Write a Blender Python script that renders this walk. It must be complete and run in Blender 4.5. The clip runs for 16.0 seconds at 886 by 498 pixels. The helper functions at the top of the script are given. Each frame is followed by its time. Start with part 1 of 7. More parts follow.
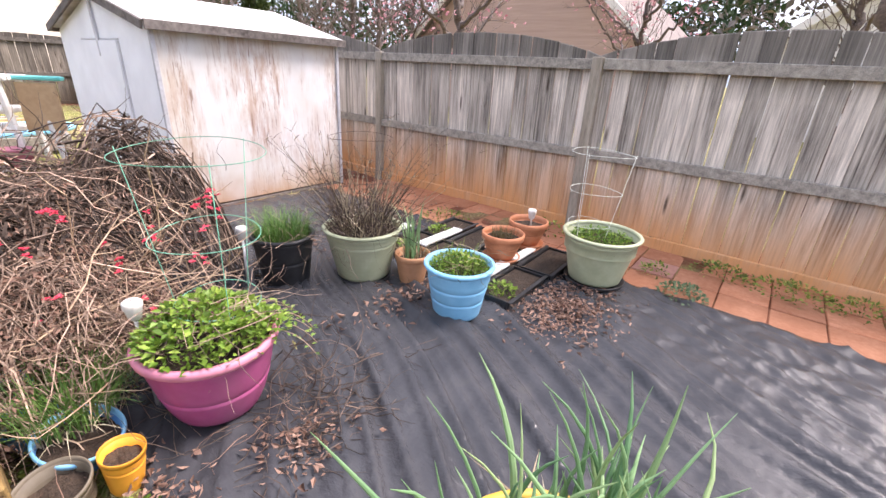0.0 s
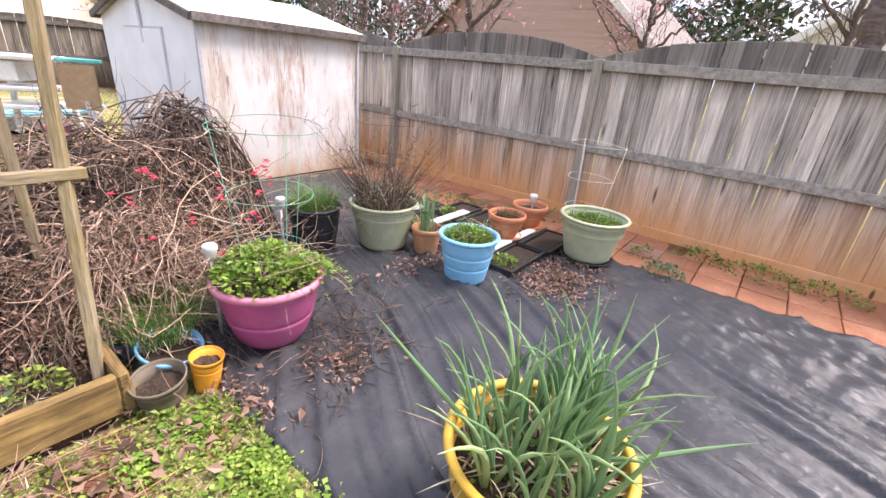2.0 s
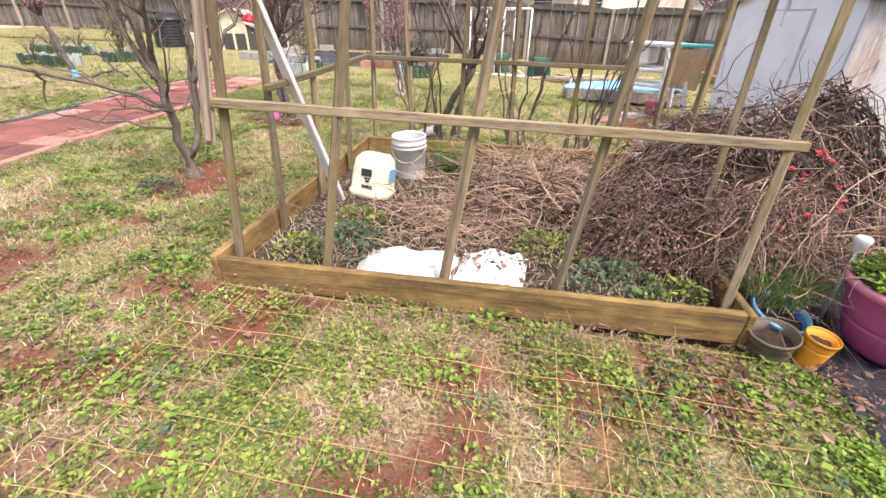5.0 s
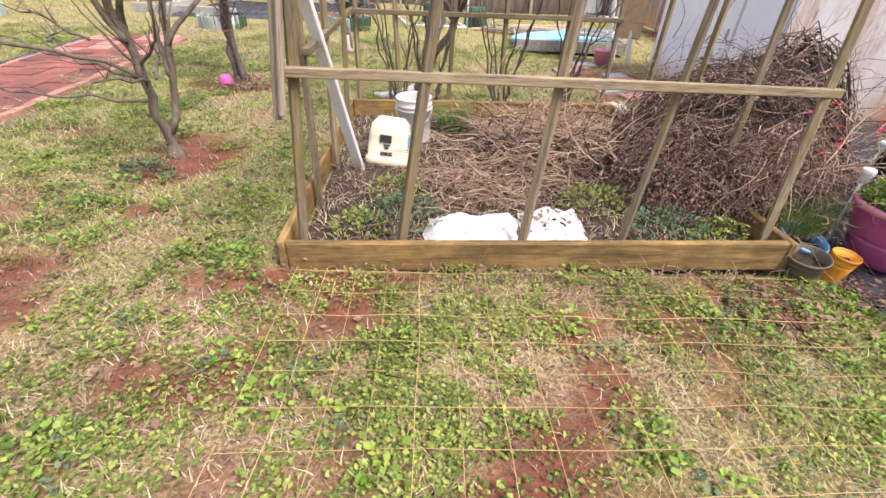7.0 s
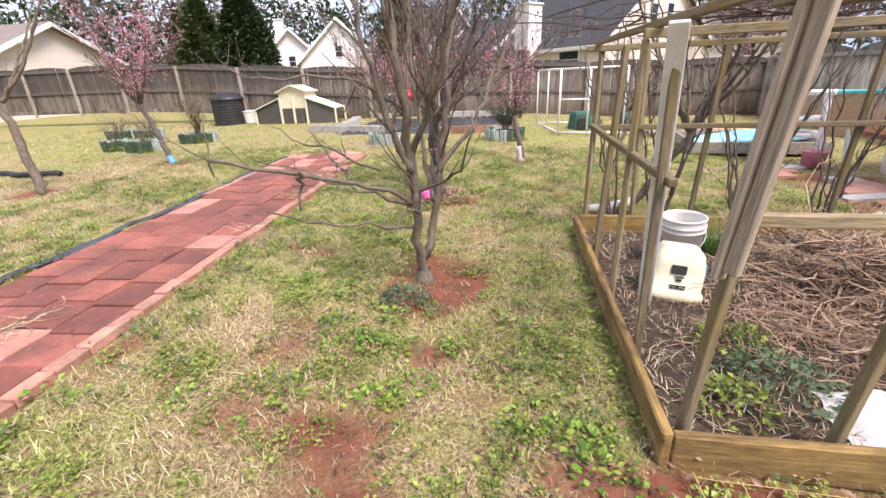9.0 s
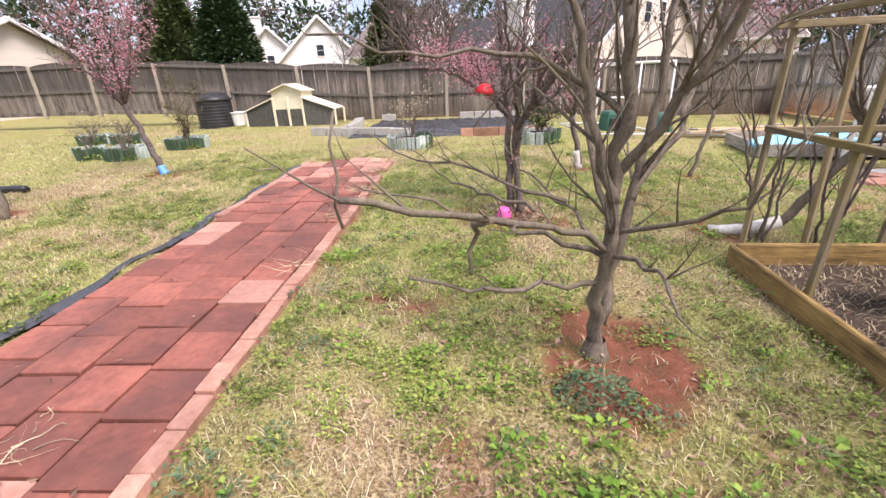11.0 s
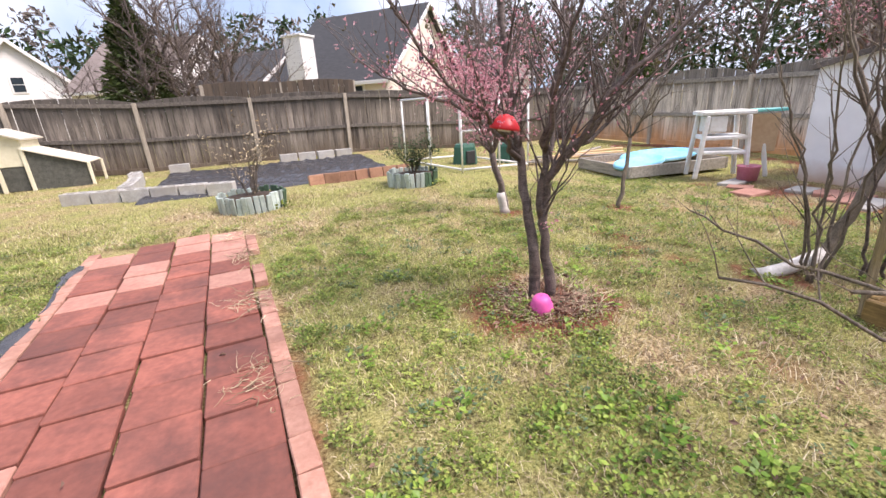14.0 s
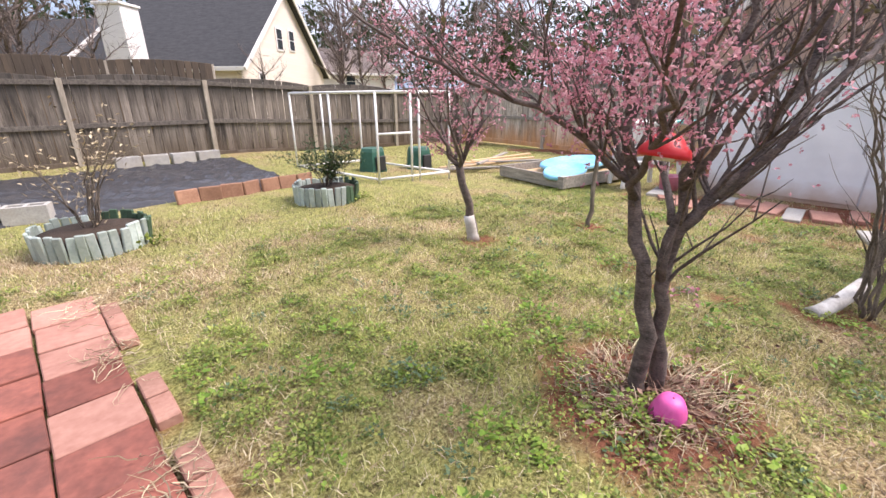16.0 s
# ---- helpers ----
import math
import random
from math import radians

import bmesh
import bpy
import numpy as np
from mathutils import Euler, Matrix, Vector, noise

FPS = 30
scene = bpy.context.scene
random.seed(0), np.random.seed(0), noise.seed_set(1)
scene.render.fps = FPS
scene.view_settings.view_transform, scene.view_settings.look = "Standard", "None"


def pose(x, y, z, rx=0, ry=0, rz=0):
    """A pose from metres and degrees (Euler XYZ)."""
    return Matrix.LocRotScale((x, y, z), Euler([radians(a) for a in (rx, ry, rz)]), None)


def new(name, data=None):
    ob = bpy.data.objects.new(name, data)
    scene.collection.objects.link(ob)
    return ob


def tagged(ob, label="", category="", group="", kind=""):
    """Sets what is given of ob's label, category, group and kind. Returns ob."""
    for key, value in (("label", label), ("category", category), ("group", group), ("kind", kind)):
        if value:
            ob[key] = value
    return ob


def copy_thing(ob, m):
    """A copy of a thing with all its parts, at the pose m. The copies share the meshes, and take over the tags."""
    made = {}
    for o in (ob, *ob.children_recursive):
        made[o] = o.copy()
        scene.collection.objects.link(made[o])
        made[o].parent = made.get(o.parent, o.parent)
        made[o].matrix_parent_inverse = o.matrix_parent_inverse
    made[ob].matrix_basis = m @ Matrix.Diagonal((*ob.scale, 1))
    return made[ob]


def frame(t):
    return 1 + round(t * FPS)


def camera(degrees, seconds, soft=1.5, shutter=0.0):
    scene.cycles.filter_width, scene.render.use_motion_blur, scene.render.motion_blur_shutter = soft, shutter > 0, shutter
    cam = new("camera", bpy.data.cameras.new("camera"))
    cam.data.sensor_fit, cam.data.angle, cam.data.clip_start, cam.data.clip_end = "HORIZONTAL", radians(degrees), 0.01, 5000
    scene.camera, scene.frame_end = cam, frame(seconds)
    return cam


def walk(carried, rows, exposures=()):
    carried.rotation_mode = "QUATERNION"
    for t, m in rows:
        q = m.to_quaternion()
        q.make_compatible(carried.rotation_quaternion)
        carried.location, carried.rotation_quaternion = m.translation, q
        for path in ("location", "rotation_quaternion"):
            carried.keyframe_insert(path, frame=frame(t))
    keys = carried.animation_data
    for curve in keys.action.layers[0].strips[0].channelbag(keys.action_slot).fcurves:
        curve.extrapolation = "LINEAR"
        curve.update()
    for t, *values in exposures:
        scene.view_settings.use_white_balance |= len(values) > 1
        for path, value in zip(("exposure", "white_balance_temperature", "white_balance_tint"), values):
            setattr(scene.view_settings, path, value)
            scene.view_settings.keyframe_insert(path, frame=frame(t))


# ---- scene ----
# ------------------------------------------------------------------ camera
METRES, EYE, TILT, LEAN, TURN = 8.89, 1.32, 0.0, 0.0, -53.1
cam = camera(92.3, 16.0)
ROWS = [
    (0.0, 0.0, 0.0, 0.0, 1.25, -22.72, -2.98),
    (0.5, -0.0077, -0.0121, -0.0006, -2.42, -22.95, -3.23),
    (1.0, -0.0114, -0.0266, -0.0011, -4.63, -23.25, -3.41),
    (1.5, -0.0117, -0.0364, 0.0008, -4.97, -23.38, -3.85),
    (2.0, -0.0073, -0.0475, 0.0001, 2.09, -23.33, -4.78),
    (2.5, -0.0132, -0.051, -0.0006, 18.09, -23.82, -6.1),
    (3.0, -0.0204, -0.0598, -0.0033, 34.35, -24.25, -5.59),
    (3.5, -0.0286, -0.073, -0.0035, 46.28, -24.14, -3.88),
    (4.0, -0.0377, -0.095, -0.0022, 55.8, -24.76, -2.27),
    (4.5, -0.0479, -0.1129, -0.0008, 63.92, -26.58, -1.26),
    (7.0, -0.1086, -0.2052, 0.0024, 50.76, -34.12, -1.6),
    (7.5, -0.1381, -0.2251, 0.0047, 55.48, -29.98, -2.9),
    (8.0, -0.1722, -0.2532, 0.005, 60.7, -26.5, -0.97),
    (8.5, -0.203, -0.2751, 0.0085, 61.08, -24.79, 2.03),
    (9.0, -0.2407, -0.2847, 0.0072, 62.12, -21.91, 2.25),
    (11.5, -0.4344, -0.3351, 0.0017, 56.76, -21.87, 3.12),
    (12.0, -0.4757, -0.3385, 0.0012, 53.53, -20.0, 3.95),
    (12.5, -0.5153, -0.3378, 0.0025, 48.03, -21.28, 2.8),
    (13.0, -0.5631, -0.3448, 0.0036, 38.71, -21.65, 2.06),
    (13.5, -0.6082, -0.3379, 0.0049, 33.93, -19.76, 2.65),
    (14.0, -0.6539, -0.3203, 0.0049, 29.98, -19.0, 3.22),
    (14.5, -0.6981, -0.3069, 0.0047, 26.49, -18.65, 2.25),
    (15.0, -0.7383, -0.2851, 0.0059, 24.83, -17.47, 1.02),
    (15.5, -0.7734, -0.2588, 0.0096, 18.92, -18.71, -0.1),
    (16.0, -0.8089, -0.2393, 0.0097, 11.75, -19.89, 0.45),
]
walk(cam, [(t, pose(0, 0, EYE, TILT, LEAN, TURN) @ pose(METRES * x, METRES * y, METRES * z, 90 + pitch, roll, yaw)) for t, x, y, z, yaw, pitch, roll in ROWS],
     exposures=[(0.0, 1.62, 6600, 23), (2.2, 1.6, 6600, 23), (4.2, 1.27, 6600, 23), (9.0, 1.12, 6600, 23), (16.0, 1.1, 6600, 23)])

# ------------------------------------------------------------------ sky and sun (bright overcast)
world = bpy.data.worlds.new("sky")
scene.world = world
world.use_nodes = True
wn, wl = world.node_tree.nodes, world.node_tree.links
sky = wn.new("ShaderNodeTexSky")
sky.sky_type = "NISHITA"
sky.sun_disc = False
SUN_EL, SUN_AZ = radians(56), radians(128)
sky.sun_elevation, sky.sun_rotation = SUN_EL, SUN_AZ
sky.dust_density, sky.air_density = 4.0, 1.2
cloud_noise = wn.new("ShaderNodeTexNoise")
cloud_noise.inputs["Scale"].default_value = 2.2
cloud_noise.inputs["Detail"].default_value = 6
wtc = wn.new("ShaderNodeTexCoord")
wl.new(wtc.outputs["Generated"], cloud_noise.inputs["Vector"])
cramp = wn.new("ShaderNodeValToRGB")
cramp.color_ramp.elements[0].position, cramp.color_ramp.elements[0].color = 0.38, (2.6, 3.6, 5.0, 1)
cramp.color_ramp.elements[1].position, cramp.color_ramp.elements[1].color = 0.68, (8.0, 8.4, 8.9, 1)
wl.new(cloud_noise.outputs["Fac"], cramp.inputs["Fac"])
wmix = wn.new("ShaderNodeMix")
wmix.data_type = "RGBA"
wmix.inputs["Factor"].default_value = 0.75
wl.new(sky.outputs["Color"], wmix.inputs[6])
wl.new(cramp.outputs["Color"], wmix.inputs[7])
wl.new(wmix.outputs[2], wn["Background"].inputs["Color"])
wn["Background"].inputs["Strength"].default_value = 0.105
sun = new("sun", bpy.data.lights.new("sun", "SUN"))
sun.data.energy, sun.data.angle, sun.data.color = 2.8, radians(22), (1.0, 0.96, 0.9)
sun.rotation_euler = (math.pi / 2 - SUN_EL, 0, math.pi - SUN_AZ)

# ------------------------------------------------------------------ materials
def rgb(c, a=1.0):
    return (c[0], c[1], c[2], a)


class Nodes:
    """A short way to write node trees."""

    def __init__(self, name):
        self.mat = bpy.data.materials.new(name)
        self.mat.use_nodes = True
        self.n, self.l = self.mat.node_tree.nodes, self.mat.node_tree.links
        self.bsdf = self.n["Principled BSDF"]

    def node(self, kind, **inputs):
        nd = self.n.new("ShaderNode" + kind)
        for key, value in inputs.items():
            self.put(nd.inputs[key.replace("_", " ")], value)
        return nd

    def put(self, socket, value):
        if isinstance(value, bpy.types.NodeSocket):
            self.l.new(value, socket)
        else:
            socket.default_value = value

    def coords(self, scale=(1, 1, 1), world_space=False):
        """Object coordinates, shifted by each object's random number."""
        if world_space:
            base = self.node("NewGeometry").outputs["Position"]
        else:
            info = self.node("ObjectInfo")
            mul = self.node("Math")
            mul.operation = "MULTIPLY"
            self.put(mul.inputs[0], info.outputs["Random"])
            mul.inputs[1].default_value = 57.0
            add = self.node("VectorMath")
            self.put(add.inputs[0], self.node("TexCoord").outputs["Object"])
            self.put(add.inputs[1], mul.outputs[0])
            base = add.outputs[0]
        mp = self.node("Mapping")
        self.put(mp.inputs["Vector"], base)
        mp.inputs["Scale"].default_value = scale
        return mp.outputs[0]

    def noise(self, vec, scale, detail=5, rough=0.55):
        nd = self.node("TexNoise", Vector=vec, Scale=scale, Detail=detail, Roughness=rough)
        return nd.outputs["Fac"]

    def ramp(self, fac, stops):
        nd = self.node("ValToRGB", Fac=fac)
        el = nd.color_ramp.elements
        while len(el) < len(stops):
            el.new(0.5)
        for e, (p, c) in zip(el, stops):
            e.position, e.color = p, rgb(c) if not isinstance(c, (int, float)) else (c, c, c, 1)
        return nd.outputs["Color"]

    def mix(self, fac, a, b, mode="MIX"):
        nd = self.node("Mix")
        nd.data_type, nd.blend_type = "RGBA", mode
        self.put(nd.inputs["Factor"], fac)
        for s, v in ((nd.inputs[6], a), (nd.inputs[7], b)):
            self.put(s, rgb(v) if isinstance(v, tuple) and len(v) == 3 else v)
        return nd.outputs[2]

    def calc(self, op, a, b=0.0, clamp=False):
        nd = self.node("Math")
        nd.operation, nd.use_clamp = op, clamp
        self.put(nd.inputs[0], a)
        self.put(nd.inputs[1], b)
        return nd.outputs[0]

    def bump(self, height, strength=0.4, distance=0.01):
        nd = self.node("Bump", Height=height, Strength=strength, Distance=distance)
        self.l.new(nd.outputs[0], self.bsdf.inputs["Normal"])

    def done(self, color, rough=0.7, metal=0.0, spec=0.4):
        self.put(self.bsdf.inputs["Base Color"], rgb(color) if isinstance(color, tuple) and len(color) == 3 else color)
        self.put(self.bsdf.inputs["Roughness"], rough)
        self.put(self.bsdf.inputs["Metallic"], metal)
        self.put(self.bsdf.inputs["Specular IOR Level"], spec)
        return self.mat


def mottled(name, dark, light, scale=8.0, rough=0.7, stretch=(1, 1, 1), bump=0.3, dist=0.004, vary=0.25, metal=0.0, spec=0.4, dirt=None, islands=False):
    """Two scales of noise between two colours, with a change from piece to piece."""
    k = Nodes(name)
    v = k.coords(stretch)
    fine, large = k.noise(v, scale * 6, 4), k.noise(v, scale, 6)
    both = k.calc("ADD", k.calc("MULTIPLY", fine, 0.45), k.calc("MULTIPLY", large, 0.55))
    col = k.ramp(both, [(0.32, dark), (0.68, light)])
    rnd = k.node("NewGeometry").outputs["Random Per Island"] if islands else k.node("ObjectInfo").outputs["Random"]
    level = k.calc("ADD", k.calc("MULTIPLY", rnd, vary * 2), 1.0 - vary)
    hs = k.node("HueSaturation", Color=col, Value=level)
    col = hs.outputs[0]
    if dirt:
        col = k.mix(k.ramp(k.noise(k.coords((1, 1, 1), True), 2.6, 8, 0.7), [(0.45, 0.0), (0.7, 0.75)]), col, dirt)
    k.bump(both, bump, dist)
    r = k.calc("ADD", k.calc("MULTIPLY", large, 0.25), rough - 0.12)
    return k.done(col, r, metal, spec)


def foliage(name, stops, rough=0.55, through_light=0.25):
    """Leaves: colour by leaf, some light through them."""
    k = Nodes(name)
    rnd = k.node("NewGeometry").outputs["Random Per Island"]
    col = k.ramp(rnd, stops)
    col = k.mix(0.35, col, k.ramp(k.noise(k.coords((1, 1, 1), True), 1.7), [(0.3, stops[0][1]), (0.7, stops[-1][1])]))
    k.done(col, rough, 0.0, 0.3)
    tr = k.node("BsdfTranslucent", Color=col)
    ms = k.node("MixShader", Fac=through_light)
    k.l.new(k.bsdf.outputs[0], ms.inputs[1])
    k.l.new(tr.outputs[0], ms.inputs[2])
    k.l.new(ms.outputs[0], k.n["Material Output"].inputs["Surface"])
    return k.mat


def fence_wood(name, dark, light, clay):
    """Weathered grey boards; red clay splashed up from the ground."""
    k = Nodes(name)
    v = k.coords((1, 1, 1))
    grain = k.noise(k.coords((22, 22, 1.1)), 3.0, 8, 0.72)
    large = k.noise(k.coords((3, 3, 0.8)), 1.4, 5, 0.6)
    both = k.calc("ADD", k.calc("MULTIPLY", grain, 0.55), k.calc("MULTIPLY", large, 0.5))
    col = k.ramp(both, [(0.39, dark), (0.5, tuple((a + b) / 2.1 for a, b in zip(dark, light))), (0.63, light)])
    info = k.node("ObjectInfo").outputs["Random"]
    hs = k.node("HueSaturation", Color=col, Value=k.calc("ADD", k.calc("MULTIPLY", info, 0.5), 0.8))
    col = hs.outputs[0]
    pos = k.node("SeparateXYZ", Vector=k.node("NewGeometry").outputs["Position"])
    wav = k.noise(k.coords((1.6, 1.6, 0.5), True), 2.2, 5, 0.6)
    h = k.calc("SUBTRACT", pos.outputs["Z"], k.calc("MULTIPLY", wav, 0.75))
    if clay:
        mask = k.node("MapRange", Value=h)
        for key, value in (("From Min", -0.36), ("From Max", 0.32), ("To Min", 0.95), ("To Max", 0.0)):
            mask.inputs[key].default_value = value
        grainmask = k.calc("MULTIPLY", mask.outputs[0], k.calc("ADD", k.calc("MULTIPLY", grain, 0.7), 0.55), True)
        col = k.mix(grainmask, col, clay)
    top = k.node("MapRange", Value=k.calc("ADD", pos.outputs["Z"], k.calc("MULTIPLY", wav, 0.3)))
    for key, value in (("From Min", 1.4), ("From Max", 1.68), ("To Min", 0.0), ("To Max", 0.92)):
        top.inputs[key].default_value = value
    col = k.mix(k.calc("MULTIPLY", top.outputs[0], 0.75), col, (0.06, 0.055, 0.05))
    knots = k.node("TexVoronoi", Vector=k.coords((7, 7, 2.0)), Scale=1.0)
    col = k.mix(k.ramp(knots.outputs["Distance"], [(0.05, 0.85), (0.13, 0.0)]), col, (0.04, 0.025, 0.018))
    k.bump(both, 0.5, 0.006)
    return k.done(col, 0.85, 0.0, 0.2)


def stained_siding(name, streaks):
    """White painted siding, with rusty mildew running down it."""
    k = Nodes(name)
    w = k.coords((1, 1, 1), True)
    base = k.ramp(k.noise(w, 3.0, 6), [(0.3, (0.64, 0.65, 0.66) if streaks else (0.76, 0.78, 0.81)), (0.7, (0.78, 0.79, 0.81) if streaks else (0.86, 0.88, 0.91))])
    if streaks:
        run = k.noise(k.coords((9, 9, 1.7), True), 1.6, 8, 0.72)
        patch = k.noise(k.coords((1.5, 1.5, 0.4), True), 1.3, 5, 0.6)
        m = k.calc("MULTIPLY", k.ramp(run, [(0.4, 0.0), (0.58, 1.0)]), k.ramp(patch, [(0.42, 0.0), (0.58, 1.0)]))
        base = k.mix(k.calc("MULTIPLY", m, 0.75), base, (0.37, 0.2, 0.14))
        fine = k.noise(k.coords((34, 34, 3.0), True), 1.5, 6, 0.7)
        m2 = k.calc("MULTIPLY", k.ramp(fine, [(0.55, 0.0), (0.63, 1.0)]), k.ramp(patch, [(0.4, 0.0), (0.56, 1.0)]))
        base = k.mix(k.calc("MULTIPLY", m2, 0.85), base, (0.14, 0.045, 0.04))
        warm = k.noise(k.coords((0.9, 0.9, 0.9), True), 1.1, 3)
        base = k.mix(k.ramp(warm, [(0.32, 0.1), (0.7, 0.6)]), base, (0.62, 0.52, 0.37))
    pos = k.node("SeparateXYZ", Vector=k.node("NewGeometry").outputs["Position"])
    low = k.node("MapRange", Value=k.calc("SUBTRACT", pos.outputs["Z"], k.calc("MULTIPLY", k.noise(w, 4.0), 0.3)))
    for key, value in (("From Min", -0.2), ("From Max", 0.12), ("To Min", 0.8), ("To Max", 0.0)):
        low.inputs[key].default_value = value
    base = k.mix(low.outputs[0], base, (0.45, 0.25, 0.12))
    k.bump(k.noise(w, 30.0, 4), 0.12, 0.003)
    return k.done(base, 0.6, 0.0, 0.3)


CLAY = (0.66, 0.32, 0.12)
M_FENCE = fence_wood("weathered_fence_wood", (0.06, 0.052, 0.045), (0.68, 0.61, 0.53), CLAY)
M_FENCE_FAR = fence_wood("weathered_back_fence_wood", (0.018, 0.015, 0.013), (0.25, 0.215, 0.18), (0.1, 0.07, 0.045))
M_FENCE_BROWN = fence_wood("brown_fence_wood", (0.05, 0.032, 0.02), (0.26, 0.18, 0.11), None)
M_RAIL = mottled("weathered_rail_wood", (0.12, 0.11, 0.1), (0.44, 0.4, 0.34), 4, 0.85, (6, 0.6, 6), 0.5, 0.005, 0.12)
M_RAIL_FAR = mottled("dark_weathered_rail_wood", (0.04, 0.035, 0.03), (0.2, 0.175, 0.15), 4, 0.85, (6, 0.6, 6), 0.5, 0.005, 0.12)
M_POST = mottled("weathered_post_wood", (0.2, 0.17, 0.13), (0.5, 0.44, 0.36), 4, 0.85, (6, 6, 0.5), 0.5, 0.005, 0.12)
M_BED = mottled("mossy_bed_timber", (0.07, 0.038, 0.016), (0.46, 0.3, 0.1), 3, 0.85, (0.5, 6, 6), 0.6, 0.006, 0.15, dirt=(0.06, 0.042, 0.017))
M_STICK = mottled("mossy_trellis_wood", (0.06, 0.046, 0.03), (0.36, 0.285, 0.175), 4, 0.85, (9, 9, 0.6), 0.7, 0.005, 0.35, dirt=(0.21, 0.16, 0.035))
M_PLANK = mottled("grey_trellis_plank", (0.12, 0.09, 0.065), (0.48, 0.39, 0.29), 3, 0.85, (9, 9, 0.5), 0.5, 0.004, 0.1)
M_SHED_SIDE = stained_siding("mildewed_white_siding", True)
M_SHED = stained_siding("white_painted_siding", False)
M_TRIM = mottled("grey_trim", (0.4, 0.4, 0.42), (0.6, 0.6, 0.62), 6, 0.6)
M_EDGE = mottled("dark_rotten_fascia", (0.05, 0.04, 0.035), (0.25, 0.22, 0.2), 5, 0.85, (1, 1, 1), 0.5)
M_ROOF = mottled("pale_roofing", (0.55, 0.53, 0.5), (0.8, 0.79, 0.77), 3, 0.8, dirt=(0.4, 0.36, 0.3))
M_TILE = mottled("red_concrete_paver", (0.15, 0.05, 0.036), (0.31, 0.108, 0.076), 4, 0.75, bump=0.45, dist=0.004, vary=0.3, dirt=(0.085, 0.04, 0.034))
M_TILE_PALE = mottled("faded_pink_paver", (0.3, 0.135, 0.1), (0.46, 0.25, 0.19), 4, 0.75, bump=0.35, dist=0.003, vary=0.12)
M_BRICK = mottled("pink_edging_brick", (0.3, 0.14, 0.1), (0.5, 0.28, 0.21), 6, 0.8, bump=0.4, dist=0.003, vary=0.25, dirt=(0.2, 0.1, 0.07))
M_TERRA_TILE = mottled("terracotta_paver", (0.36, 0.13, 0.06), (0.55, 0.26, 0.15), 5, 0.75, vary=0.2, dirt=(0.3, 0.12, 0.06))
M_SOIL = mottled("potting_soil", (0.02, 0.014, 0.01), (0.09, 0.06, 0.04), 20, 0.95, bump=1.0, dist=0.02)
M_PINK = mottled("pink_plastic", (0.42, 0.06, 0.2), (0.56, 0.12, 0.3), 3, 0.5, bump=0.08, dirt=(0.36, 0.12, 0.2))
M_PINK_RIM = mottled("faded_pink_plastic", (0.54, 0.15, 0.25), (0.7, 0.3, 0.36), 3, 0.55, bump=0.08)
M_SAGE = mottled("sage_green_plastic", (0.38, 0.41, 0.25), (0.54, 0.57, 0.38), 2, 0.5, bump=0.06, vary=0.05, dirt=(0.3, 0.3, 0.2))
M_BLUE = mottled("sky_blue_plastic", (0.16, 0.43, 0.66), (0.26, 0.56, 0.78), 2, 0.45, bump=0.06, vary=0.05)
M_DEEPBLUE = mottled("deep_blue_plastic", (0.05, 0.15, 0.4), (0.12, 0.34, 0.62), 2, 0.4, bump=0.06)
M_TERRA = mottled("terracotta_plastic", (0.42, 0.14, 0.06), (0.58, 0.25, 0.13), 3, 0.6, bump=0.1, vary=0.1)
M_CLAYPOT = mottled("fired_clay", (0.4, 0.19, 0.09), (0.58, 0.31, 0.17), 3, 0.8, bump=0.2, vary=0.1)
M_BLACKPOT = mottled("black_nursery_plastic", (0.012, 0.012, 0.013), (0.04, 0.04, 0.042), 3, 0.45, bump=0.06)
M_YELLOW = mottled("mustard_yellow_plastic", (0.5, 0.29, 0.03), (0.68, 0.42, 0.06), 3, 0.5, bump=0.06, dirt=(0.42, 0.27, 0.08))
M_ORANGE = mottled("orange_plastic", (0.62, 0.24, 0.02), (0.78, 0.36, 0.04), 3, 0.5, bump=0.06)
M_BROWNPOT = mottled("brown_plastic", (0.1, 0.08, 0.055), (0.17, 0.14, 0.1), 3, 0.6, bump=0.08)
M_WHITE = mottled("white_plastic", (0.66, 0.66, 0.64), (0.82, 0.82, 0.8), 3, 0.45, bump=0.05, vary=0.05, dirt=(0.5, 0.44, 0.34))
M_CREAM = mottled("cream_plastic", (0.66, 0.6, 0.42), (0.78, 0.73, 0.56), 3, 0.5, bump=0.05)
M_WIRE = mottled("green_coated_wire", (0.08, 0.3, 0.2), (0.2, 0.48, 0.34), 10, 0.5)
M_WIRE_WHITE = mottled("galvanised_wire", (0.55, 0.58, 0.52), (0.75, 0.78, 0.7), 10, 0.45)
# for printed labels, and for the shade put into the hutch openings
M_DARK = mottled("black_print_and_shade", (0.015, 0.015, 0.015), (0.04, 0.04, 0.04), 5, 0.6)
M_BARK = mottled("grey_brown_bark", (0.035, 0.027, 0.021), (0.26, 0.21, 0.165), 9, 0.9, (3, 3, 1), 0.9, 0.01, 0.1, dirt=(0.15, 0.13, 0.08))
M_BARK_DARK = mottled("dark_cherry_bark", (0.02, 0.015, 0.013), (0.22, 0.17, 0.15), 6, 0.75, (2.5, 2.5, 5), 0.9, 0.012, 0.1)
M_TWIG = mottled("dry_twig", (0.09, 0.055, 0.04), (0.5, 0.36, 0.27), 9, 0.9, vary=0.6, islands=True)
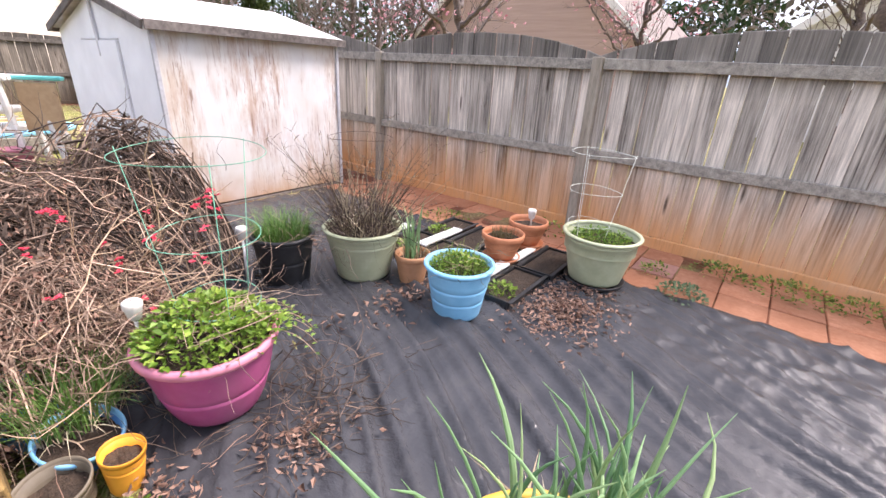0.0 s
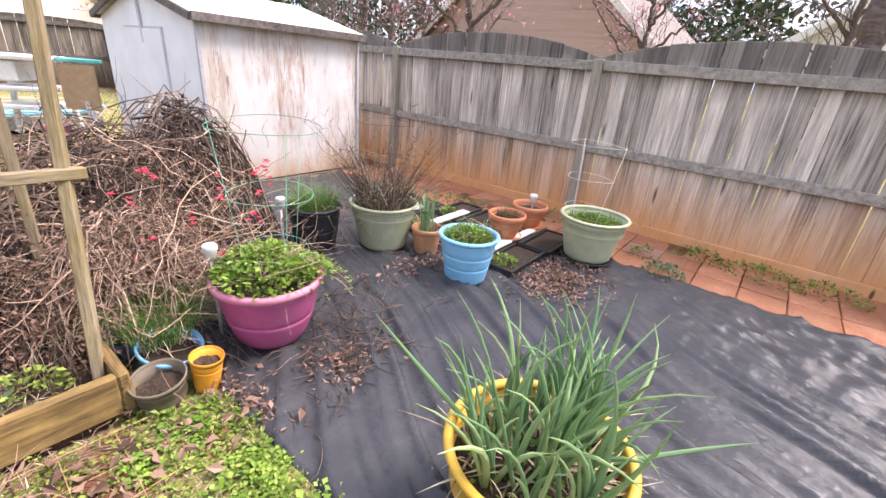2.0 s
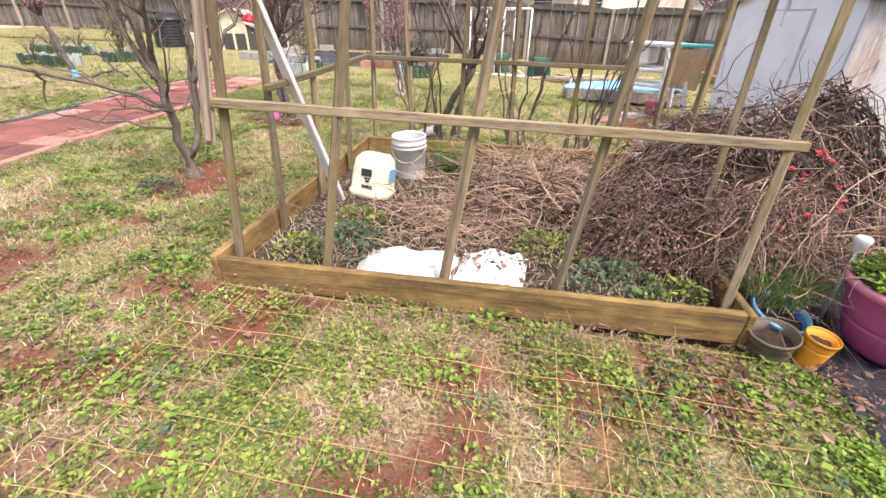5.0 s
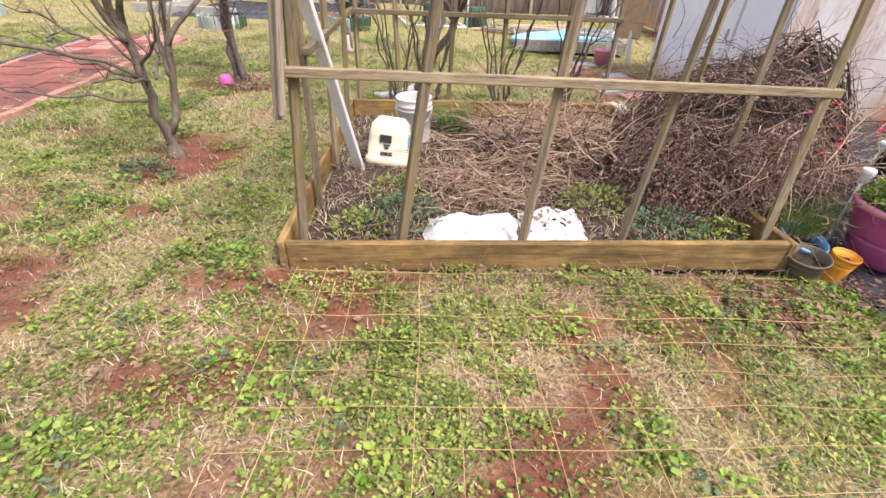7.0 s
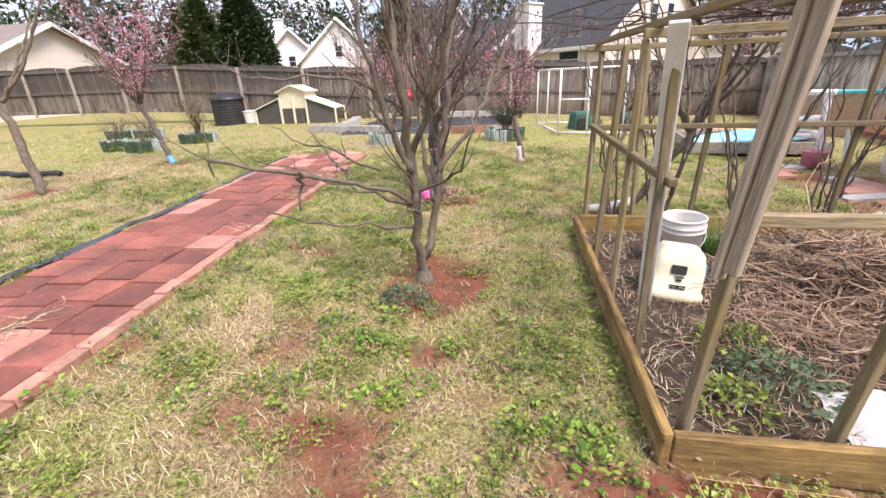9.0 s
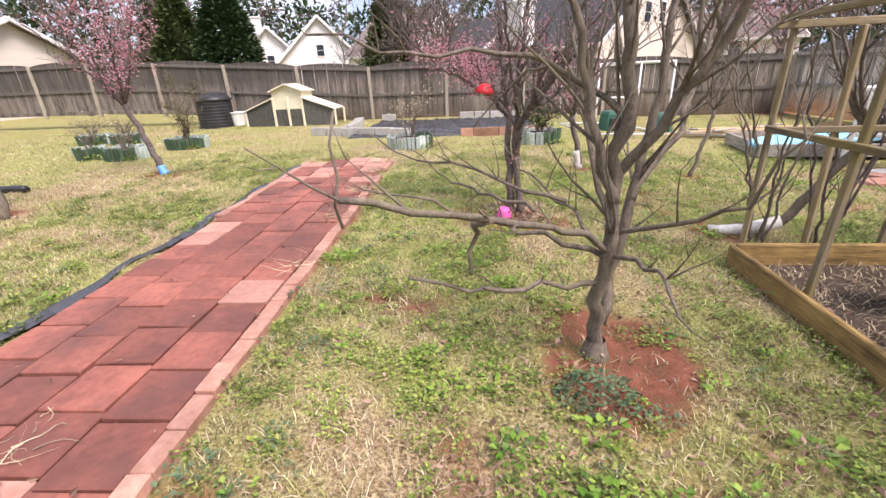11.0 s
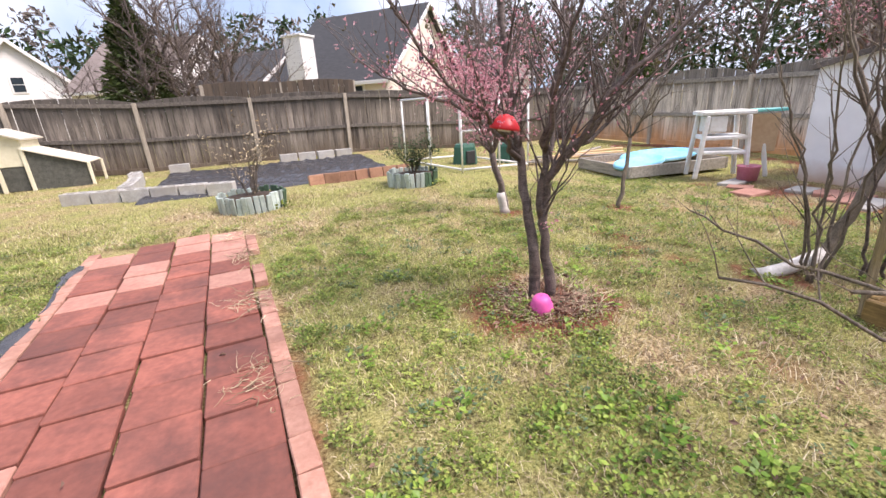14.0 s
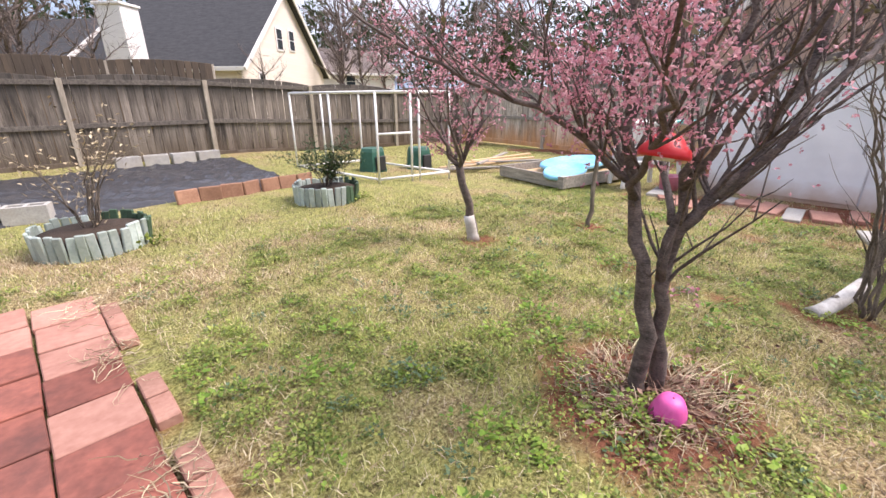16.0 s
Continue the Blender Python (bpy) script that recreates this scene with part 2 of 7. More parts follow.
M_TWIG_DARK = mottled("dark_twig", (0.022, 0.015, 0.012), (0.15, 0.105, 0.08), 9, 0.9, vary=0.6, islands=True)
M_STRAW = foliage("dry_straw", [(0.0, (0.05, 0.026, 0.014)), (0.5, (0.4, 0.29, 0.17)), (1.0, (0.82, 0.72, 0.5))], 0.8, 0.15)
M_LITTER = foliage("dead_leaves", [(0.0, (0.05, 0.025, 0.018)), (0.5, (0.22, 0.12, 0.085)), (1.0, (0.48, 0.31, 0.23))], 0.8, 0.1)
M_GRASS = foliage("lawn_blades", [(0.0, (0.03, 0.042, 0.01)), (0.5, (0.3, 0.33, 0.09)), (1.0, (0.76, 0.72, 0.34))], 0.6)
M_WEED = foliage("lawn_weeds", [(0.0, (0.02, 0.045, 0.008)), (0.5, (0.12, 0.2, 0.03)), (1.0, (0.46, 0.52, 0.12))], 0.5)
M_BLUEWEED = foliage("blue_green_weed", [(0.0, (0.05, 0.09, 0.045)), (1.0, (0.17, 0.25, 0.13))], 0.6)
M_HERB = foliage("bright_herb_leaves", [(0.0, (0.02, 0.065, 0.008)), (0.5, (0.13, 0.28, 0.025)), (1.0, (0.38, 0.5, 0.09))], 0.45)
M_CHIVE = foliage("chive_leaves", [(0.0, (0.05, 0.13, 0.03)), (1.0, (0.19, 0.32, 0.07))], 0.45)
M_ONION = foliage("onion_leaves", [(0.0, (0.11, 0.24, 0.11)), (0.6, (0.24, 0.41, 0.2)), (1.0, (0.45, 0.55, 0.25))], 0.4, 0.2)
M_EVERGREEN = foliage("evergreen_leaves", [(0.0, (0.012, 0.03, 0.012)), (1.0, (0.05, 0.09, 0.03))], 0.6, 0.1)
M_PINE = foliage("olive_pine_needles", [(0.0, (0.02, 0.04, 0.012)), (1.0, (0.11, 0.15, 0.045))], 0.6, 0.15)
M_OLIVE = foliage("olive_brown_leaves", [(0.0, (0.07, 0.06, 0.03)), (1.0, (0.2, 0.17, 0.08))], 0.6)
M_BLOSSOM = foliage("pink_blossom", [(0.0, (0.36, 0.09, 0.14)), (0.5, (0.62, 0.27, 0.33)), (1.0, (0.84, 0.54, 0.57))], 0.6, 0.35)
M_RED = foliage("red_quince_flower", [(0.0, (0.55, 0.03, 0.06)), (1.0, (0.8, 0.1, 0.16))], 0.5)

# ------------------------------------------------------------------ mesh tools
class Geo:
    """Collects vertices and faces for one mesh."""

    def __init__(self):
        self.v, self.f = [], []

    def add(self, verts, faces):
        o = len(self.v)
        self.v.extend(verts)
        self.f.extend(tuple(i + o for i in f) for f in faces)
        return self

    def box(self, centre, size, b=0.004, turn=None):
        """A box with chamfered edges."""
        hx, hy, hz = (s / 2 for s in size)
        b = min(b, hx * 0.45, hy * 0.45, hz * 0.45)
        c, idx, verts = Vector(centre), {}, []
        for sx in (-1, 1):
            for sy in (-1, 1):
                for sz in (-1, 1):
                    for axis in range(3):
                        p = [sx * (hx - b), sy * (hy - b), sz * (hz - b)]
                        p[axis] += (sx, sy, sz)[axis] * b
                        p = Vector(p)
                        if turn is not None:
                            p = turn @ p
                        idx[sx, sy, sz, axis] = len(verts)
                        verts.append(tuple(c + p))
        faces = []
        for axis in range(3):
            o1, o2 = (axis + 1) % 3, (axis + 2) % 3
            for s in (-1, 1):
                loop = []
                for a, d in ((-1, -1), (1, -1), (1, 1), (-1, 1)):
                    k = [0, 0, 0]
                    k[axis], k[o1], k[o2] = s, a, d
                    loop.append(idx[(*k, axis)])
                faces.append(tuple(loop if s > 0 else loop[::-1]))
            for a in (-1, 1):
                for d in (-1, 1):
                    k, m = [0, 0, 0], [0, 0, 0]
                    k[axis], k[o1], k[o2] = -1, a, d
                    m[axis], m[o1], m[o2] = 1, a, d
                    loop = (idx[(*k, o1)], idx[(*m, o1)], idx[(*m, o2)], idx[(*k, o2)])
                    faces.append(loop if a * d < 0 else loop[::-1])
        for sx in (-1, 1):
            for sy in (-1, 1):
                for sz in (-1, 1):
                    loop = tuple(idx[sx, sy, sz, a] for a in range(3))
                    faces.append(loop if sx * sy * sz > 0 else loop[::-1])
        return self.add(verts, faces)

    def beam(self, a, b, w, h, bev=0.004):
        """A squared timber from a to b."""
        a, b = Vector(a), Vector(b)
        d = b - a
        q = d.to_track_quat("X", "Z").to_matrix()
        return self.box((a + b) / 2, (d.length, w, h), bev, q)

    def tube(self, pts, radii, n=6, cap=True):
        pts = [Vector(p) for p in pts]
        if not isinstance(radii, (list, tuple)):
            radii = [radii] * len(pts)
        verts, faces, ref = [], [], None
        for i, p in enumerate(pts):
            t = (pts[min(i + 1, len(pts) - 1)] - pts[max(i - 1, 0)])
            t = t.normalized() if t.length > 1e-9 else Vector((0, 0, 1))
            if ref is None:
                ref = t.orthogonal().normalized()
            ref = (ref - t * ref.dot(t))
            ref = ref.normalized() if ref.length > 1e-6 else t.orthogonal().normalized()
            side = t.cross(ref)
            for j in range(n):
                a = 2 * math.pi * j / n
                verts.append(tuple(p + (ref * math.cos(a) + side * math.sin(a)) * radii[i]))
        for i in range(len(pts) - 1):
            for j in range(n):
                k = (j + 1) % n
                faces.append((i * n + j, i * n + k, (i + 1) * n + k, (i + 1) * n + j))
        if cap:
            faces.append(tuple(range(n - 1, -1, -1)))
            faces.append(tuple(range((len(pts) - 1) * n, len(pts) * n)))
        return self.add(verts, faces)

    def lathe(self, profile, n=32, at=(0, 0, 0), sx=1.0, sy=1.0, wob=0.0, cap=True):
        verts, faces = [], []
        for r, z in profile:
            for j in range(n):
                a = 2 * math.pi * j / n
                k = r * (1 + wob * math.sin(2 * a + 0.7))
                verts.append((at[0] + k * math.cos(a) * sx, at[1] + k * math.sin(a) * sy, at[2] + z))
        for i in range(len(profile) - 1):
            for j in range(n):
                k = (j + 1) % n
                faces.append((i * n + j, i * n + k, (i + 1) * n + k, (i + 1) * n + j))
        if cap:
            faces.append(tuple(range(n - 1, -1, -1)))
        return self.add(verts, faces)

    def leaf(self, p, d, length, width, up=None, fold=0.25):
        """A small pointed leaf of four triangles, folded along its rib."""
        p, d = Vector(p), Vector(d).normalized()
        up = up or Vector((0, 0, 1))
        s = d.cross(up)
        s = s.normalized() if s.length > 1e-4 else d.orthogonal().normalized()
        n = s.cross(d)
        mid = p + d * length * 0.5
        a, b = mid + s * width / 2 + n * width * fold, mid - s * width / 2 + n * width * fold
        return self.add([tuple(p), tuple(a), tuple(p + d * length), tuple(b), tuple(mid)], [(0, 1, 4), (1, 2, 4), (2, 3, 4), (3, 0, 4)])

    def out(self, name, mat, parent=None, label="", smooth=False, at=None):
        me = bpy.data.meshes.new(name)
        me.from_pydata(self.v, [], self.f)
        me.materials.append(mat)
        if smooth:
            me.polygons.foreach_set("use_smooth", [True] * len(me.polygons))
        ob = new(name, me)
        if at is not None:
            ob.location = at
        if parent:
            ob.parent = parent
        if label:
            tagged(ob, label)
        return ob


def thing(name, at=(0, 0, 0), label="", category="", group="", kind="", turn=0):
    e = new(name)
    e.location, e.rotation_euler = at, (0, 0, radians(turn))
    e.empty_display_size = 0.1
    return tagged(e, label, category, group, kind)


def piece(name, mesh, parent, at, turn=(0, 0, 0), scale=(1, 1, 1), mat=None):
    """One of many alike pieces: an object of its own on a shared mesh."""
    ob = new(name, mesh)
    ob.location, ob.rotation_euler, ob.scale = at, turn, scale
    ob.parent = parent
    return ob


def mesh_of(g, name, mat, smooth=False):
    me = bpy.data.meshes.new(name)
    me.from_pydata(g.v, [], g.f)
    me.materials.append(mat)
    if smooth:
        me.polygons.foreach_set("use_smooth", [True] * len(me.polygons))
    return me


def fast_mesh(name, verts, faces, mat):
    """A large mesh from arrays; all faces have the same number of corners."""
    me = bpy.data.meshes.new(name)
    n, k = faces.shape
    me.vertices.add(len(verts))
    me.vertices.foreach_set("co", verts.astype(np.float32).ravel())
    me.loops.add(n * k)
    me.loops.foreach_set("vertex_index", faces.astype(np.int32).ravel())
    me.polygons.add(n)
    me.polygons.foreach_set("loop_start", np.arange(0, n * k, k, dtype=np.int32))
    me.update(calc_edges=True)
    me.validate()
    me.materials.append(mat)
    return me


R = random.Random(7)


def smooth01(x):
    x = min(1.0, max(0.0, x))
    return x * x * (3 - 2 * x)


def ground(x, y):
    """Height of the ground, which rises gently towards the back of the yard."""
    z = -0.055 + 0.085 * smooth01((0.6 - x) / 4.0)
    z += 0.042 * smooth01((-2.8 - x) / 2.2) * smooth01((y - 1.0) / 2.5) * (1 - smooth01((y - 7.5) / 3.0))
    z += 0.05 * smooth01((-7.6 - x) / 2.0) * (1 - smooth01((y - 8.0) / 5.0))
    return z + 0.016 * max(0.0, min(y, 20.0) - 4.5) * (0.35 + 0.65 * smooth01((1.0 - x) / 4.0))


# paved path: right-hand edge runs from PX0 to PX1
PATH_A, PATH_B = Vector((-5.6, 0.4)), Vector((-6.08, 8.12))
PATH_D = (PATH_B - PATH_A).normalized()
PATH_N = Vector((-PATH_D.y, PATH_D.x))
PATH_W = 1.36


def in_path(x, y, margin=0.0):
    p = Vector((x, y)) - PATH_A
    s, o = p.dot(PATH_D), p.dot(PATH_N)
    return s < (PATH_B - PATH_A).length + margin and -0.12 - margin < o < PATH_W + margin


def in_rect(x, y, x0, x1, y0, y1):
    return x0 < x < x1 and y0 < y < y1


BED = (-2.72, -0.1, 1.48, 4.02)
TARP = (0.2, 3.06, -3.4, 4.1)
SHED = (1.55, 3.4, 4.22, 6.75)
FENCE_X, FENCE_Y, FENCE_W = 4.0, 15.0, -24.0
TREES = [(-3.84, 2.84, 0.42), (-4.22, 5.15, 0.5), (-2.5, 4.7, 0.25), (-3.2, 7.24, 0.2), (-1.9, 6.78, 0.2), (-9.3, 6.95, 0.4), (-9.66, 4.91, 0.3)]


def cover(x, y):
    """How much of the ground is green, and how much bare red clay."""
    p = Vector((x * 0.55, y * 0.55, 3.1))
    green = 0.6 + 0.75 * noise.noise(p) + 0.8 * noise.noise(Vector((x * 2.1, y * 2.1, 9.0)))
    clay = noise.noise(Vector((x * 0.9 + 7, y * 0.9, 1.0))) + 0.7 * noise.noise(Vector((x * 3.2, y * 3.2, 5.0))) - 0.38
    for tx, ty, r in TREES:
        d = math.hypot(x - tx, y - ty)
        clay += 1.1 * smooth01((r * 1.35 - d) / (r * 0.7)) if d < r * 1.35 else 0
    # the netted plot in front of the bed is poorer
    if in_rect(x, y, -3.2, 0.2, -1.6, 1.47):
        clay += 0.5
        green -= 0.15
    if in_rect(x, y, -5.2, -2.7, 1.0, 3.4):
        clay += 0.18
    # the far lawn is fuller
    far = smooth01((y - 5.0) / 4.0)
    clay -= 0.4 * far
    green += 0.15 * far
    if x > 3.0:
        clay += 0.9
    if x > 0.2 and 3.9 < y < 7.5:
        clay += 0.7
    return max(0.0, min(1.0, green)), max(0.0, min(1.0, clay * 2.2))


def ground_material():
    k = Nodes("lawn_soil")
    w = k.coords((1, 1, 1), True)
    att = k.node("Attribute")
    att.attribute_name = "cover"
    sep = k.node("SeparateColor", Color=att.outputs["Color"])
    fine, mid = k.noise(w, 60.0, 6, 0.7), k.noise(w, 9.0, 6, 0.65)
    straw = k.ramp(fine, [(0.33, (0.075, 0.042, 0.024)), (0.5, (0.32, 0.23, 0.125)), (0.68, (0.64, 0.53, 0.32))])
    green = k.ramp(k.calc("ADD", k.calc("MULTIPLY", fine, 0.6), k.calc("MULTIPLY", mid, 0.4)), [(0.38, (0.04, 0.05, 0.014)), (0.53, (0.27, 0.3, 0.08)), (0.68, (0.58, 0.57, 0.22))])
    red = k.ramp(mid, [(0.3, (0.11, 0.038, 0.024)), (0.7, (0.29, 0.115, 0.07))])
    g = k.calc("ADD", sep.outputs[0], k.calc("MULTIPLY", k.calc("SUBTRACT", mid, 0.5), 1.6), True)
    c = k.calc("ADD", sep.outputs[1], k.calc("MULTIPLY", k.calc("SUBTRACT", mid, 0.5), 1.2), True)
    col = k.mix(k.calc("MULTIPLY", g, 0.8), straw, green)
    col = k.mix(c, col, red)
    k.bump(k.calc("ADD", fine, mid), 0.9, 0.02)
    return k.done(col, 0.95, 0.0, 0.15)


def spread(lo, hi, step, far):
    xs, d, grow = list(np.arange(lo, hi, step)), step, 1.6
    a, b = lo, hi
    while b < far:
        d *= grow
        a, b = a - d, b + d
        xs = [a] + xs + [b]
    return xs


def build_ground():
    xs, ys = spread(-24.4, 4.6, 0.12, 700), spread(-4.0, 15.4, 0.11, 700)
    nx, ny = len(xs), len(ys)
    verts, cols = np.zeros((nx * ny, 3)), np.zeros((nx * ny, 4))
    for j, y in enumerate(ys):
        for i, x in enumerate(xs):
            z = ground(x, y)
            near = -24.4 < x < 4.6 and -4 < y < 15.4
            if near:
                z += 0.02 * noise.noise(Vector((x * 1.3, y * 1.3, 0))) + 0.008 * noise.noise(Vector((x * 6, y * 6, 2)))
                if in_path(x, y, 0.05):
                    z = ground(x, y) - 0.02
                if in_rect(x, y, BED[0], BED[1], BED[2], BED[3]):
                    z -= 0.03
                g, c = cover(x, y)
            else:
                g, c = 0.75, 0.0
            verts[j * nx + i] = (x, y, z)
            cols[j * nx + i] = (g, c, 0, 1)
    i, j = np.meshgrid(np.arange(nx - 1), np.arange(ny - 1))
    a = (j * nx + i).ravel()
    me = fast_mesh("ground", verts, np.stack([a, a + 1, a + nx + 1, a + nx], 1), ground_material())
    me.polygons.foreach_set("use_smooth", [True] * len(me.polygons))
    att = me.color_attributes.new("cover", "FLOAT_COLOR", "POINT")
    att.data.foreach_set("color", cols.ravel())
    return tagged(new("ground", me), "patchy spring lawn with straw grass and red clay", "ground", kind="structure")


build_ground()

# ------------------------------------------------------------------ wooden fences
BOARDS = {}


def board_of(mat, slope):
    """One board a metre high, its top sawn along the bay's arch; alike boards share a mesh."""
    key = (mat.name, round(slope / 0.04))
    if key not in BOARDS:
        g = Geo().box((0, 0, 0.5), (0.1365, 0.018, 1.0), 0.0065)
        g.v = [(x, y, z + (key[1] * 0.04 * x / 1.65 if z > 0.5 else 0.0)) for x, y, z in g.v]
        BOARDS[key] = mesh_of(g, "board", mat)
    return BOARDS[key]



def build_fence(name, origin, along, posts, label, mat, rail_mat, inward, top=1.55, dome=0.2, z_at=None, seed=1):
    """Boards nailed behind three rails, between posts, each bay arched at the top. inward: side of the yard."""
    rr = random.Random(seed)
    ax, side = Vector(along), Vector(inward)
    yaw = math.atan2(ax.y, ax.x)
    root = thing(name, (0, 0, 0), label, "fence", kind="structure")
    for s in posts:
        p = Vector(origin) + ax * s
        z = z_at(p.x, p.y)
        g = Geo().box((0, 0, (top + 0.1) / 2 - 0.1), (0.09, 0.085, top + 0.12), 0.006)
        ob = g.out("post", M_POST, root, at=(p.x + side.x * 0.02, p.y + side.y * 0.02, z))
        ob.rotation_euler = (rr.uniform(-0.012, 0.012), rr.uniform(-0.012, 0.012), yaw)
    for s0, s1 in zip(posts, posts[1:]):
        n = max(1, int(round((s1 - s0) / 0.138)))
        step = (s1 - s0) / n
        pa, pb = Vector(origin) + ax * s0, Vector(origin) + ax * s1
        za, zb = z_at(pa.x, pa.y), z_at(pb.x, pb.y)
        for h, w in ((top - 0.05, 0.088), (0.74, 0.085), (0.05, 0.12)):
            g = Geo().beam((0, 0, 0), (s1 - s0 - 0.095, 0, zb - za + rr.uniform(-0.01, 0.01)), 0.036, w, 0.004)
            q = pa + ax * 0.048 + side * 0.02
            ob = g.out("rail" if h > 0.1 else "kickboard", rail_mat if h > 0.1 else mat, root, at=(q.x, q.y, za + h))
            ob.rotation_euler = (0, 0, yaw)
        for i in range(n):
            u = (i + 0.5) / n
            p = pa.lerp(pb, u) - side * (0.009 + 0.0045 * (i % 2) + rr.uniform(0, 0.003))
            z = za + (zb - za) * u
            rise = dome * (1 - (2 * u - 1) ** 2) ** 0.8
            hgt = top + 0.01 + rise + rr.uniform(-0.004, 0.004)
            bend = dome * (1 - (2 * min(u + 0.02, 1.0) - 1) ** 2) ** 0.8 - dome * (1 - (2 * max(u - 0.02, 0.0) - 1) ** 2) ** 0.8
            slope = max(-0.5, min(0.5, bend / (0.04 * (s1 - s0))))
            piece("board", board_of(mat, slope), root, (p.x, p.y, z + 0.012), (rr.uniform(-0.004, 0.004), rr.uniform(-0.006, 0.006), yaw + rr.uniform(-0.02, 0.02)), (step / 0.138 * rr.uniform(0.972, 0.994), rr.uniform(0.9, 1.1), hgt - 0.012))
    return root


near_z = lambda x, y: -0.06 + 0.012 * max(0.0, y - 4.5)
build_fence("fence_east", (FENCE_X, -9.2), (0, 1), [0, 2.65, 5.3, 7.95, 10.62, 13.32, 15.9, 18.4, 20.9, 24.15], "tall weathered grey wooden board fence stained with orange clay", M_FENCE, M_RAIL, (-1, 0), z_at=near_z, seed=2)
back_z = lambda x, y: ground(x, y) - 0.02 + 0.06 * min(8.0, max(0.0, -8.5 - x))
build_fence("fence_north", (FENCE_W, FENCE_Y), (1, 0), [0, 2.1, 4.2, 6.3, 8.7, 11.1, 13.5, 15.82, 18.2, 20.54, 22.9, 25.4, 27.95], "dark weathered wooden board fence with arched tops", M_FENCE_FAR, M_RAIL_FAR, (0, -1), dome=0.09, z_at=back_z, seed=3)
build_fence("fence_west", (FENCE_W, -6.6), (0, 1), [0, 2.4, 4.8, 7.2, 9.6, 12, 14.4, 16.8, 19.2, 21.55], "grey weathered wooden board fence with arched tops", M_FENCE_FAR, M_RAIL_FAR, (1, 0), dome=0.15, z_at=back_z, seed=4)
build_fence("fence_neighbour", (-6.9, 16.3), (1, 0), [0, 2.0, 4.0], "taller brown wooden fence of the next garden", M_FENCE_BROWN, M_RAIL_FAR, (0, 1), top=1.93, dome=0.06, z_at=back_z, seed=6)


def build_garden_prop():
    g = Geo().beam((3.72, -1.36, -0.1), (3.95, -1.2, 0.75), 0.09, 0.09, 0.006)
    return g.out("leaning_post", M_POST)


tagged(build_garden_prop(), "weathered square timber leaning against the fence", "post")

# ------------------------------------------------------------------ shed


def build_shed():
    x0, x1, y0, y1 = SHED
    zb, ze, za = -0.05, 1.53, 1.83
    ym = (y0 + y1) / 2
    root = thing("garden_shed", (0, 0, 0), "white wooden shed with mildew-stained side and pale gable roof", "shed")
    t = 0.03
    for y, nm, m in ((y0 + t / 2, "side_wall", M_SHED_SIDE), (y1 - t / 2, "side_wall", M_SHED)):
        Geo().box(((x0 + x1) / 2, y, (zb + ze) / 2 + 0.02), (x1 - x0, t, ze - zb - 0.04), 0.003).out(nm, m, root)
    dy0, dy1, dz = 4.98, 5.98, 1.42
    for x, nm in ((x0, "front_wall"), (x1 - t, "back_wall")):
        g = Geo()
        prof = [(y0 + t, zb), (y1 - t, zb), (y1 - t, ze), (ym, za), (y0 + t, ze)]
        k = len(prof)
        g.add([(x, a, b) for a, b in prof] + [(x + t, a, b) for a, b in prof], [tuple(range(k - 1, -1, -1)), tuple(range(k, 2 * k))] + [(i, (i + 1) % k, (i + 1) % k + k, i + k) for i in range(k)])
        g.out(nm, M_SHED, root)
    door = Geo().box((x0 - 0.012, (dy0 + dy1) / 2, (zb + 0.06 + dz) / 2), (0.022, dy1 - dy0, dz - zb - 0.06), 0.003).out("door", M_SHED, root)
    Geo().box((x0 - 0.03, dy0 + 0.08, 0.72), (0.02, 0.03, 0.12), 0.004).out("handle", M_TRIM, door)
    for a, b in (((dy0 - 0.012, zb + 0.06), (dy0 - 0.012, dz)), ((dy1 + 0.012, zb + 0.06), (dy1 + 0.012, dz)), ((dy0 - 0.02, dz + 0.012), (dy1 + 0.02, dz + 0.012))):
        Geo().beam((x0 - 0.006, a[0], a[1]), (x0 - 0.006, b[0], b[1]), 0.016, 0.016, 0.002).out("door_trim", M_TRIM, root)
    Geo().beam((x0 - 0.018, ym + 0.02, 1.8), (x0 - 0.018, ym - 0.02, 1.28), 0.02, 0.035, 0.003).out("gable_strip", M_TRIM, root)
    for x in (x0 - 0.004, x1 + 0.004):
        Geo().box((x, y0 - 0.004, (zb + ze) / 2), (0.035, 0.035, ze - zb), 0.004).out("corner_trim", M_TRIM, root)
    ov = 0.07
    for s, ya in ((-1, y0), (1, y1)):
        slope = (za - ze) / (ym - y0)
        ye = ya + s * ov
        zed = ze - slope * ov
        a, b = Vector((0, ye, zed + 0.03)), Vector((0, ym, za + 0.03))
        g = Geo()
        xa, xb = x0 - ov, x1 + ov
        th = 0.03
        vs = [(xa, a.y, a.z), (xb, a.y, a.z), (xb, b.y, b.z), (xa, b.y, b.z)]
        vs += [(x, y, z + th) for x, y, z in vs]
        fs = [(0, 1, 2, 3), (7, 6, 5, 4), (0, 4, 5, 1), (1, 5, 6, 2), (2, 6, 7, 3), (3, 7, 4, 0)]
        if s > 0:
            fs = [f[::-1] for f in fs]
        g.add(vs, fs).out("roof_panel", M_ROOF, root)
        Geo().beam((xa, ye + s * 0.014, zed + 0.025), (xb, ye + s * 0.014, zed + 0.025), 0.022, 0.075, 0.003).out("fascia", M_EDGE, root)
        for xx in (xa - 0.012, xb + 0.012):
            Geo().beam((xx, ye, zed + 0.02), (xx, ym, za + 0.02), 0.022, 0.07, 0.003).out("barge_board", M_EDGE, root)
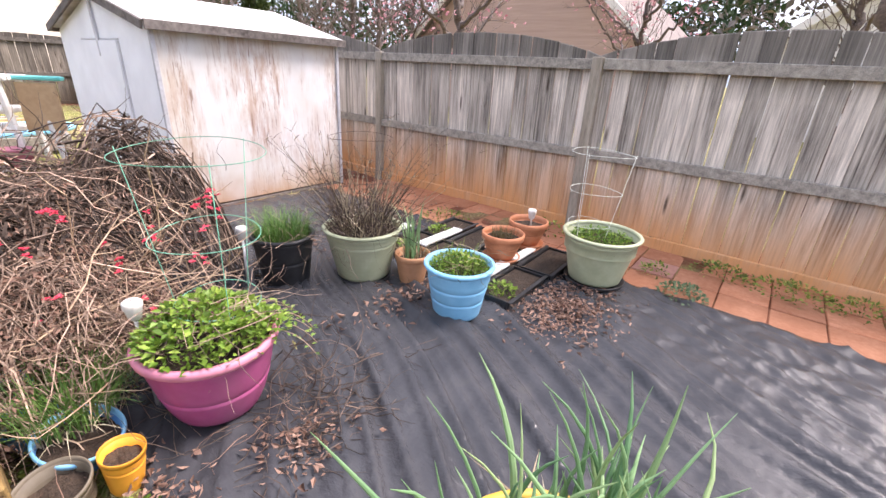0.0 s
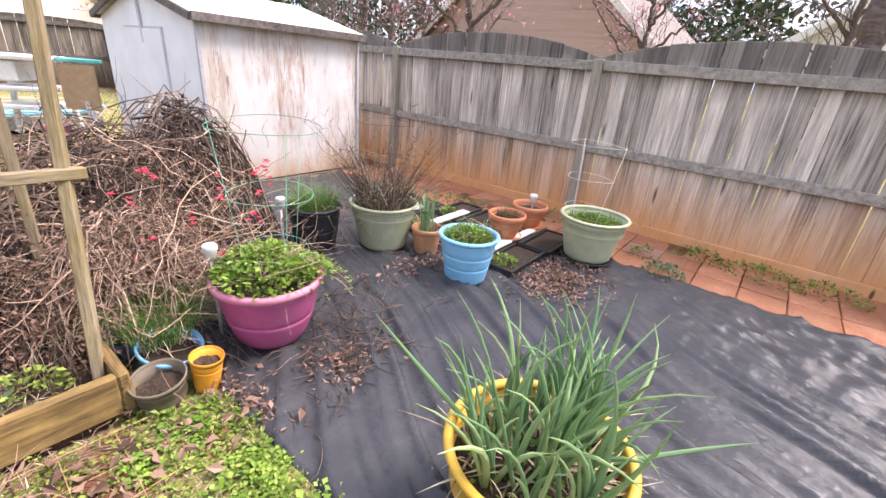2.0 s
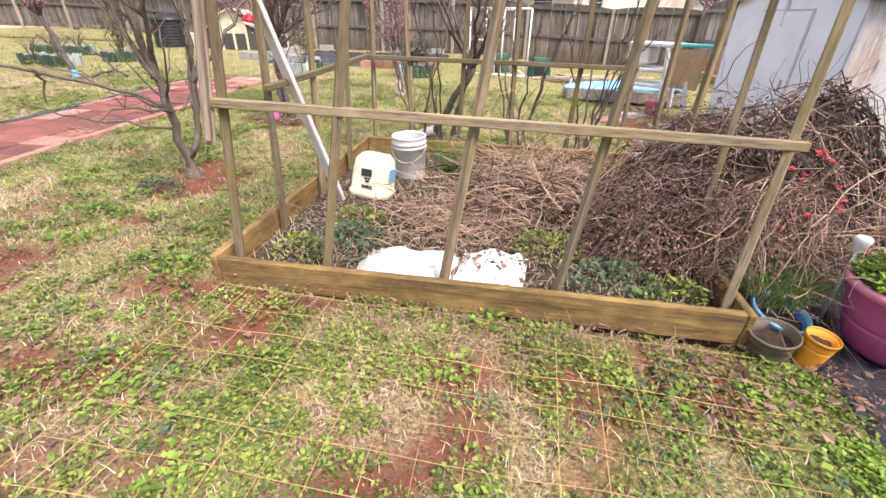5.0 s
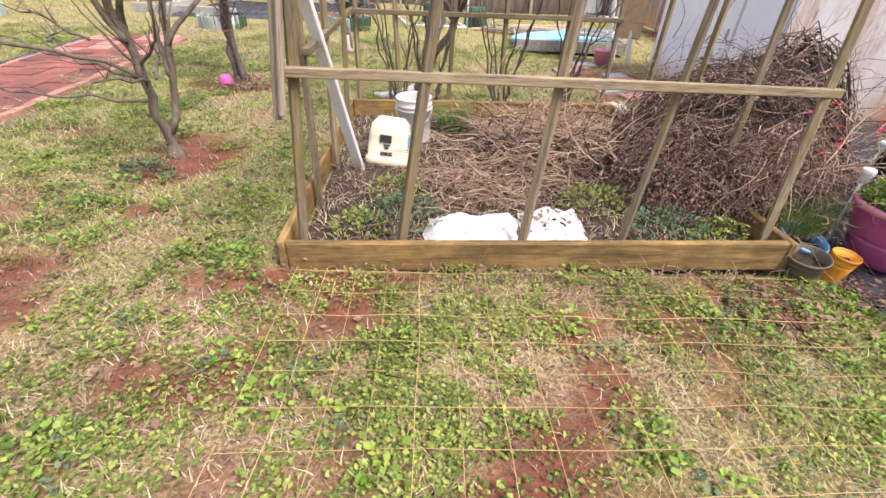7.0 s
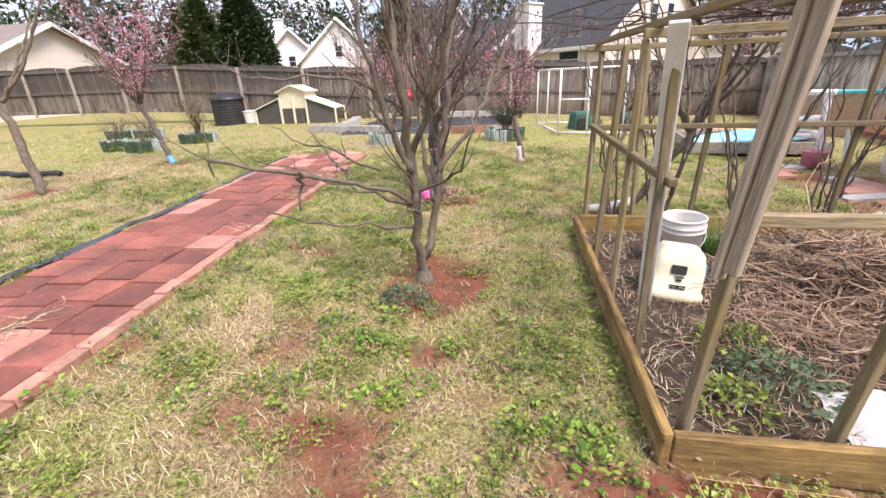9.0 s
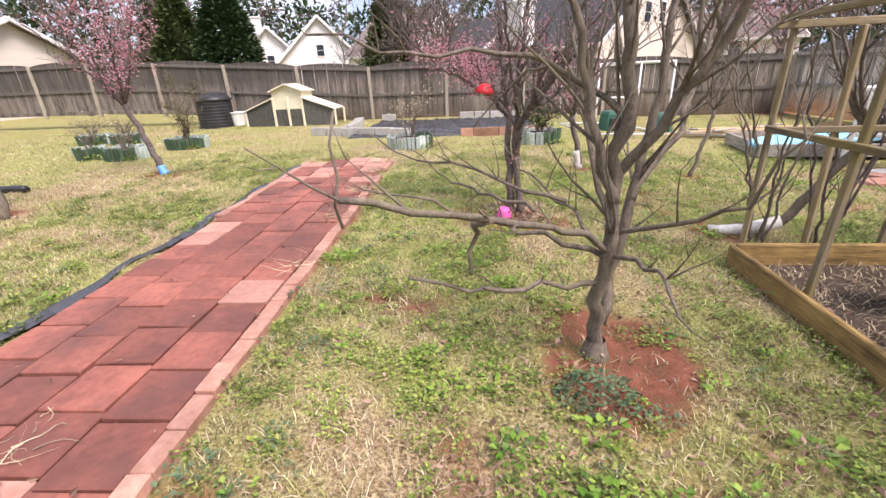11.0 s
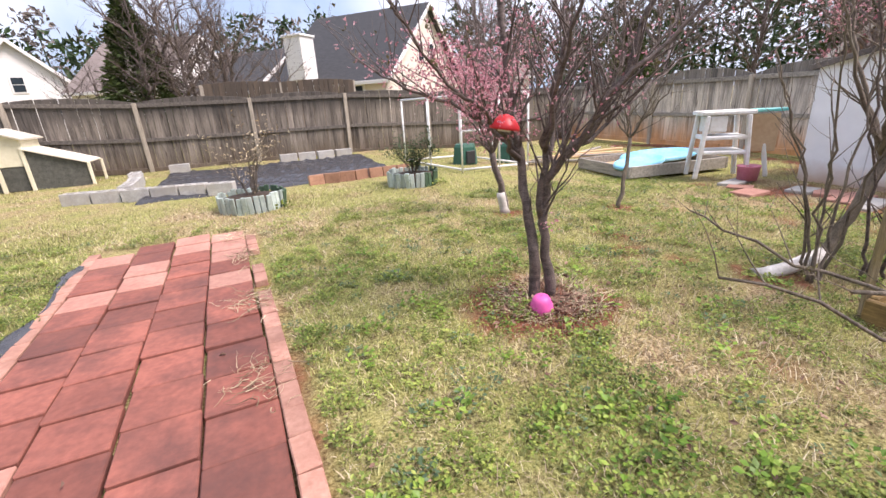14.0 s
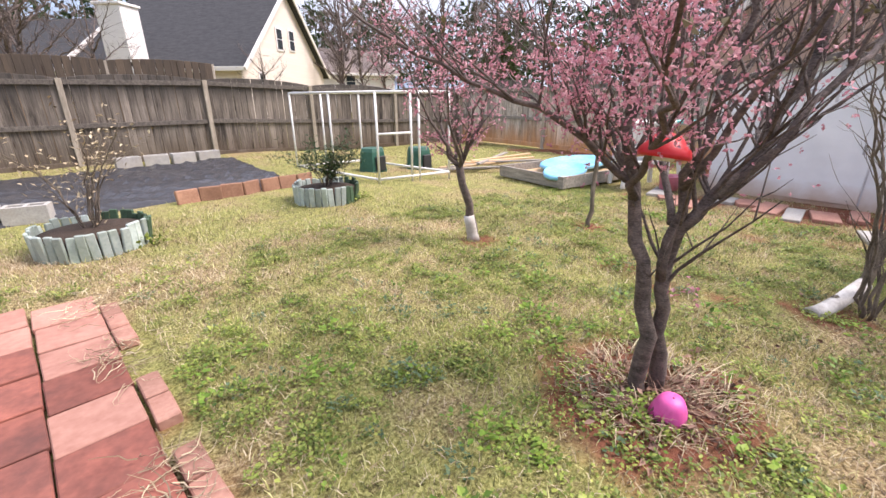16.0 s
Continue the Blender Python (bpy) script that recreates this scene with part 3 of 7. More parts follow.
    Geo().box(((x0 + x1) / 2, y0 + 0.04, zb - 0.02), (x1 - x0 - 0.05, 0.08, 0.09), 0.006).out("skid", M_EDGE, root)
    Geo().box(((x0 + x1) / 2, y1 - 0.04, zb - 0.02), (x1 - x0 - 0.05, 0.08, 0.09), 0.006).out("skid", M_EDGE, root)
    return root


build_shed()

# ------------------------------------------------------------------ raised bed and its trellis cage
bx0, bx1, by0, by1 = BED
TRELLIS_TOP = 1.53


def build_bed():
    root = thing("raised_bed", (0, 0, 0), "raised garden bed edged with mossy yellowed timber boards", "raised bed")
    zt, zb = 0.165, -0.01
    zc, h = (zt + zb) / 2, zt - zb
    for nm, c, s in (("front_board", ((bx0 + bx1) / 2, by0, zc), (bx1 - bx0, 0.04, h)), ("back_board", ((bx0 + bx1) / 2, by1, zc + 0.02), (bx1 - bx0, 0.04, h)),
                     ("side_board", (bx0 - 0.021, (by0 + by1) / 2, zc + 0.01), (0.04, by1 - by0 + 0.04, h)), ("side_board", (bx1 + 0.021, (by0 + by1) / 2, zc), (0.04, by1 - by0 + 0.04, h))):
        g = Geo().box((0, 0, 0), s if s[0] > s[1] else (s[1], s[0], s[2]), 0.008)
        ob = g.out(nm, M_BED, root, at=c)
        if s[1] > s[0]:
            ob.rotation_euler = (0, 0, radians(90))
    return root


build_bed()


def build_trellis():
    root = thing("trellis_cage", (0, 0, 0), "weathered mossy wooden trellis cage standing over the raised bed", "trellis")
    zg, rr = 0.02, random.Random(5)

    def stick(nm, a, b, w=0.038, h=0.045, m=M_STICK):
        a, b = Vector(a), Vector(b)
        d = b - a
        g = Geo().box((0, 0, d.length / 2), (w, h, d.length), 0.004)
        ob = g.out(nm, m, root, at=a)
        ob.rotation_mode = "QUATERNION"
        ob.rotation_quaternion = d.to_track_quat("Z", "Y")
        return ob

    front, back, T = by0 + 0.09, by1 + 0.05, TRELLIS_TOP
    # front uprights lean back and to the east: foot, head
    for (xa, ya), (xb, yb) in (((-2.66, 1.56), (-2.53, 1.63)), ((-2.16, 1.55), (-1.93, 1.66)), ((-1.52, 1.54), (-1.31, 1.82)), ((-0.93, 1.63), (-0.7, 1.84)), ((-0.13, 1.6), (0.03, 1.9))):
        stick("upright", (xa, ya, zg), (xb, yb, T), rr.uniform(0.032, 0.04), rr.uniform(0.036, 0.045))
    for x, dx in ((-2.66, 0.03), (-2.25, -0.05), (-1.78, 0.06), (-1.25, -0.03), (-0.7, 0.05), (-0.2, 0.0)):
        stick("upright", (x, back, zg), (x + dx, back + rr.uniform(-0.04, 0.04), T), 0.034, 0.04)
    for y, dy in ((2.1, 0.1), (2.72, 0.06), (3.35, 0.02)):
        stick("upright", (bx0 + 0.04, y, zg), (bx0 + 0.08 + rr.uniform(-0.03, 0.05), y + dy, T), 0.034, 0.038)
        stick("upright", (bx1 - 0.04, y, zg), (bx1 + rr.uniform(-0.02, 0.06), y + dy, T), 0.034, 0.038)
    stick("rail", (-2.62, 1.565, 0.945), (0.02, 1.755, 0.855), 0.036, 0.042)
    stick("rail", (-2.66, back - 0.04, 0.95), (-0.18, back - 0.04, 0.93), 0.034, 0.04)
    stick("rail", (-2.64, 2.1, 0.93), (-2.67, back, 0.96), 0.04, 0.038)
    for (xa, ya), (xb, yb) in (((-2.62, 1.63), (0.1, 1.91)), ((-2.68, 2.7), (0.05, 2.8)), ((-2.75, back), (-0.1, back))):
        stick("top_beam", (xa, ya, T + 0.02), (xb, yb, T + 0.03), 0.034, 0.044)
    for xa, xb in ((-2.56, -2.66), (-1.3, -1.2), (0.04, -0.2)):
        stick("top_beam", (xa, 1.55, T + 0.062), (xb, back + 0.12, T + 0.066), 0.034, 0.036)
    # two planks nailed side by side on the corner upright
    stick("plank", (-2.632, 1.515, 0.78), (-2.515, 1.565, 1.68), 0.05, 0.026, M_PLANK)
    stick("plank", (-2.655, 1.548, 0.75), (-2.545, 1.61, 1.66), 0.026, 0.05, M_PLANK)
    return root


build_trellis()

# ------------------------------------------------------------------ paths and paving


def paver(size, thick=0.04, bev=0.005):
    return Geo().box((0, 0, -thick / 2), (size, size, thick), bev)


def build_path():
    rr = random.Random(11)
    root = thing("path", (0, 0, 0), "path of square red concrete pavers edged with pink bricks", "path", kind="structure")
    step = 0.318
    meshes = [mesh_of(paver(step - 0.009, 0.04, 0.006), "paver", M_TILE), mesh_of(paver(step - 0.009, 0.04, 0.006), "paver", M_TILE_PALE)]
    brick = mesh_of(Geo().box((0, 0, -0.03), (0.095, 0.2, 0.06), 0.006), "edging_brick", M_BRICK)
    yaw = math.atan2(PATH_D.y, PATH_D.x) - math.pi / 2
    length = (PATH_B - PATH_A).length
    rows = int(length / step)
    pale_ones = {(rows - 1, 0), (rows - 1, 1), (rows - 2, 0), (rows - 3, 0), (rows - 5, 0), (rows - 2, 1), (rows - 3, 2), (rows - 4, 2), (rows - 2, 3), (rows - 5, 3), (9, 0), (12, 3), (13, 3), (4, 1)}
    for c in range(4):
        slip = (0.0, 0.045, -0.03, 0.07)[c]
        for r in range(rows):
            if r == rows - 1 and c == 3:
                continue
            s, o = (r + 0.5) * step + slip, 0.02 + (c + 0.5) * (step + 0.003) + 0.008 * math.sin(r * 0.8 + c)
            slip += rr.uniform(-0.006, 0.006)
            p = PATH_A + PATH_D * s + PATH_N * o
            piece("paver", meshes[(r, c) in pale_ones], root, (p.x, p.y, ground(p.x, p.y) + 0.03 + rr.uniform(-0.006, 0.006)), (rr.uniform(-0.016, 0.016), rr.uniform(-0.016, 0.016), yaw + rr.uniform(-0.022, 0.022)))
    for i in range(int(length / 0.205)):
        s = (i + 0.5) * 0.205
        p = PATH_A + PATH_D * s - PATH_N * 0.034
        if rr.random() < (0.02 if p.y < 6.0 else 0.55):
            continue
        piece("edging_brick", brick, root, (p.x, p.y, ground(p.x, p.y) + 0.034 + rr.uniform(-0.006, 0.006)), (rr.uniform(-0.03, 0.03), rr.uniform(-0.04, 0.04), yaw + rr.uniform(-0.03, 0.03)))
    # an outer column of thin pale pieces along the far side
    for i in range(int(length * 0.62 / 0.205), int(length / 0.205)):
        s = (i + 0.5) * 0.205
        p = PATH_A + PATH_D * s + PATH_N * (4 * 0.321 + 0.07)
        piece("edging_brick", brick, root, (p.x, p.y, ground(p.x, p.y) + 0.03), (rr.uniform(-0.03, 0.03), rr.uniform(-0.04, 0.04), yaw + rr.uniform(-0.06, 0.06)))
    return root


build_path()


def build_side_paving():
    rr = random.Random(12)
    root = thing("side_pavement", (0, 0, 0), "row of square terracotta pavers between fence and plastic sheet", "pavement", kind="structure")
    step = 0.305
    meshes = [mesh_of(paver(step - 0.008), "paver", M_TERRA_TILE), mesh_of(paver(step - 0.008), "paver", M_TILE_PALE)]
    for c in range(3):
        for r in range(25):
            x, y = 3.08 + (c + 0.5) * step, -3.3 + (r + 0.5) * step
            if rr.random() < 0.1 and c == 2:
                continue
            piece("paver", meshes[rr.random() < 0.15], root, (x, y, -0.045 + rr.uniform(-0.006, 0.004)), (rr.uniform(-0.015, 0.015), rr.uniform(-0.015, 0.015), rr.uniform(-0.03, 0.03)))
    return root


build_side_paving()

# ------------------------------------------------------------------ black plastic sheet


def tarp_material():
    k = Nodes("black_plastic_sheet")
    w = k.coords((1, 1, 1), True)
    dust = k.noise(k.coords((1.0, 2.2, 1), True), 2.4, 8, 0.65)
    col = k.ramp(dust, [(0.42, (0.046, 0.047, 0.052)), (0.6, (0.062, 0.062, 0.067)), (0.71, (0.075, 0.073, 0.072)), (0.84, (0.17, 0.165, 0.16))])
    k.bump(k.noise(k.coords((5, 2.4, 1), True), 5.0, 7, 0.65), 0.5, 0.02)
    r = k.ramp(k.noise(w, 5.0, 5), [(0.3, 0.16), (0.7, 0.27)])
    return k.done(col, r, 0.0, 0.26)


M_TARP = tarp_material()


def build_tarp(name, x0, x1, y0, y1, lift, label, fold_dir, amp=0.028, step=0.02, seed=0):
    nx, ny = int((x1 - x0) / step) + 1, int((y1 - y0) / step) + 1
    verts = np.zeros((nx * ny, 3))
    for j in range(ny):
        for i in range(nx):
            x, y = x0 + i * step, y0 + j * step
            if i in (0, nx - 1):
                x += 0.05 * noise.noise(Vector((seed, y * 2.0, 4)))
            if j in (0, ny - 1):
                y += 0.05 * noise.noise(Vector((x * 2.0, seed, 4)))
            u = x * fold_dir[0] + y * fold_dir[1]
            v = -x * fold_dir[1] + y * fold_dir[0]
            uu = u + 0.12 * noise.noise(Vector((v * 0.8, u * 0.6, seed)))
            wav = noise.noise(Vector((uu * 11, v * 0.22, seed))) + 0.6 * noise.noise(Vector((uu * 27, v * 0.5, seed + 3)))
            ridge = (1 - abs(noise.noise(Vector((uu * 6.0, v * 0.25, seed + 5))))) ** 12
            crinkle = noise.noise(Vector((u * 9, v * 7, seed + 2))) + 0.7 * (1 - abs(noise.noise(Vector((u * 6 + 3, v * 8, seed + 4))))) ** 5
            side = smooth01((x - 1.7) / 0.8)
            z = ground(x, y) + lift + amp * (wav * (1 - 0.5 * side) + 0.6 * crinkle * side) + 0.042 * ridge * (1 - 0.5 * side)
            edge = min(i, nx - 1 - i, j, ny - 1 - j)
            if edge == 0:
                z = ground(x, y) - 0.015
            verts[j * nx + i] = (x, y, z)
    i, j = np.meshgrid(np.arange(nx - 1), np.arange(ny - 1))
    a = (j * nx + i).ravel()
    me = fast_mesh(name, verts, np.stack([a, a + 1, a + nx + 1, a + nx], 1), M_TARP)
    me.polygons.foreach_set("use_smooth", [True] * len(me.polygons))
    return tagged(new(name, me), label, "plastic sheet")


build_tarp("plastic_sheet", TARP[0], TARP[1], TARP[2], TARP[3], 0.03, "wrinkled black plastic weed sheet covering the ground", (0.9, -0.43))

# ------------------------------------------------------------------ plants in general


def tangle(g, n, centre, spread_xyz, length, radius, rr, sag=0.6, sides=3, seg=5, flat=0.35, floor=None):
    """Many thin bent twigs about a place."""
    for _ in range(n):
        a = rr.uniform(0, 2 * math.pi)
        p = Vector((centre[0] + rr.gauss(0, 0.45) * spread_xyz[0], centre[1] + rr.gauss(0, 0.45) * spread_xyz[1], centre[2] + rr.random() * spread_xyz[2]))
        d = Vector((math.cos(a), math.sin(a), rr.uniform(-flat, flat * 1.6)))
        ln = length * rr.uniform(0.4, 1.3)
        pts = [p.copy()]
        for i in range(seg):
            d = (d + Vector((rr.gauss(0, 0.42), rr.gauss(0, 0.42), rr.gauss(0, 0.26) - sag * 0.1))).normalized()
            p = p + d * (ln / seg)
            if floor is not None:
                p.z = max(p.z, floor(p.x, p.y) + 0.01)
            pts.append(p.copy())
        r = radius * rr.uniform(0.5, 1.4)
        g.tube(pts, [r * (1 - 0.75 * i / seg) for i in range(seg + 1)], sides, False)


def leaf_bush(g, n, centre, spread_xyz, size, rr, dome=True, up=0.4):
    """Leaves filling a dome."""
    for _ in range(n):
        a, u = rr.uniform(0, 2 * math.pi), math.sqrt(rr.random())
        x, y = math.cos(a) * u, math.sin(a) * u
        top = math.sqrt(max(0.0, 1 - u * u)) if dome else 1.0
        z = top * (1 - rr.random() ** 2 * 0.9) + rr.gauss(0, 0.06)
        p = (centre[0] + x * spread_xyz[0], centre[1] + y * spread_xyz[1], centre[2] + z * spread_xyz[2])
        d = Vector((x + rr.gauss(0, 0.6), y + rr.gauss(0, 0.6), up + rr.gauss(0, 0.5)))
        s = size * rr.uniform(0.5, 1.3)
        g.leaf(p, d, s, s * rr.uniform(0.45, 0.75), Vector((rr.gauss(0, 0.4), rr.gauss(0, 0.4), 1)), rr.uniform(0.0, 0.3))


def blades(g, n, centre, radius, height, width, rr, droop=0.5, seg=3):
    """Grass-like leaves rising from a clump."""
    for _ in range(n):
        a, u = rr.uniform(0, 2 * math.pi), math.sqrt(rr.random()) * radius
        p = Vector((centre[0] + math.cos(a) * u, centre[1] + math.sin(a) * u, centre[2]))
        b = a + rr.gauss(0, 0.8)
        out = Vector((math.cos(b), math.sin(b), 0))
        side = Vector((-out.y, out.x, 0))
        h, k = height * rr.uniform(0.5, 1.15), droop * rr.uniform(0.2, 1.2)
        verts, faces = [], []
        for i in range(seg + 1):
            t = i / seg
            q = p + Vector((0, 0, h * (t - 0.35 * k * t * t))) + out * (h * k * t * t)
            w = width * (1 - t) ** 0.7 / 2
            if i < seg:
                verts += [tuple(q - side * w), tuple(q + side * w)]
            else:
                verts.append(tuple(q))
        for i in range(seg - 1):
            faces.append((2 * i, 2 * i + 1, 2 * i + 3, 2 * i + 2))
        faces.append((2 * seg - 2, 2 * seg - 1, 2 * seg))
        g.add(verts, faces)


def litter(g, n, centre, spread_xy, size, rr, zf):
    """Curled dead leaves lying about."""
    for _ in range(n):
        x, y = centre[0] + rr.gauss(0, 0.42) * spread_xy[0], centre[1] + rr.gauss(0, 0.42) * spread_xy[1]
        a = rr.uniform(0, 6.3)
        s = size * rr.uniform(0.5, 1.3)
        g.leaf((x, y, zf(x, y) + rr.random() ** 2 * 0.035 + 0.004), (math.cos(a), math.sin(a), rr.uniform(-0.25, 0.5)), s, s * rr.uniform(0.25, 0.6), Vector((rr.gauss(0, 0.9), rr.gauss(0, 0.9), 1)), rr.uniform(-0.6, 0.8))


tarp_z = lambda x, y: ground(x, y) + 0.034

# ------------------------------------------------------------------ pots


def build_pot(name, at, r_base, r_top, height, mat, label, rim=0.03, rim_mat=None, ridges=(), saucer=None, soil_drop=0.05, bulge=0.0, sx=1.0, sy=1.0, wall=0.008, turn=0, group="", lean=(0, 0)):
    """A hollow round pot with a rolled rim, ridges round its wall, earth in it and perhaps a saucer."""
    root = thing(name, at, label, "plant pot", group, turn=turn)
    root.rotation_euler = (lean[0], lean[1], radians(turn))
    lift = 0.02 if saucer else 0.0
    prof = [(r_base * 0.92, lift), (r_base, lift + 0.012)]
    steps = 14
    rim_z = height - rim
    for i in range(1, steps + 1):
        u = i / steps
        r = r_base + (r_top - r_base) * (u ** (1 - bulge * 0.55)) * 0.96 + 0.0
        z = lift + 0.012 + (rim_z - 0.012 - lift) * u
        for rz in ridges:
            if abs(u - rz) < 0.5 / steps:
                prof += [(r, z - 0.005), (r - 0.003, z - 0.002), (r - 0.003, z + 0.002), (r, z + 0.005)]
                break
        else:
            prof.append((r, z))
    rb = prof[-1][0]
    lipw = 0.016 * min(1.0, (r_top / 0.2) ** 2)
    inner = [(rb - wall, rim_z), (rb - wall * 1.3, height - soil_drop * 1.6)]
    Geo().lathe(prof + inner, 40, sx=sx, sy=sy).out("pot_wall", mat, root, smooth=True)
    lip = [(rb - wall, rim_z - 0.004), (rb + 0.002, rim_z - 0.006), (r_top + lipw * 0.75, rim_z + 0.004), (r_top + lipw, rim_z + rim * 0.6), (r_top + lipw * 0.6, height), (r_top - lipw * 0.5, height + 0.001), (r_top - lipw, height - rim * 0.7), (rb - wall, rim_z - 0.004)]
    Geo().lathe(lip, 40, sx=sx, sy=sy, cap=False).out("rim", rim_mat or mat, root, smooth=True)
    g = Geo()
    n, rings = 28, 5
    rs = rb - wall * 1.1
    verts = [(0, 0, height - soil_drop + 0.015)]
    for k in range(1, rings + 1):
        for j in range(n):
            a = 2 * math.pi * j / n
            verts.append((rs * k / rings * math.cos(a) * sx, rs * k / rings * math.sin(a) * sy, height - soil_drop + R.uniform(-0.008, 0.008)))
    faces = [(0, 1 + j, 1 + (j + 1) % n) for j in range(n)]
    for k in range(rings - 1):
        for j in range(n):
            a, b = 1 + k * n + j, 1 + k * n + (j + 1) % n
            faces.append((a, a + n, b + n, b))
    g.add(verts, faces).out("soil", M_SOIL, root, smooth=True)
    if saucer:
        rs = saucer
        Geo().lathe([(rs * 0.85, 0.0), (rs, 0.004), (rs + 0.012, 0.03), (rs + 0.006, 0.032), (rs - 0.008, 0.014), (0.02, 0.012)], 36, sx=sx, sy=sy).out("saucer", M_BLACKPOT if mat is M_SAGE else mat, root, smooth=True)
    return root


def put_plant(name, parts, label, category, at=(0, 0, 0), kind=""):
    """A plant: stems, leaves or flowers, each a mesh under it."""
    root = thing(name, at, label, category, kind=kind)
    for nm, g, m in parts:
        tagged(g.out(nm, m, root), kind="stuff")
    return root


def build_cage(name, at, rings, legs, mat, label, top_r=0.23, r=0.0016, tilt=(0.0, 0.0)):
    """A wire plant cage: rings on straight legs that come together below."""
    root = thing(name, at, label, "tomato cage", "wire plant cages")
    root.rotation_euler = (tilt[0], tilt[1], 0)
    for z, rad in rings:
        pts = [(rad * math.cos(2 * math.pi * j / 36), rad * math.sin(2 * math.pi * j / 36), z + 0.006 * math.sin(4 * math.pi * j / 36)) for j in range(37)]
        Geo().tube(pts, r, 5, False).out("ring", mat, root, smooth=True)
    zt, rt = rings[0]
    zb, rb = rings[-1]
    for a in legs:
        lo = rb * 0.7
        Geo().tube([(lo * math.cos(a), lo * math.sin(a), zb - 0.3), (rb * math.cos(a), rb * math.sin(a), zb), (rt * math.cos(a), rt * math.sin(a), zt + 0.01)], r, 5).out("leg", mat, root, smooth=True)
    return root


rr = random.Random(21)
G0 = ground(1.5, 1.5)
ZP = G0 + 0.03

# pink pot with a mat of bright herb
build_pot("flower_pot", (0.57, 1.55, ZP), 0.13, 0.245, 0.36, M_PINK, "large pink plastic pot with a wide faded rim", 0.035, M_PINK_RIM, (0.5,), bulge=0.9, turn=20)
g1, g2 = Geo(), Geo()
leaf_bush(g1, 1500, (0.57, 1.55, ZP + 0.34), (0.235, 0.235, 0.14), 0.034, rr)
leaf_bush(g1, 220, (0.72, 1.42, ZP + 0.34), (0.1, 0.1, 0.1), 0.028, rr)
for _ in range(9):
    a = rr.uniform(-0.9, 0.2)
    p = Vector((0.57 + 0.25 * math.cos(a), 1.55 + 0.25 * math.sin(a), ZP + 0.37))
    d = Vector((math.cos(a), math.sin(a), 0.2))
    pts = [p]
    for i in range(5):
        d.z -= 0.35
        pts.append(pts[-1] + d.normalized() * 0.04)
        g1.leaf(pts[-1], (rr.gauss(0, 1), rr.gauss(0, 1), 0.2), 0.026, 0.016)
    g2.tube(pts, 0.002, 3, False)
tangle(g2, 60, (0.57, 1.55, ZP + 0.38), (0.3, 0.3, 0.12), 0.35, 0.0022, rr, flat=0.2)
put_plant("herb_plant", [("foliage", g1, M_HERB), ("stalk_tangle", g2, M_TWIG)], "dense bright green trailing herb growing over a pot", "plant")
build_cage("plant_cage", (0.66, 1.62, 0.0), [(1.02, 0.24), (0.71, 0.19), (0.42, 0.16)], (0.3, 2.4, 4.5), M_WIRE, "green coated wire tomato cage standing in a pot", tilt=(0.03, -0.02))

# two sage green pots
build_pot("flower_pot", (1.81, 2.04, ZP), 0.175, 0.25, 0.37, M_SAGE, "sage green plastic pot with dry stems on plastic sheet", 0.02, None, (0.82, 0.88), saucer=0.18, group="sage green pots")
g1, g2 = Geo(), Geo()
for _ in range(300):
    a, u = rr.uniform(0, 6.28), rr.random() ** 0.6 * 0.2
    p = Vector((1.81 + u * math.cos(a), 2.04 + u * math.sin(a), ZP + 0.3))
    d = Vector((math.cos(a) * 0.35 + rr.gauss(0, 0.3), math.sin(a) * 0.35 + rr.gauss(0, 0.3), 1)).normalized()
    h = rr.choice((0.16, 0.24, 0.3, 0.4, 0.5, 0.72)) * rr.uniform(0.7, 1.15)
    bend = Vector((rr.gauss(0, 0.16), rr.gauss(0, 0.16), -0.05))
    pts = [p + d * h * t + bend * h * t * t + Vector((rr.gauss(0, 0.008), rr.gauss(0, 0.008), 0)) * (i > 0) for i, t in enumerate((0, 0.3, 0.65, 1.0))]
    (g1 if rr.random() < 0.6 else g2).tube(pts, [0.0024, 0.002, 0.0016, 0.0008], 3, False)
    for _ in range(5 if h > 0.3 else 2):
        q = pts[rr.choice((1, 2, 3))]
        e = Vector((rr.gauss(0, 1), rr.gauss(0, 1), 0.6))
        g2.leaf(q, e, 0.026, 0.007)
        f = q + e.normalized() * 0.07
        g1.tube([q, (q + f) / 2 + Vector((0, 0, 0.006)), f], [0.0012, 0.001, 0.0005], 3, False)
tangle(g1, 120, (1.81, 2.04, ZP + 0.33), (0.28, 0.28, 0.2), 0.3, 0.0022, rr, flat=0.5)
put_plant("dead_plant", [("dark_growth", g1, M_TWIG_DARK), ("dry_growth", g2, M_STRAW)], "thicket of dry brown stems and seed heads in a pot", "plant")
build_cage("plant_cage", (1.81, 2.04, 0.0), [(0.92, 0.2), (0.66, 0.18), (0.44, 0.16)], (0.3, 2.4, 4.5), M_TWIG_DARK, "rusty dark wire cage round dry stems")

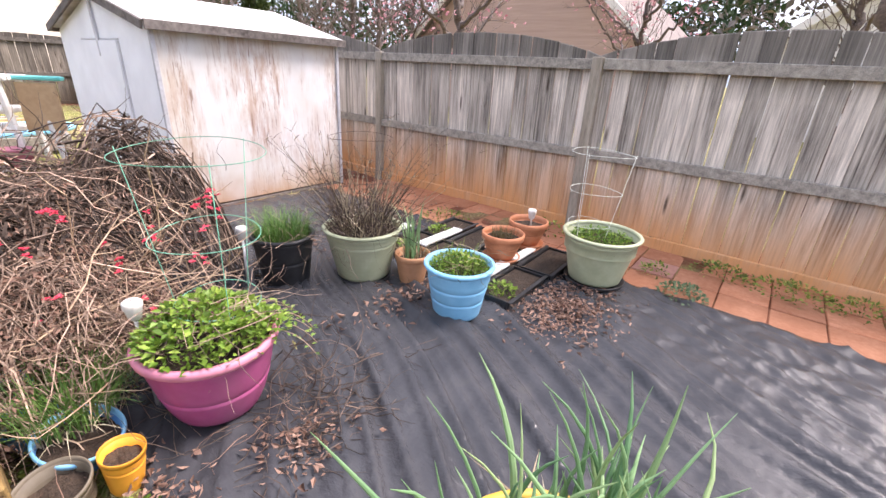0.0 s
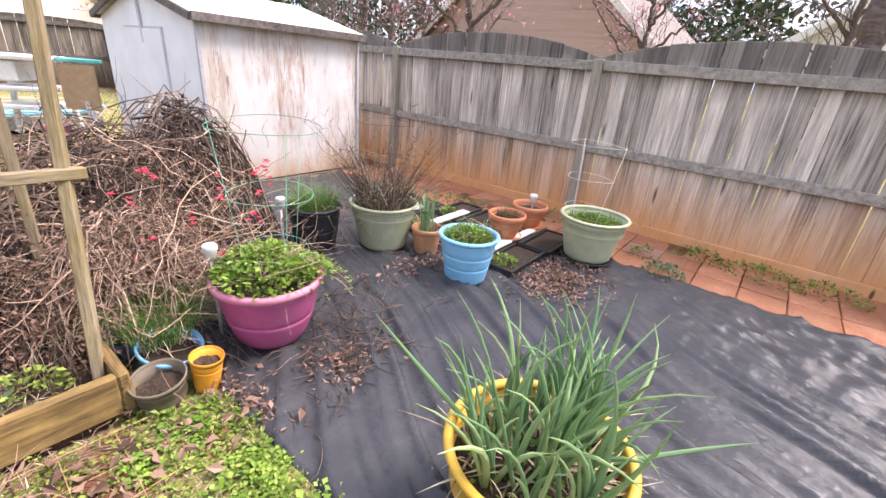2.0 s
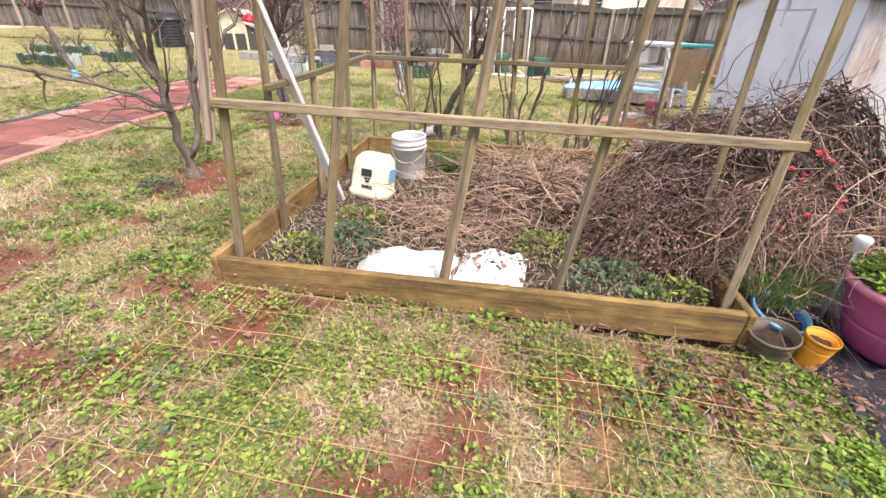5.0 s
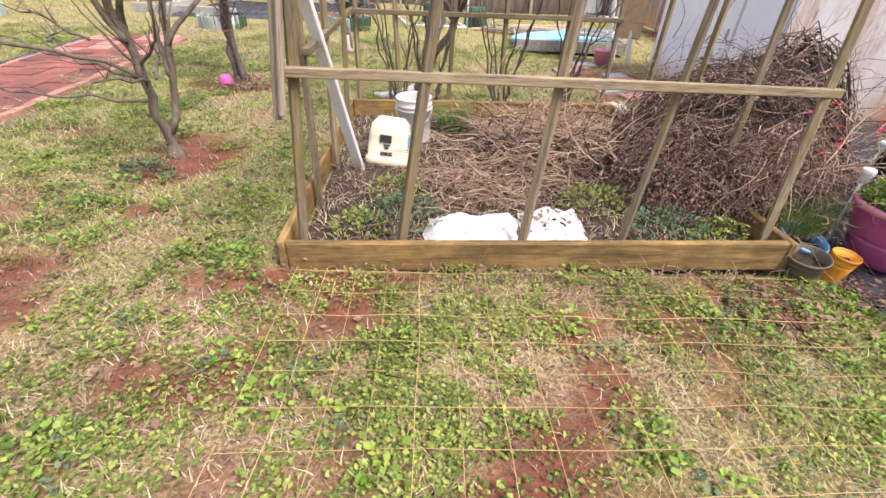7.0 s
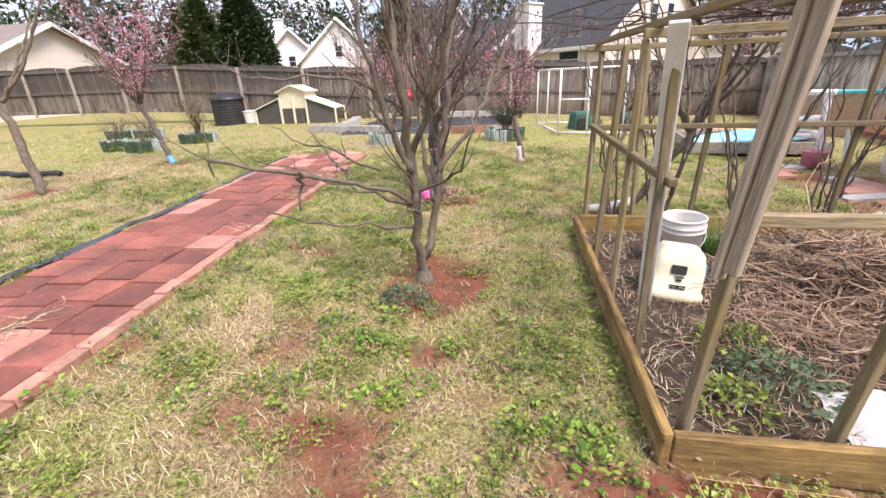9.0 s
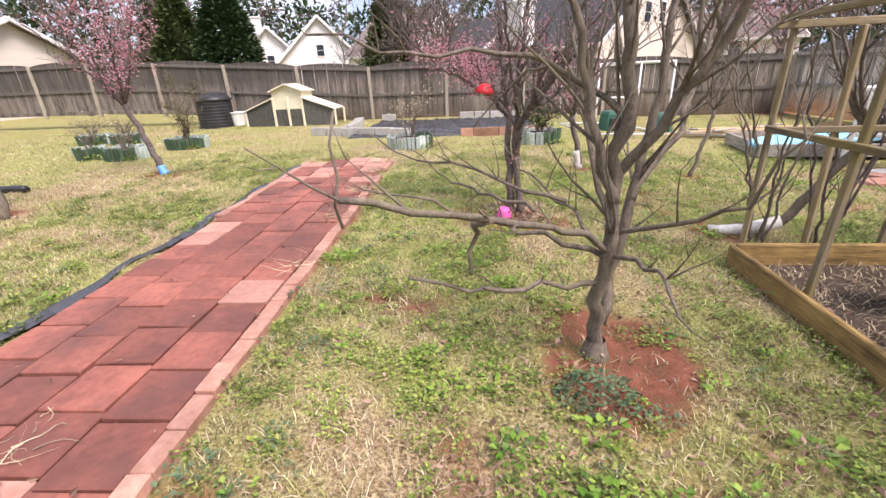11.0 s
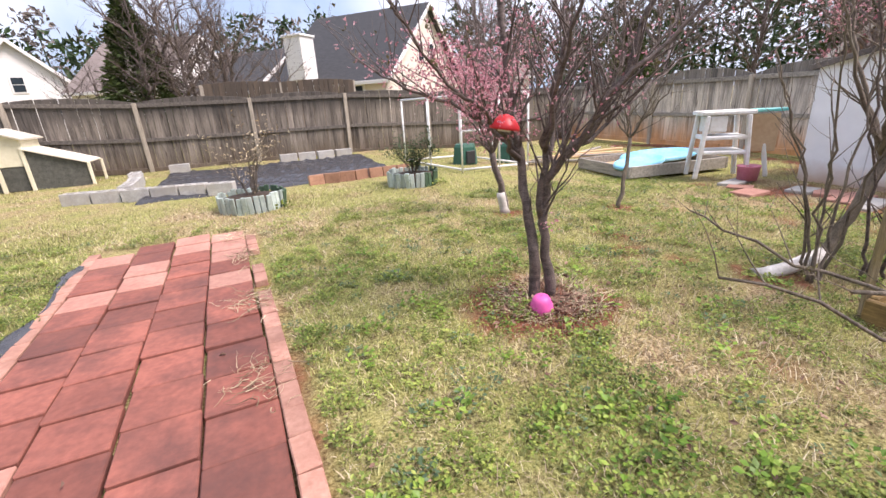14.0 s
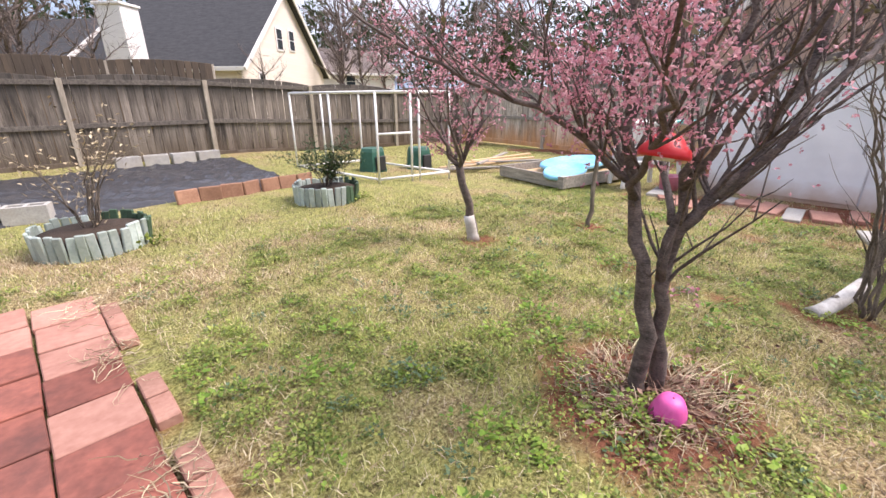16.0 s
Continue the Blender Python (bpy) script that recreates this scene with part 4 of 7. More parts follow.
build_pot("flower_pot", (2.9, 0.8, ZP), 0.18, 0.255, 0.37, M_SAGE, "sage green plastic pot with seedlings on dark saucer", 0.02, None, (0.8, 0.87), saucer=0.2, group="sage green pots", soil_drop=0.075)
g1 = Geo()
leaf_bush(g1, 900, (2.9, 0.8, ZP + 0.285), (0.2, 0.2, 0.06), 0.022, rr, False)
blades(g1, 160, (2.9, 0.8, ZP + 0.28), 0.19, 0.08, 0.004, rr)
put_plant("seedlings", [("foliage", g1, M_HERB)], "low bright green seedlings filling a pot", "plant")
build_cage("plant_cage", (2.84, 0.9, 0.0), [(0.88, 0.2), (0.63, 0.17), (0.4, 0.14)], (0.9, 3.0, 5.1), M_WIRE_WHITE, "pale wire tomato cage in a green pot", tilt=(0.02, 0.03))

# blue pot
build_pot("flower_pot", (1.86, 1.27, ZP), 0.14, 0.195, 0.33, M_BLUE, "sky blue plastic pot with weeds on plastic sheet", 0.025, None, (0.33, 0.66), soil_drop=0.06)
g1, g2 = Geo(), Geo()
leaf_bush(g1, 700, (1.86, 1.27, ZP + 0.27), (0.165, 0.165, 0.1), 0.026, rr)
blades(g1, 160, (1.86, 1.27, ZP + 0.27), 0.15, 0.15, 0.005, rr)
tangle(g2, 40, (1.88, 1.25, ZP + 0.32), (0.22, 0.22, 0.06), 0.25, 0.0018, rr, flat=0.3)
put_plant("weeds", [("foliage", g1, M_HERB), ("stalk_tangle", g2, M_STRAW)], "light green weeds growing in a blue pot", "plant")

# terracotta pots
build_pot("flower_pot", (1.98, 1.74, ZP), 0.085, 0.115, 0.21, M_CLAYPOT, "small round fired clay pot with leeks", 0.035, None, (), wall=0.01)
g1, g2 = Geo(), Geo()
blades(g1, 22, (1.98, 1.74, ZP + 0.17), 0.05, 0.42, 0.018, rr, 0.35, 5)
blades(g2, 26, (1.98, 1.74, ZP + 0.17), 0.08, 0.14, 0.012, rr, 1.2, 4)
put_plant("leek", [("foliage", g1, M_ONION), ("dry_foliage", g2, M_STRAW)], "thin leek with a tall curled leaf in clay pot", "plant")
TRAY_Z = ground(2.5, 1.5) + 0.035
build_pot("flower_pot", (2.62, 1.42, TRAY_Z + 0.06), 0.1, 0.15, 0.21, M_TERRA, "terracotta coloured plastic pot on its saucer", 0.045, None, (0.55,), saucer=0.13, group="terracotta pots")
build_pot("flower_pot", (3.02, 1.42, TRAY_Z + 0.06), 0.1, 0.15, 0.21, M_TERRA, "terracotta coloured plastic pot on its saucer", 0.045, None, (0.55,), saucer=0.13, group="terracotta pots")
g1 = Geo()
blades(g1, 180, (2.62, 1.42, TRAY_Z + 0.22), 0.1, 0.1, 0.004, rr)
put_plant("dry_tuft", [("foliage", g1, M_OLIVE)], "short olive brown tuft in a terracotta pot", "plant")


def build_solar_stake(at, label, top):
    root = thing("solar_light", at, label, "garden light", "solar stake lights")
    Geo().tube([(0, 0, 0), (0, 0, top)], 0.008, 8).out("stake", M_WHITE, root, smooth=True)
    Geo().lathe([(0.01, top - 0.06), (0.022, top - 0.05), (0.03, top - 0.01), (0.034, top), (0.034, top + 0.018), (0.028, top + 0.024), (0.004, top + 0.025)], 20).out("lamp_head", M_WHITE, root, smooth=True)
    Geo().lathe([(0.021, top - 0.05), (0.026, top - 0.03), (0.027, top - 0.012)], 20).out("lens", M_BLACKPOT, root, smooth=True)
    return root


build_solar_stake((3.02, 1.4, TRAY_Z + 0.2), "white plastic solar light stuck in a pot", 0.14)
build_solar_stake((0.4, 1.74, G0), "white plastic solar stake light among dry vines", 0.5)
build_solar_stake((1.18, 2.42, G0), "white plastic solar stake light beside a black pot", 0.42)

# black nursery pot of chives
build_pot("flower_pot", (1.42, 2.37, ZP), 0.15, 0.19, 0.33, M_BLACKPOT, "black nursery pot with green chives", 0.025, None, (0.5,))
g1, g2 = Geo(), Geo()
blades(g1, 500, (1.42, 2.37, ZP + 0.28), 0.16, 0.22, 0.006, rr, 0.9, 4)
tangle(g2, 70, (1.5, 2.25, ZP + 0.2), (0.3, 0.3, 0.15), 0.3, 0.002, rr)
put_plant("chives", [("foliage", g1, M_CHIVE), ("dry_growth", g2, M_TWIG)], "thick tuft of green chives in black pot", "plant")

# small pots at the bed's corner
build_pot("flower_pot", (0.035, 1.46, G0 + 0.005), 0.07, 0.1, 0.15, M_BROWNPOT, "small brown plastic pot, half empty, on weeds", 0.014, None, (0.85,), soil_drop=0.06, lean=(0.08, -0.1))
build_pot("flower_pot", (0.19, 1.44, G0 + 0.005), 0.05, 0.066, 0.17, M_ORANGE, "small orange plastic pot leaning on bowl", 0.012, None, (0.7,), soil_drop=0.045, lean=(0.1, 0.06))
build_pot("bowl_planter", (0.12, 1.66, G0 + 0.01), 0.09, 0.125, 0.15, M_DEEPBLUE, "tilted deep blue plastic bowl of wild grass", 0.02, M_BLUE, (), lean=(0.22, 0.12))
g1 = Geo()
blades(g1, 380, (0.14, 1.76, G0 + 0.15), 0.15, 0.25, 0.006, rr, 0.9, 4)
g2 = Geo()
blades(g2, 120, (0.14, 1.76, G0 + 0.15), 0.16, 0.16, 0.005, rr, 1.4, 4)
put_plant("grass_clump", [("foliage", g1, M_CHIVE), ("dry_foliage", g2, M_STRAW)], "wild green grass clump in a blue bowl", "plant")

for x, y, h in ((0.03, 2.1, 0.17), (0.05, 1.86, 0.15)):
    build_pot("flower_pot", (x, y, G0 + 0.005), 0.06, 0.085, h, M_DEEPBLUE, "small deep blue plastic pot half hidden by vines", 0.014, None, (0.8,), group="small blue pots", lean=(0.1, -0.08))

# yellow pot of spring onions
ZY = ground(0.55, 0.1) + 0.03
build_pot("flower_pot", (0.56, 0.09, ZY), 0.19, 0.265, 0.37, M_YELLOW, "large mustard yellow plastic pot of spring onions", 0.022, None, (0.8,), soil_drop=0.09)
g1, g2, g3 = Geo(), Geo(), Geo()


def onion_leaf(g, p, d, length, r, rr):
    pts, q, seg = [Vector(p)], Vector(d).normalized(), 7
    bend = Vector((rr.gauss(0, 0.05), rr.gauss(0, 0.05), -rr.random() * 0.035))
    for i in range(seg):
        q = (q + bend * (i * 0.5)).normalized()
        pts.append(pts[-1] + q * (length / seg))
    g.tube(pts, [r * k for k in (0.75, 1.0, 1.0, 0.95, 0.85, 0.65, 0.4, 0.08)], 7, False)


for _ in range(52):
    a, u = rr.uniform(0, 6.28), math.sqrt(rr.random()) * 0.19
    p = Vector((0.56 + u * math.cos(a), 0.09 + u * math.sin(a), ZY + 0.27))
    for _ in range(rr.choice((2, 3, 3))):
        b = a + rr.gauss(0, 0.9)
        k = rr.uniform(0.05, 0.36)
        onion_leaf(g1, p, (math.cos(b) * k, math.sin(b) * k, 1), rr.uniform(0.24, 0.56), rr.uniform(0.005, 0.0095), rr)
for d, ln in (((0.9, -0.55, 0.75), 0.5), ((-0.35, 1.0, 0.95), 0.52), ((0.6, -0.9, 0.5), 0.45)):
    onion_leaf(g1, (0.56 + d[0] * 0.15, 0.09 + d[1] * 0.15, ZY + 0.3), d, ln, 0.008, rr)
blades(g2, 150, (0.56, 0.09, ZY + 0.27), 0.22, 0.15, 0.012, rr, 1.6, 4)
leaf_bush(g3, 160, (0.56, 0.09, ZY + 0.27), (0.2, 0.2, 0.05), 0.03, rr, False)
put_plant("spring_onions", [("foliage", g1, M_ONION), ("dry_foliage", g2, M_STRAW), ("weeds", g3, M_HERB)], "tall blue-green spring onions with withered leaves", "plant")


# seed trays


def build_tray(at, turn, label, fill):
    root = thing("seed_tray", at, label, "seed tray", "black seed trays", turn=turn)
    w, d, h = 0.5, 0.24, 0.06
    for c, s in (((0, -d / 2, h / 2), (w, 0.012, h)), ((0, d / 2, h / 2), (w, 0.012, h)), ((-w / 2, 0, h / 2), (0.012, d - 0.014, h)), ((w / 2, 0, h / 2), (0.012, d - 0.014, h)), ((0, 0, 0.006), (w - 0.014, d - 0.014, 0.01))):
        Geo().box(c, s, 0.003).out("tray_wall", M_BLACKPOT, root)
    for c, s in (((0, -d / 2 - 0.012, h), (w + 0.03, 0.026, 0.008)), ((0, d / 2 + 0.012, h), (w + 0.03, 0.026, 0.008))):
        Geo().box(c, s, 0.002).out("tray_lip", M_BLACKPOT, root)
    Geo().box((0, 0, 0.03), (w - 0.03, d - 0.03, 0.035), 0.006).out("soil", M_SOIL, root)
    if fill:
        g = Geo()
        leaf_bush(g, 140, (-0.14, 0, 0.05), (0.1, 0.09, 0.05), 0.03, rr)
        g.out("seedling", M_HERB, root)
    return root


for i, (x, y, f) in enumerate(((2.33, 1.16, 1), (2.35, 1.5, 0), (2.37, 1.85, 0), (2.4, 2.18, 1), (2.87, 1.14, 0), (2.88, 1.8, 0), (2.9, 2.12, 1))):
    build_tray((x, y, TRAY_Z - 0.005), rr.uniform(-2, 2), "black plastic seed tray filled with soil", f)
for x, y, w, d in ((2.32, 1.335, 0.44, 0.085), (2.78, 1.32, 0.3, 0.07), (2.62, 2.0, 0.5, 0.09), (2.38, 2.38, 0.52, 0.09)):
    ob = Geo().box((0, 0, 0), (w, d, 0.018), 0.004).out("plank_strip", M_WHITE, at=(x, y, TRAY_Z + 0.075))
    tagged(ob, "pale weathered strip laid across the seed trays", "strip", "pale strips")

# dead leaves and twigs on the sheet
g1, g2 = Geo(), Geo()
litter(g1, 1300, (2.35, 0.78), (0.5, 0.36), 0.036, rr, tarp_z)
litter(g1, 210, (0.66, 1.12), (0.24, 0.2), 0.036, rr, tarp_z)
litter(g1, 160, (0.24, 1.25), (0.12, 0.3), 0.036, rr, tarp_z)
litter(g1, 300, (1.9, 1.62), (0.7, 0.3), 0.05, rr, tarp_z)
litter(g1, 400, (2.7, 2.6), (0.9, 0.8), 0.05, rr, tarp_z)
tagged(g1.out("leaf_litter", M_LITTER), "curled brown dead leaves scattered on plastic sheet", "dead leaves", kind="stuff")
tangle(g2, 90, (0.85, 1.35, ZP + 0.02), (0.3, 0.35, 0.08), 0.35, 0.003, rr, flat=0.1, floor=tarp_z)
tangle(g2, 60, (0.65, 1.1, ZP + 0.01), (0.4, 0.25, 0.03), 0.3, 0.0025, rr, flat=0.08, floor=tarp_z)
tangle(g2, 12, (1.25, 1.35, ZP + 0.01), (0.3, 0.2, 0.02), 0.45, 0.003, rr, flat=0.05, floor=tarp_z)
tagged(g2.out("fallen_twigs", M_TWIG_DARK), "dry twigs and vine ends lying on plastic sheet", "twigs", kind="stuff")

# weeds along the fence and the bed's foot
for x, y, w, n in ((3.1, 0.25, 0.16, 260), (3.75, 0.1, 0.14, 200), (3.72, -0.35, 0.2, 320), (3.74, -0.8, 0.18, 260), (3.4, 0.5, 0.1, 90), (3.7, 1.6, 0.2, 160), (3.5, -1.3, 0.2, 220), (3.2, 2.4, 0.25, 180)):
    g1 = Geo()
    leaf_bush(g1, n, (x, y, -0.05), (w, w * 1.4 if x > 3.6 else w, 0.09), 0.032, rr)
    put_plant("weed_clump", [("foliage", g1, M_BLUEWEED if x < 3.2 else M_WEED)], "low green weeds growing between pavers", "weed")

# ------------------------------------------------------------------ in the raised bed
M_CANE = mottled("pale_dry_cane", (0.2, 0.12, 0.075), (0.6, 0.44, 0.3), 9, 0.85, vary=0.45, islands=True)
BZ = ground(-1.4, 2.4) + 0.05
g1, g2, g3 = Geo(), Geo(), Geo()
bedz = lambda x, y: BZ + 0.01
tangle(g1, 800, (-1.0, 2.95, BZ + 0.02), (0.75, 0.6, 0.28), 0.55, 0.0045, rr, flat=0.25, floor=bedz)
tangle(g1, 420, (-1.6, 2.35, BZ), (0.6, 0.5, 0.12), 0.4, 0.0035, rr, flat=0.15, floor=bedz)
tangle(g2, 260, (-0.9, 2.9, BZ + 0.02), (0.7, 0.6, 0.2), 0.6, 0.006, rr, flat=0.25, floor=bedz)
brush = put_plant("brush_pile", [("twig_tangle", g1, M_CANE), ("dark_tangle", g2, M_TWIG_DARK)], "heap of dry pruned vines and twigs in the raised bed", "brush pile")
g1 = Geo()
for _ in range(5200):
    blades(g1, 1, (rr.uniform(bx0 + 0.06, bx1 - 0.06), rr.uniform(by0 + 0.06, by1 - 0.06), BZ), 0.02, 0.07, 0.007, rr, 1.8, 2)
tagged(g1.out("bed_straw", M_STRAW), "flattened straw covering the raised bed", "straw", kind="stuff")
g1 = Geo()
litter(g1, 700, (-1.4, 2.5), (1.2, 1.1), 0.05, rr, bedz)
tagged(g1.out("bed_litter", M_LITTER), "dead leaves strewn in the raised bed", "dead leaves", kind="stuff")
Geo().box(((bx0 + bx1) / 2, (by0 + by1) / 2, BZ - 0.06), (bx1 - bx0 - 0.05, by1 - by0 - 0.05, 0.13), 0.01).out("bed_soil", M_SOIL, bpy.data.objects["raised_bed"])
for x, y, w, n, m in ((-2.15, 1.9, 0.26, 420, M_BLUEWEED), (-2.4, 1.75, 0.16, 200, M_WEED), (-0.62, 1.75, 0.24, 420, M_BLUEWEED), (-0.95, 2.05, 0.22, 320, M_WEED), (-2.2, 2.2, 0.2, 240, M_WEED), (-1.75, 3.55, 0.22, 260, M_CHIVE), (-0.35, 1.65, 0.16, 200, M_WEED)):
    g1 = Geo()
    leaf_bush(g1, n, (x, y, BZ), (w, w * 0.8, 0.15), 0.034, rr)
    if m is M_CHIVE:
        g1 = Geo()
        blades(g1, 260, (x, y, BZ), 0.14, 0.3, 0.008, rr, 0.8, 4)
    put_plant("weed_clump", [("foliage", g1, m)], "leafy green weeds growing in the raised bed", "weed")


def build_feed_bag():
    """A crumpled white plastic sack lying open."""
    root = thing("plastic_sack", (0, 0, 0), "crumpled dirty white plastic sack lying in the bed", "sack")
    for nm, x0, x1, y0, y1, seed in (("sack_body", -2.02, -1.48, 1.57, 1.92, 3), ("sack_mouth", -1.46, -1.08, 1.62, 1.98, 8)):
        nx, ny = 30, 22
        verts, faces = [], []
        for j in range(ny):
            for i in range(nx):
                u, v = i / (nx - 1), j / (ny - 1)
                x, y = x0 + (x1 - x0) * u, y0 + (y1 - y0) * v
                x += 0.05 * noise.noise(Vector((v * 3, seed, 1))) + 0.03 * (v - 0.5)
                y += 0.06 * noise.noise(Vector((u * 3, seed, 2)))
                e = min(u, 1 - u, v, 1 - v) * 6
                z = BZ + 0.012 + smooth01(e) * (0.06 + 0.03 * noise.noise(Vector((x * 9, y * 9, seed)))) + 0.012 * noise.noise(Vector((x * 30, y * 30, seed)))
                verts.append((x, y, z))
        for j in range(ny - 1):
            for i in range(nx - 1):
                a = j * nx + i
                faces.append((a, a + 1, a + nx + 1, a + nx))
        Geo().add(verts, faces).out(nm, M_WHITE, root, smooth=True)
    g = Geo()
    litter(g, 90, (-1.28, 1.82), (0.22, 0.18), 0.04, rr, lambda x, y: BZ + 0.06)
    tagged(g.out("soil_crumb", M_LITTER, root), kind="stuff")
    return root


build_feed_bag()


def build_bucket(at):
    root = thing("bucket", at, "white plastic five gallon bucket turned upside down", "bucket")
    root.rotation_euler = (0.03, -0.02, 0)
    h = 0.37
    prof = [(0.148, 0.0), (0.152, 0.006), (0.147, 0.012), (0.145, 0.05), (0.152, 0.054), (0.152, 0.062), (0.145, 0.066), (0.143, 0.085), (0.15, 0.089), (0.15, 0.097), (0.142, 0.1), (0.132, h - 0.02), (0.13, h - 0.005), (0.124, h)]
    top = [(r, h - z) for r, z in reversed(prof)]
    Geo().lathe(top + [(0.14, h), (0.138, h - 0.02), (0.12, 0.01), (0.01, 0.008)], 40).out("bucket_wall", M_WHITE, root, smooth=True)
    pts = [(0.153 * math.cos(a), -0.153 * math.sin(a) * 1.02, h - 0.08 - 0.12 * math.sin(a)) for a in [math.pi * i / 16 for i in range(17)]]
    Geo().tube(pts, 0.0025, 6).out("bail_handle", M_WIRE_WHITE, root, smooth=True)
    return root


build_bucket((-2.1, 3.32, BZ))


def build_jug(at):
    """A square cream plastic tub with a printed label, standing tilted."""
    root = thing("plastic_tub", at, "square cream plastic tub with black printed label", "tub", turn=-8)
    root.rotation_euler = (radians(-10), radians(5), radians(-8))
    g, n, verts, faces = Geo(), 32, [], []
    prof = [(0.155, 0.0), (0.165, 0.012), (0.165, 0.05), (0.15, 0.058), (0.148, 0.2), (0.135, 0.29), (0.105, 0.325), (0.098, 0.335), (0.05, 0.338)]
    for r, z in prof:
        for j in range(n):
            a = 2 * math.pi * (j + 0.5) / n
            k = (abs(math.cos(a)) ** 6 + abs(math.sin(a)) ** 6) ** (-1 / 6)
            verts.append((r * k * math.cos(a), 0.82 * r * k * math.sin(a), z))
    for i in range(len(prof) - 1):
        for j in range(n):
            k = (j + 1) % n
            faces.append((i * n + j, i * n + k, (i + 1) * n + k, (i + 1) * n + j))
    faces += [tuple(range(n - 1, -1, -1)), tuple(range((len(prof) - 1) * n, len(prof) * n))]
    g.add(verts, faces).out("tub_body", M_CREAM, root, smooth=True)
    y = -0.1275
    Geo().box((-0.01, y, 0.2), (0.085, 0.006, 0.055), 0.001).out("label_panel", M_DARK, root)
    for zz, w, h in ((0.155, 0.05, 0.008), (0.135, 0.03, 0.014), (0.1, 0.09, 0.007), (0.085, 0.09, 0.007), (0.092, 0.012, 0.02)):
        Geo().box((0.0, y, zz), (w, 0.006, h), 0.001).out("label_bar", M_DARK, root)
    ob = Geo().box((0.155, 0.0, 0.19), (0.004, 0.12, 0.1), 0.001).out("side_sticker", M_BLUE, root)
    return root


build_jug((-2.3, 2.82, BZ - 0.01))


def build_leaning_plank():
    a, b = Vector((-2.5, 2.66, BZ)), Vector((-2.7, 2.13, 1.55))
    d = b - a
    ob = Geo().box((0, 0, d.length / 2), (0.075, 0.03, d.length), 0.004).out("white_plank", M_WHITE, at=a)
    ob.rotation_mode = "QUATERNION"
    ob.rotation_quaternion = d.to_track_quat("Z", "Y")
    return tagged(ob, "white painted plank leaning on the trellis cage", "plank")


build_leaning_plank()

# ------------------------------------------------------------------ mound of dead vines with red quince
g1, g2, g3, g4 = Geo(), Geo(), Geo(), Geo()


def vine_mound(g, n, c, rad, height, r, rr, ln=0.8):
    """Arching canes that follow the skin of a dome, and hang down its sides."""
    for _ in range(n):
        a = rr.uniform(0, 6.28)
        u = rr.uniform(0.0, 0.9)
        k = rr.uniform(0.55, 1.05)
        b = rr.uniform(0, 6.28)
        pts = []
        x, y = c[0] + math.cos(a) * u * rad[0] * k, c[1] + math.sin(a) * u * rad[1] * k
        seg = 7
        l = ln * rr.uniform(0.4, 1.2)
        for i in range(seg + 1):
            q = math.hypot((x - c[0]) / rad[0], (y - c[1]) / rad[1])
            z = c[2] + height * k * max(0.0, 1 - q * q) ** 0.5 if q < 1 else c[2]
            z += rr.gauss(0, 0.032)
            pts.append(Vector((x, y, max(z, c[2] + 0.01 + rr.random() * 0.05))))
            b += rr.gauss(0, 0.6)
            x, y = x + math.cos(b) * l / seg, y + math.sin(b) * l / seg
        w = r * rr.uniform(0.5, 1.5)
        g.tube(pts, [w * (1 - 0.6 * i / seg) for i in range(seg + 1)], 3, False)


VC = (0.22, 2.72, G0)
vine_mound(g1, 190, VC, (0.86, 0.85, 1), 0.84, 0.003, rr)
vine_mound(g2, 420, VC, (0.84, 0.82, 1), 0.8, 0.004, rr)
vine_mound(g2, 130, VC, (0.88, 0.86, 1), 0.86, 0.006, rr, 1.3)
vine_mound(g1, 60, VC, (0.88, 0.86, 1), 0.88, 0.005, rr, 1.3)
vine_mound(g1, 220, (-0.2, 2.3, G0), (0.6, 0.6, 1), 0.58, 0.003, rr)
vine_mound(g2, 170, (-0.15, 2.35, G0), (0.6, 0.6, 1), 0.54, 0.0045, rr)
vine_mound(g1, 300, (0.15, 2.05, G0), (0.5, 0.4, 1), 0.62, 0.0026, rr, 0.5)
vine_mound(g2, 330, (0.9, 3.1, G0), (0.5, 0.5, 1), 0.97, 0.0055, rr)
vine_mound(g1, 80, (0.85, 3.05, G0), (0.55, 0.55, 1), 1.0, 0.0045, rr, 0.9)
vine_mound(g2, 60, (0.75, 3.0, G0), (0.6, 0.6, 1), 1.0, 0.007, rr, 1.2)
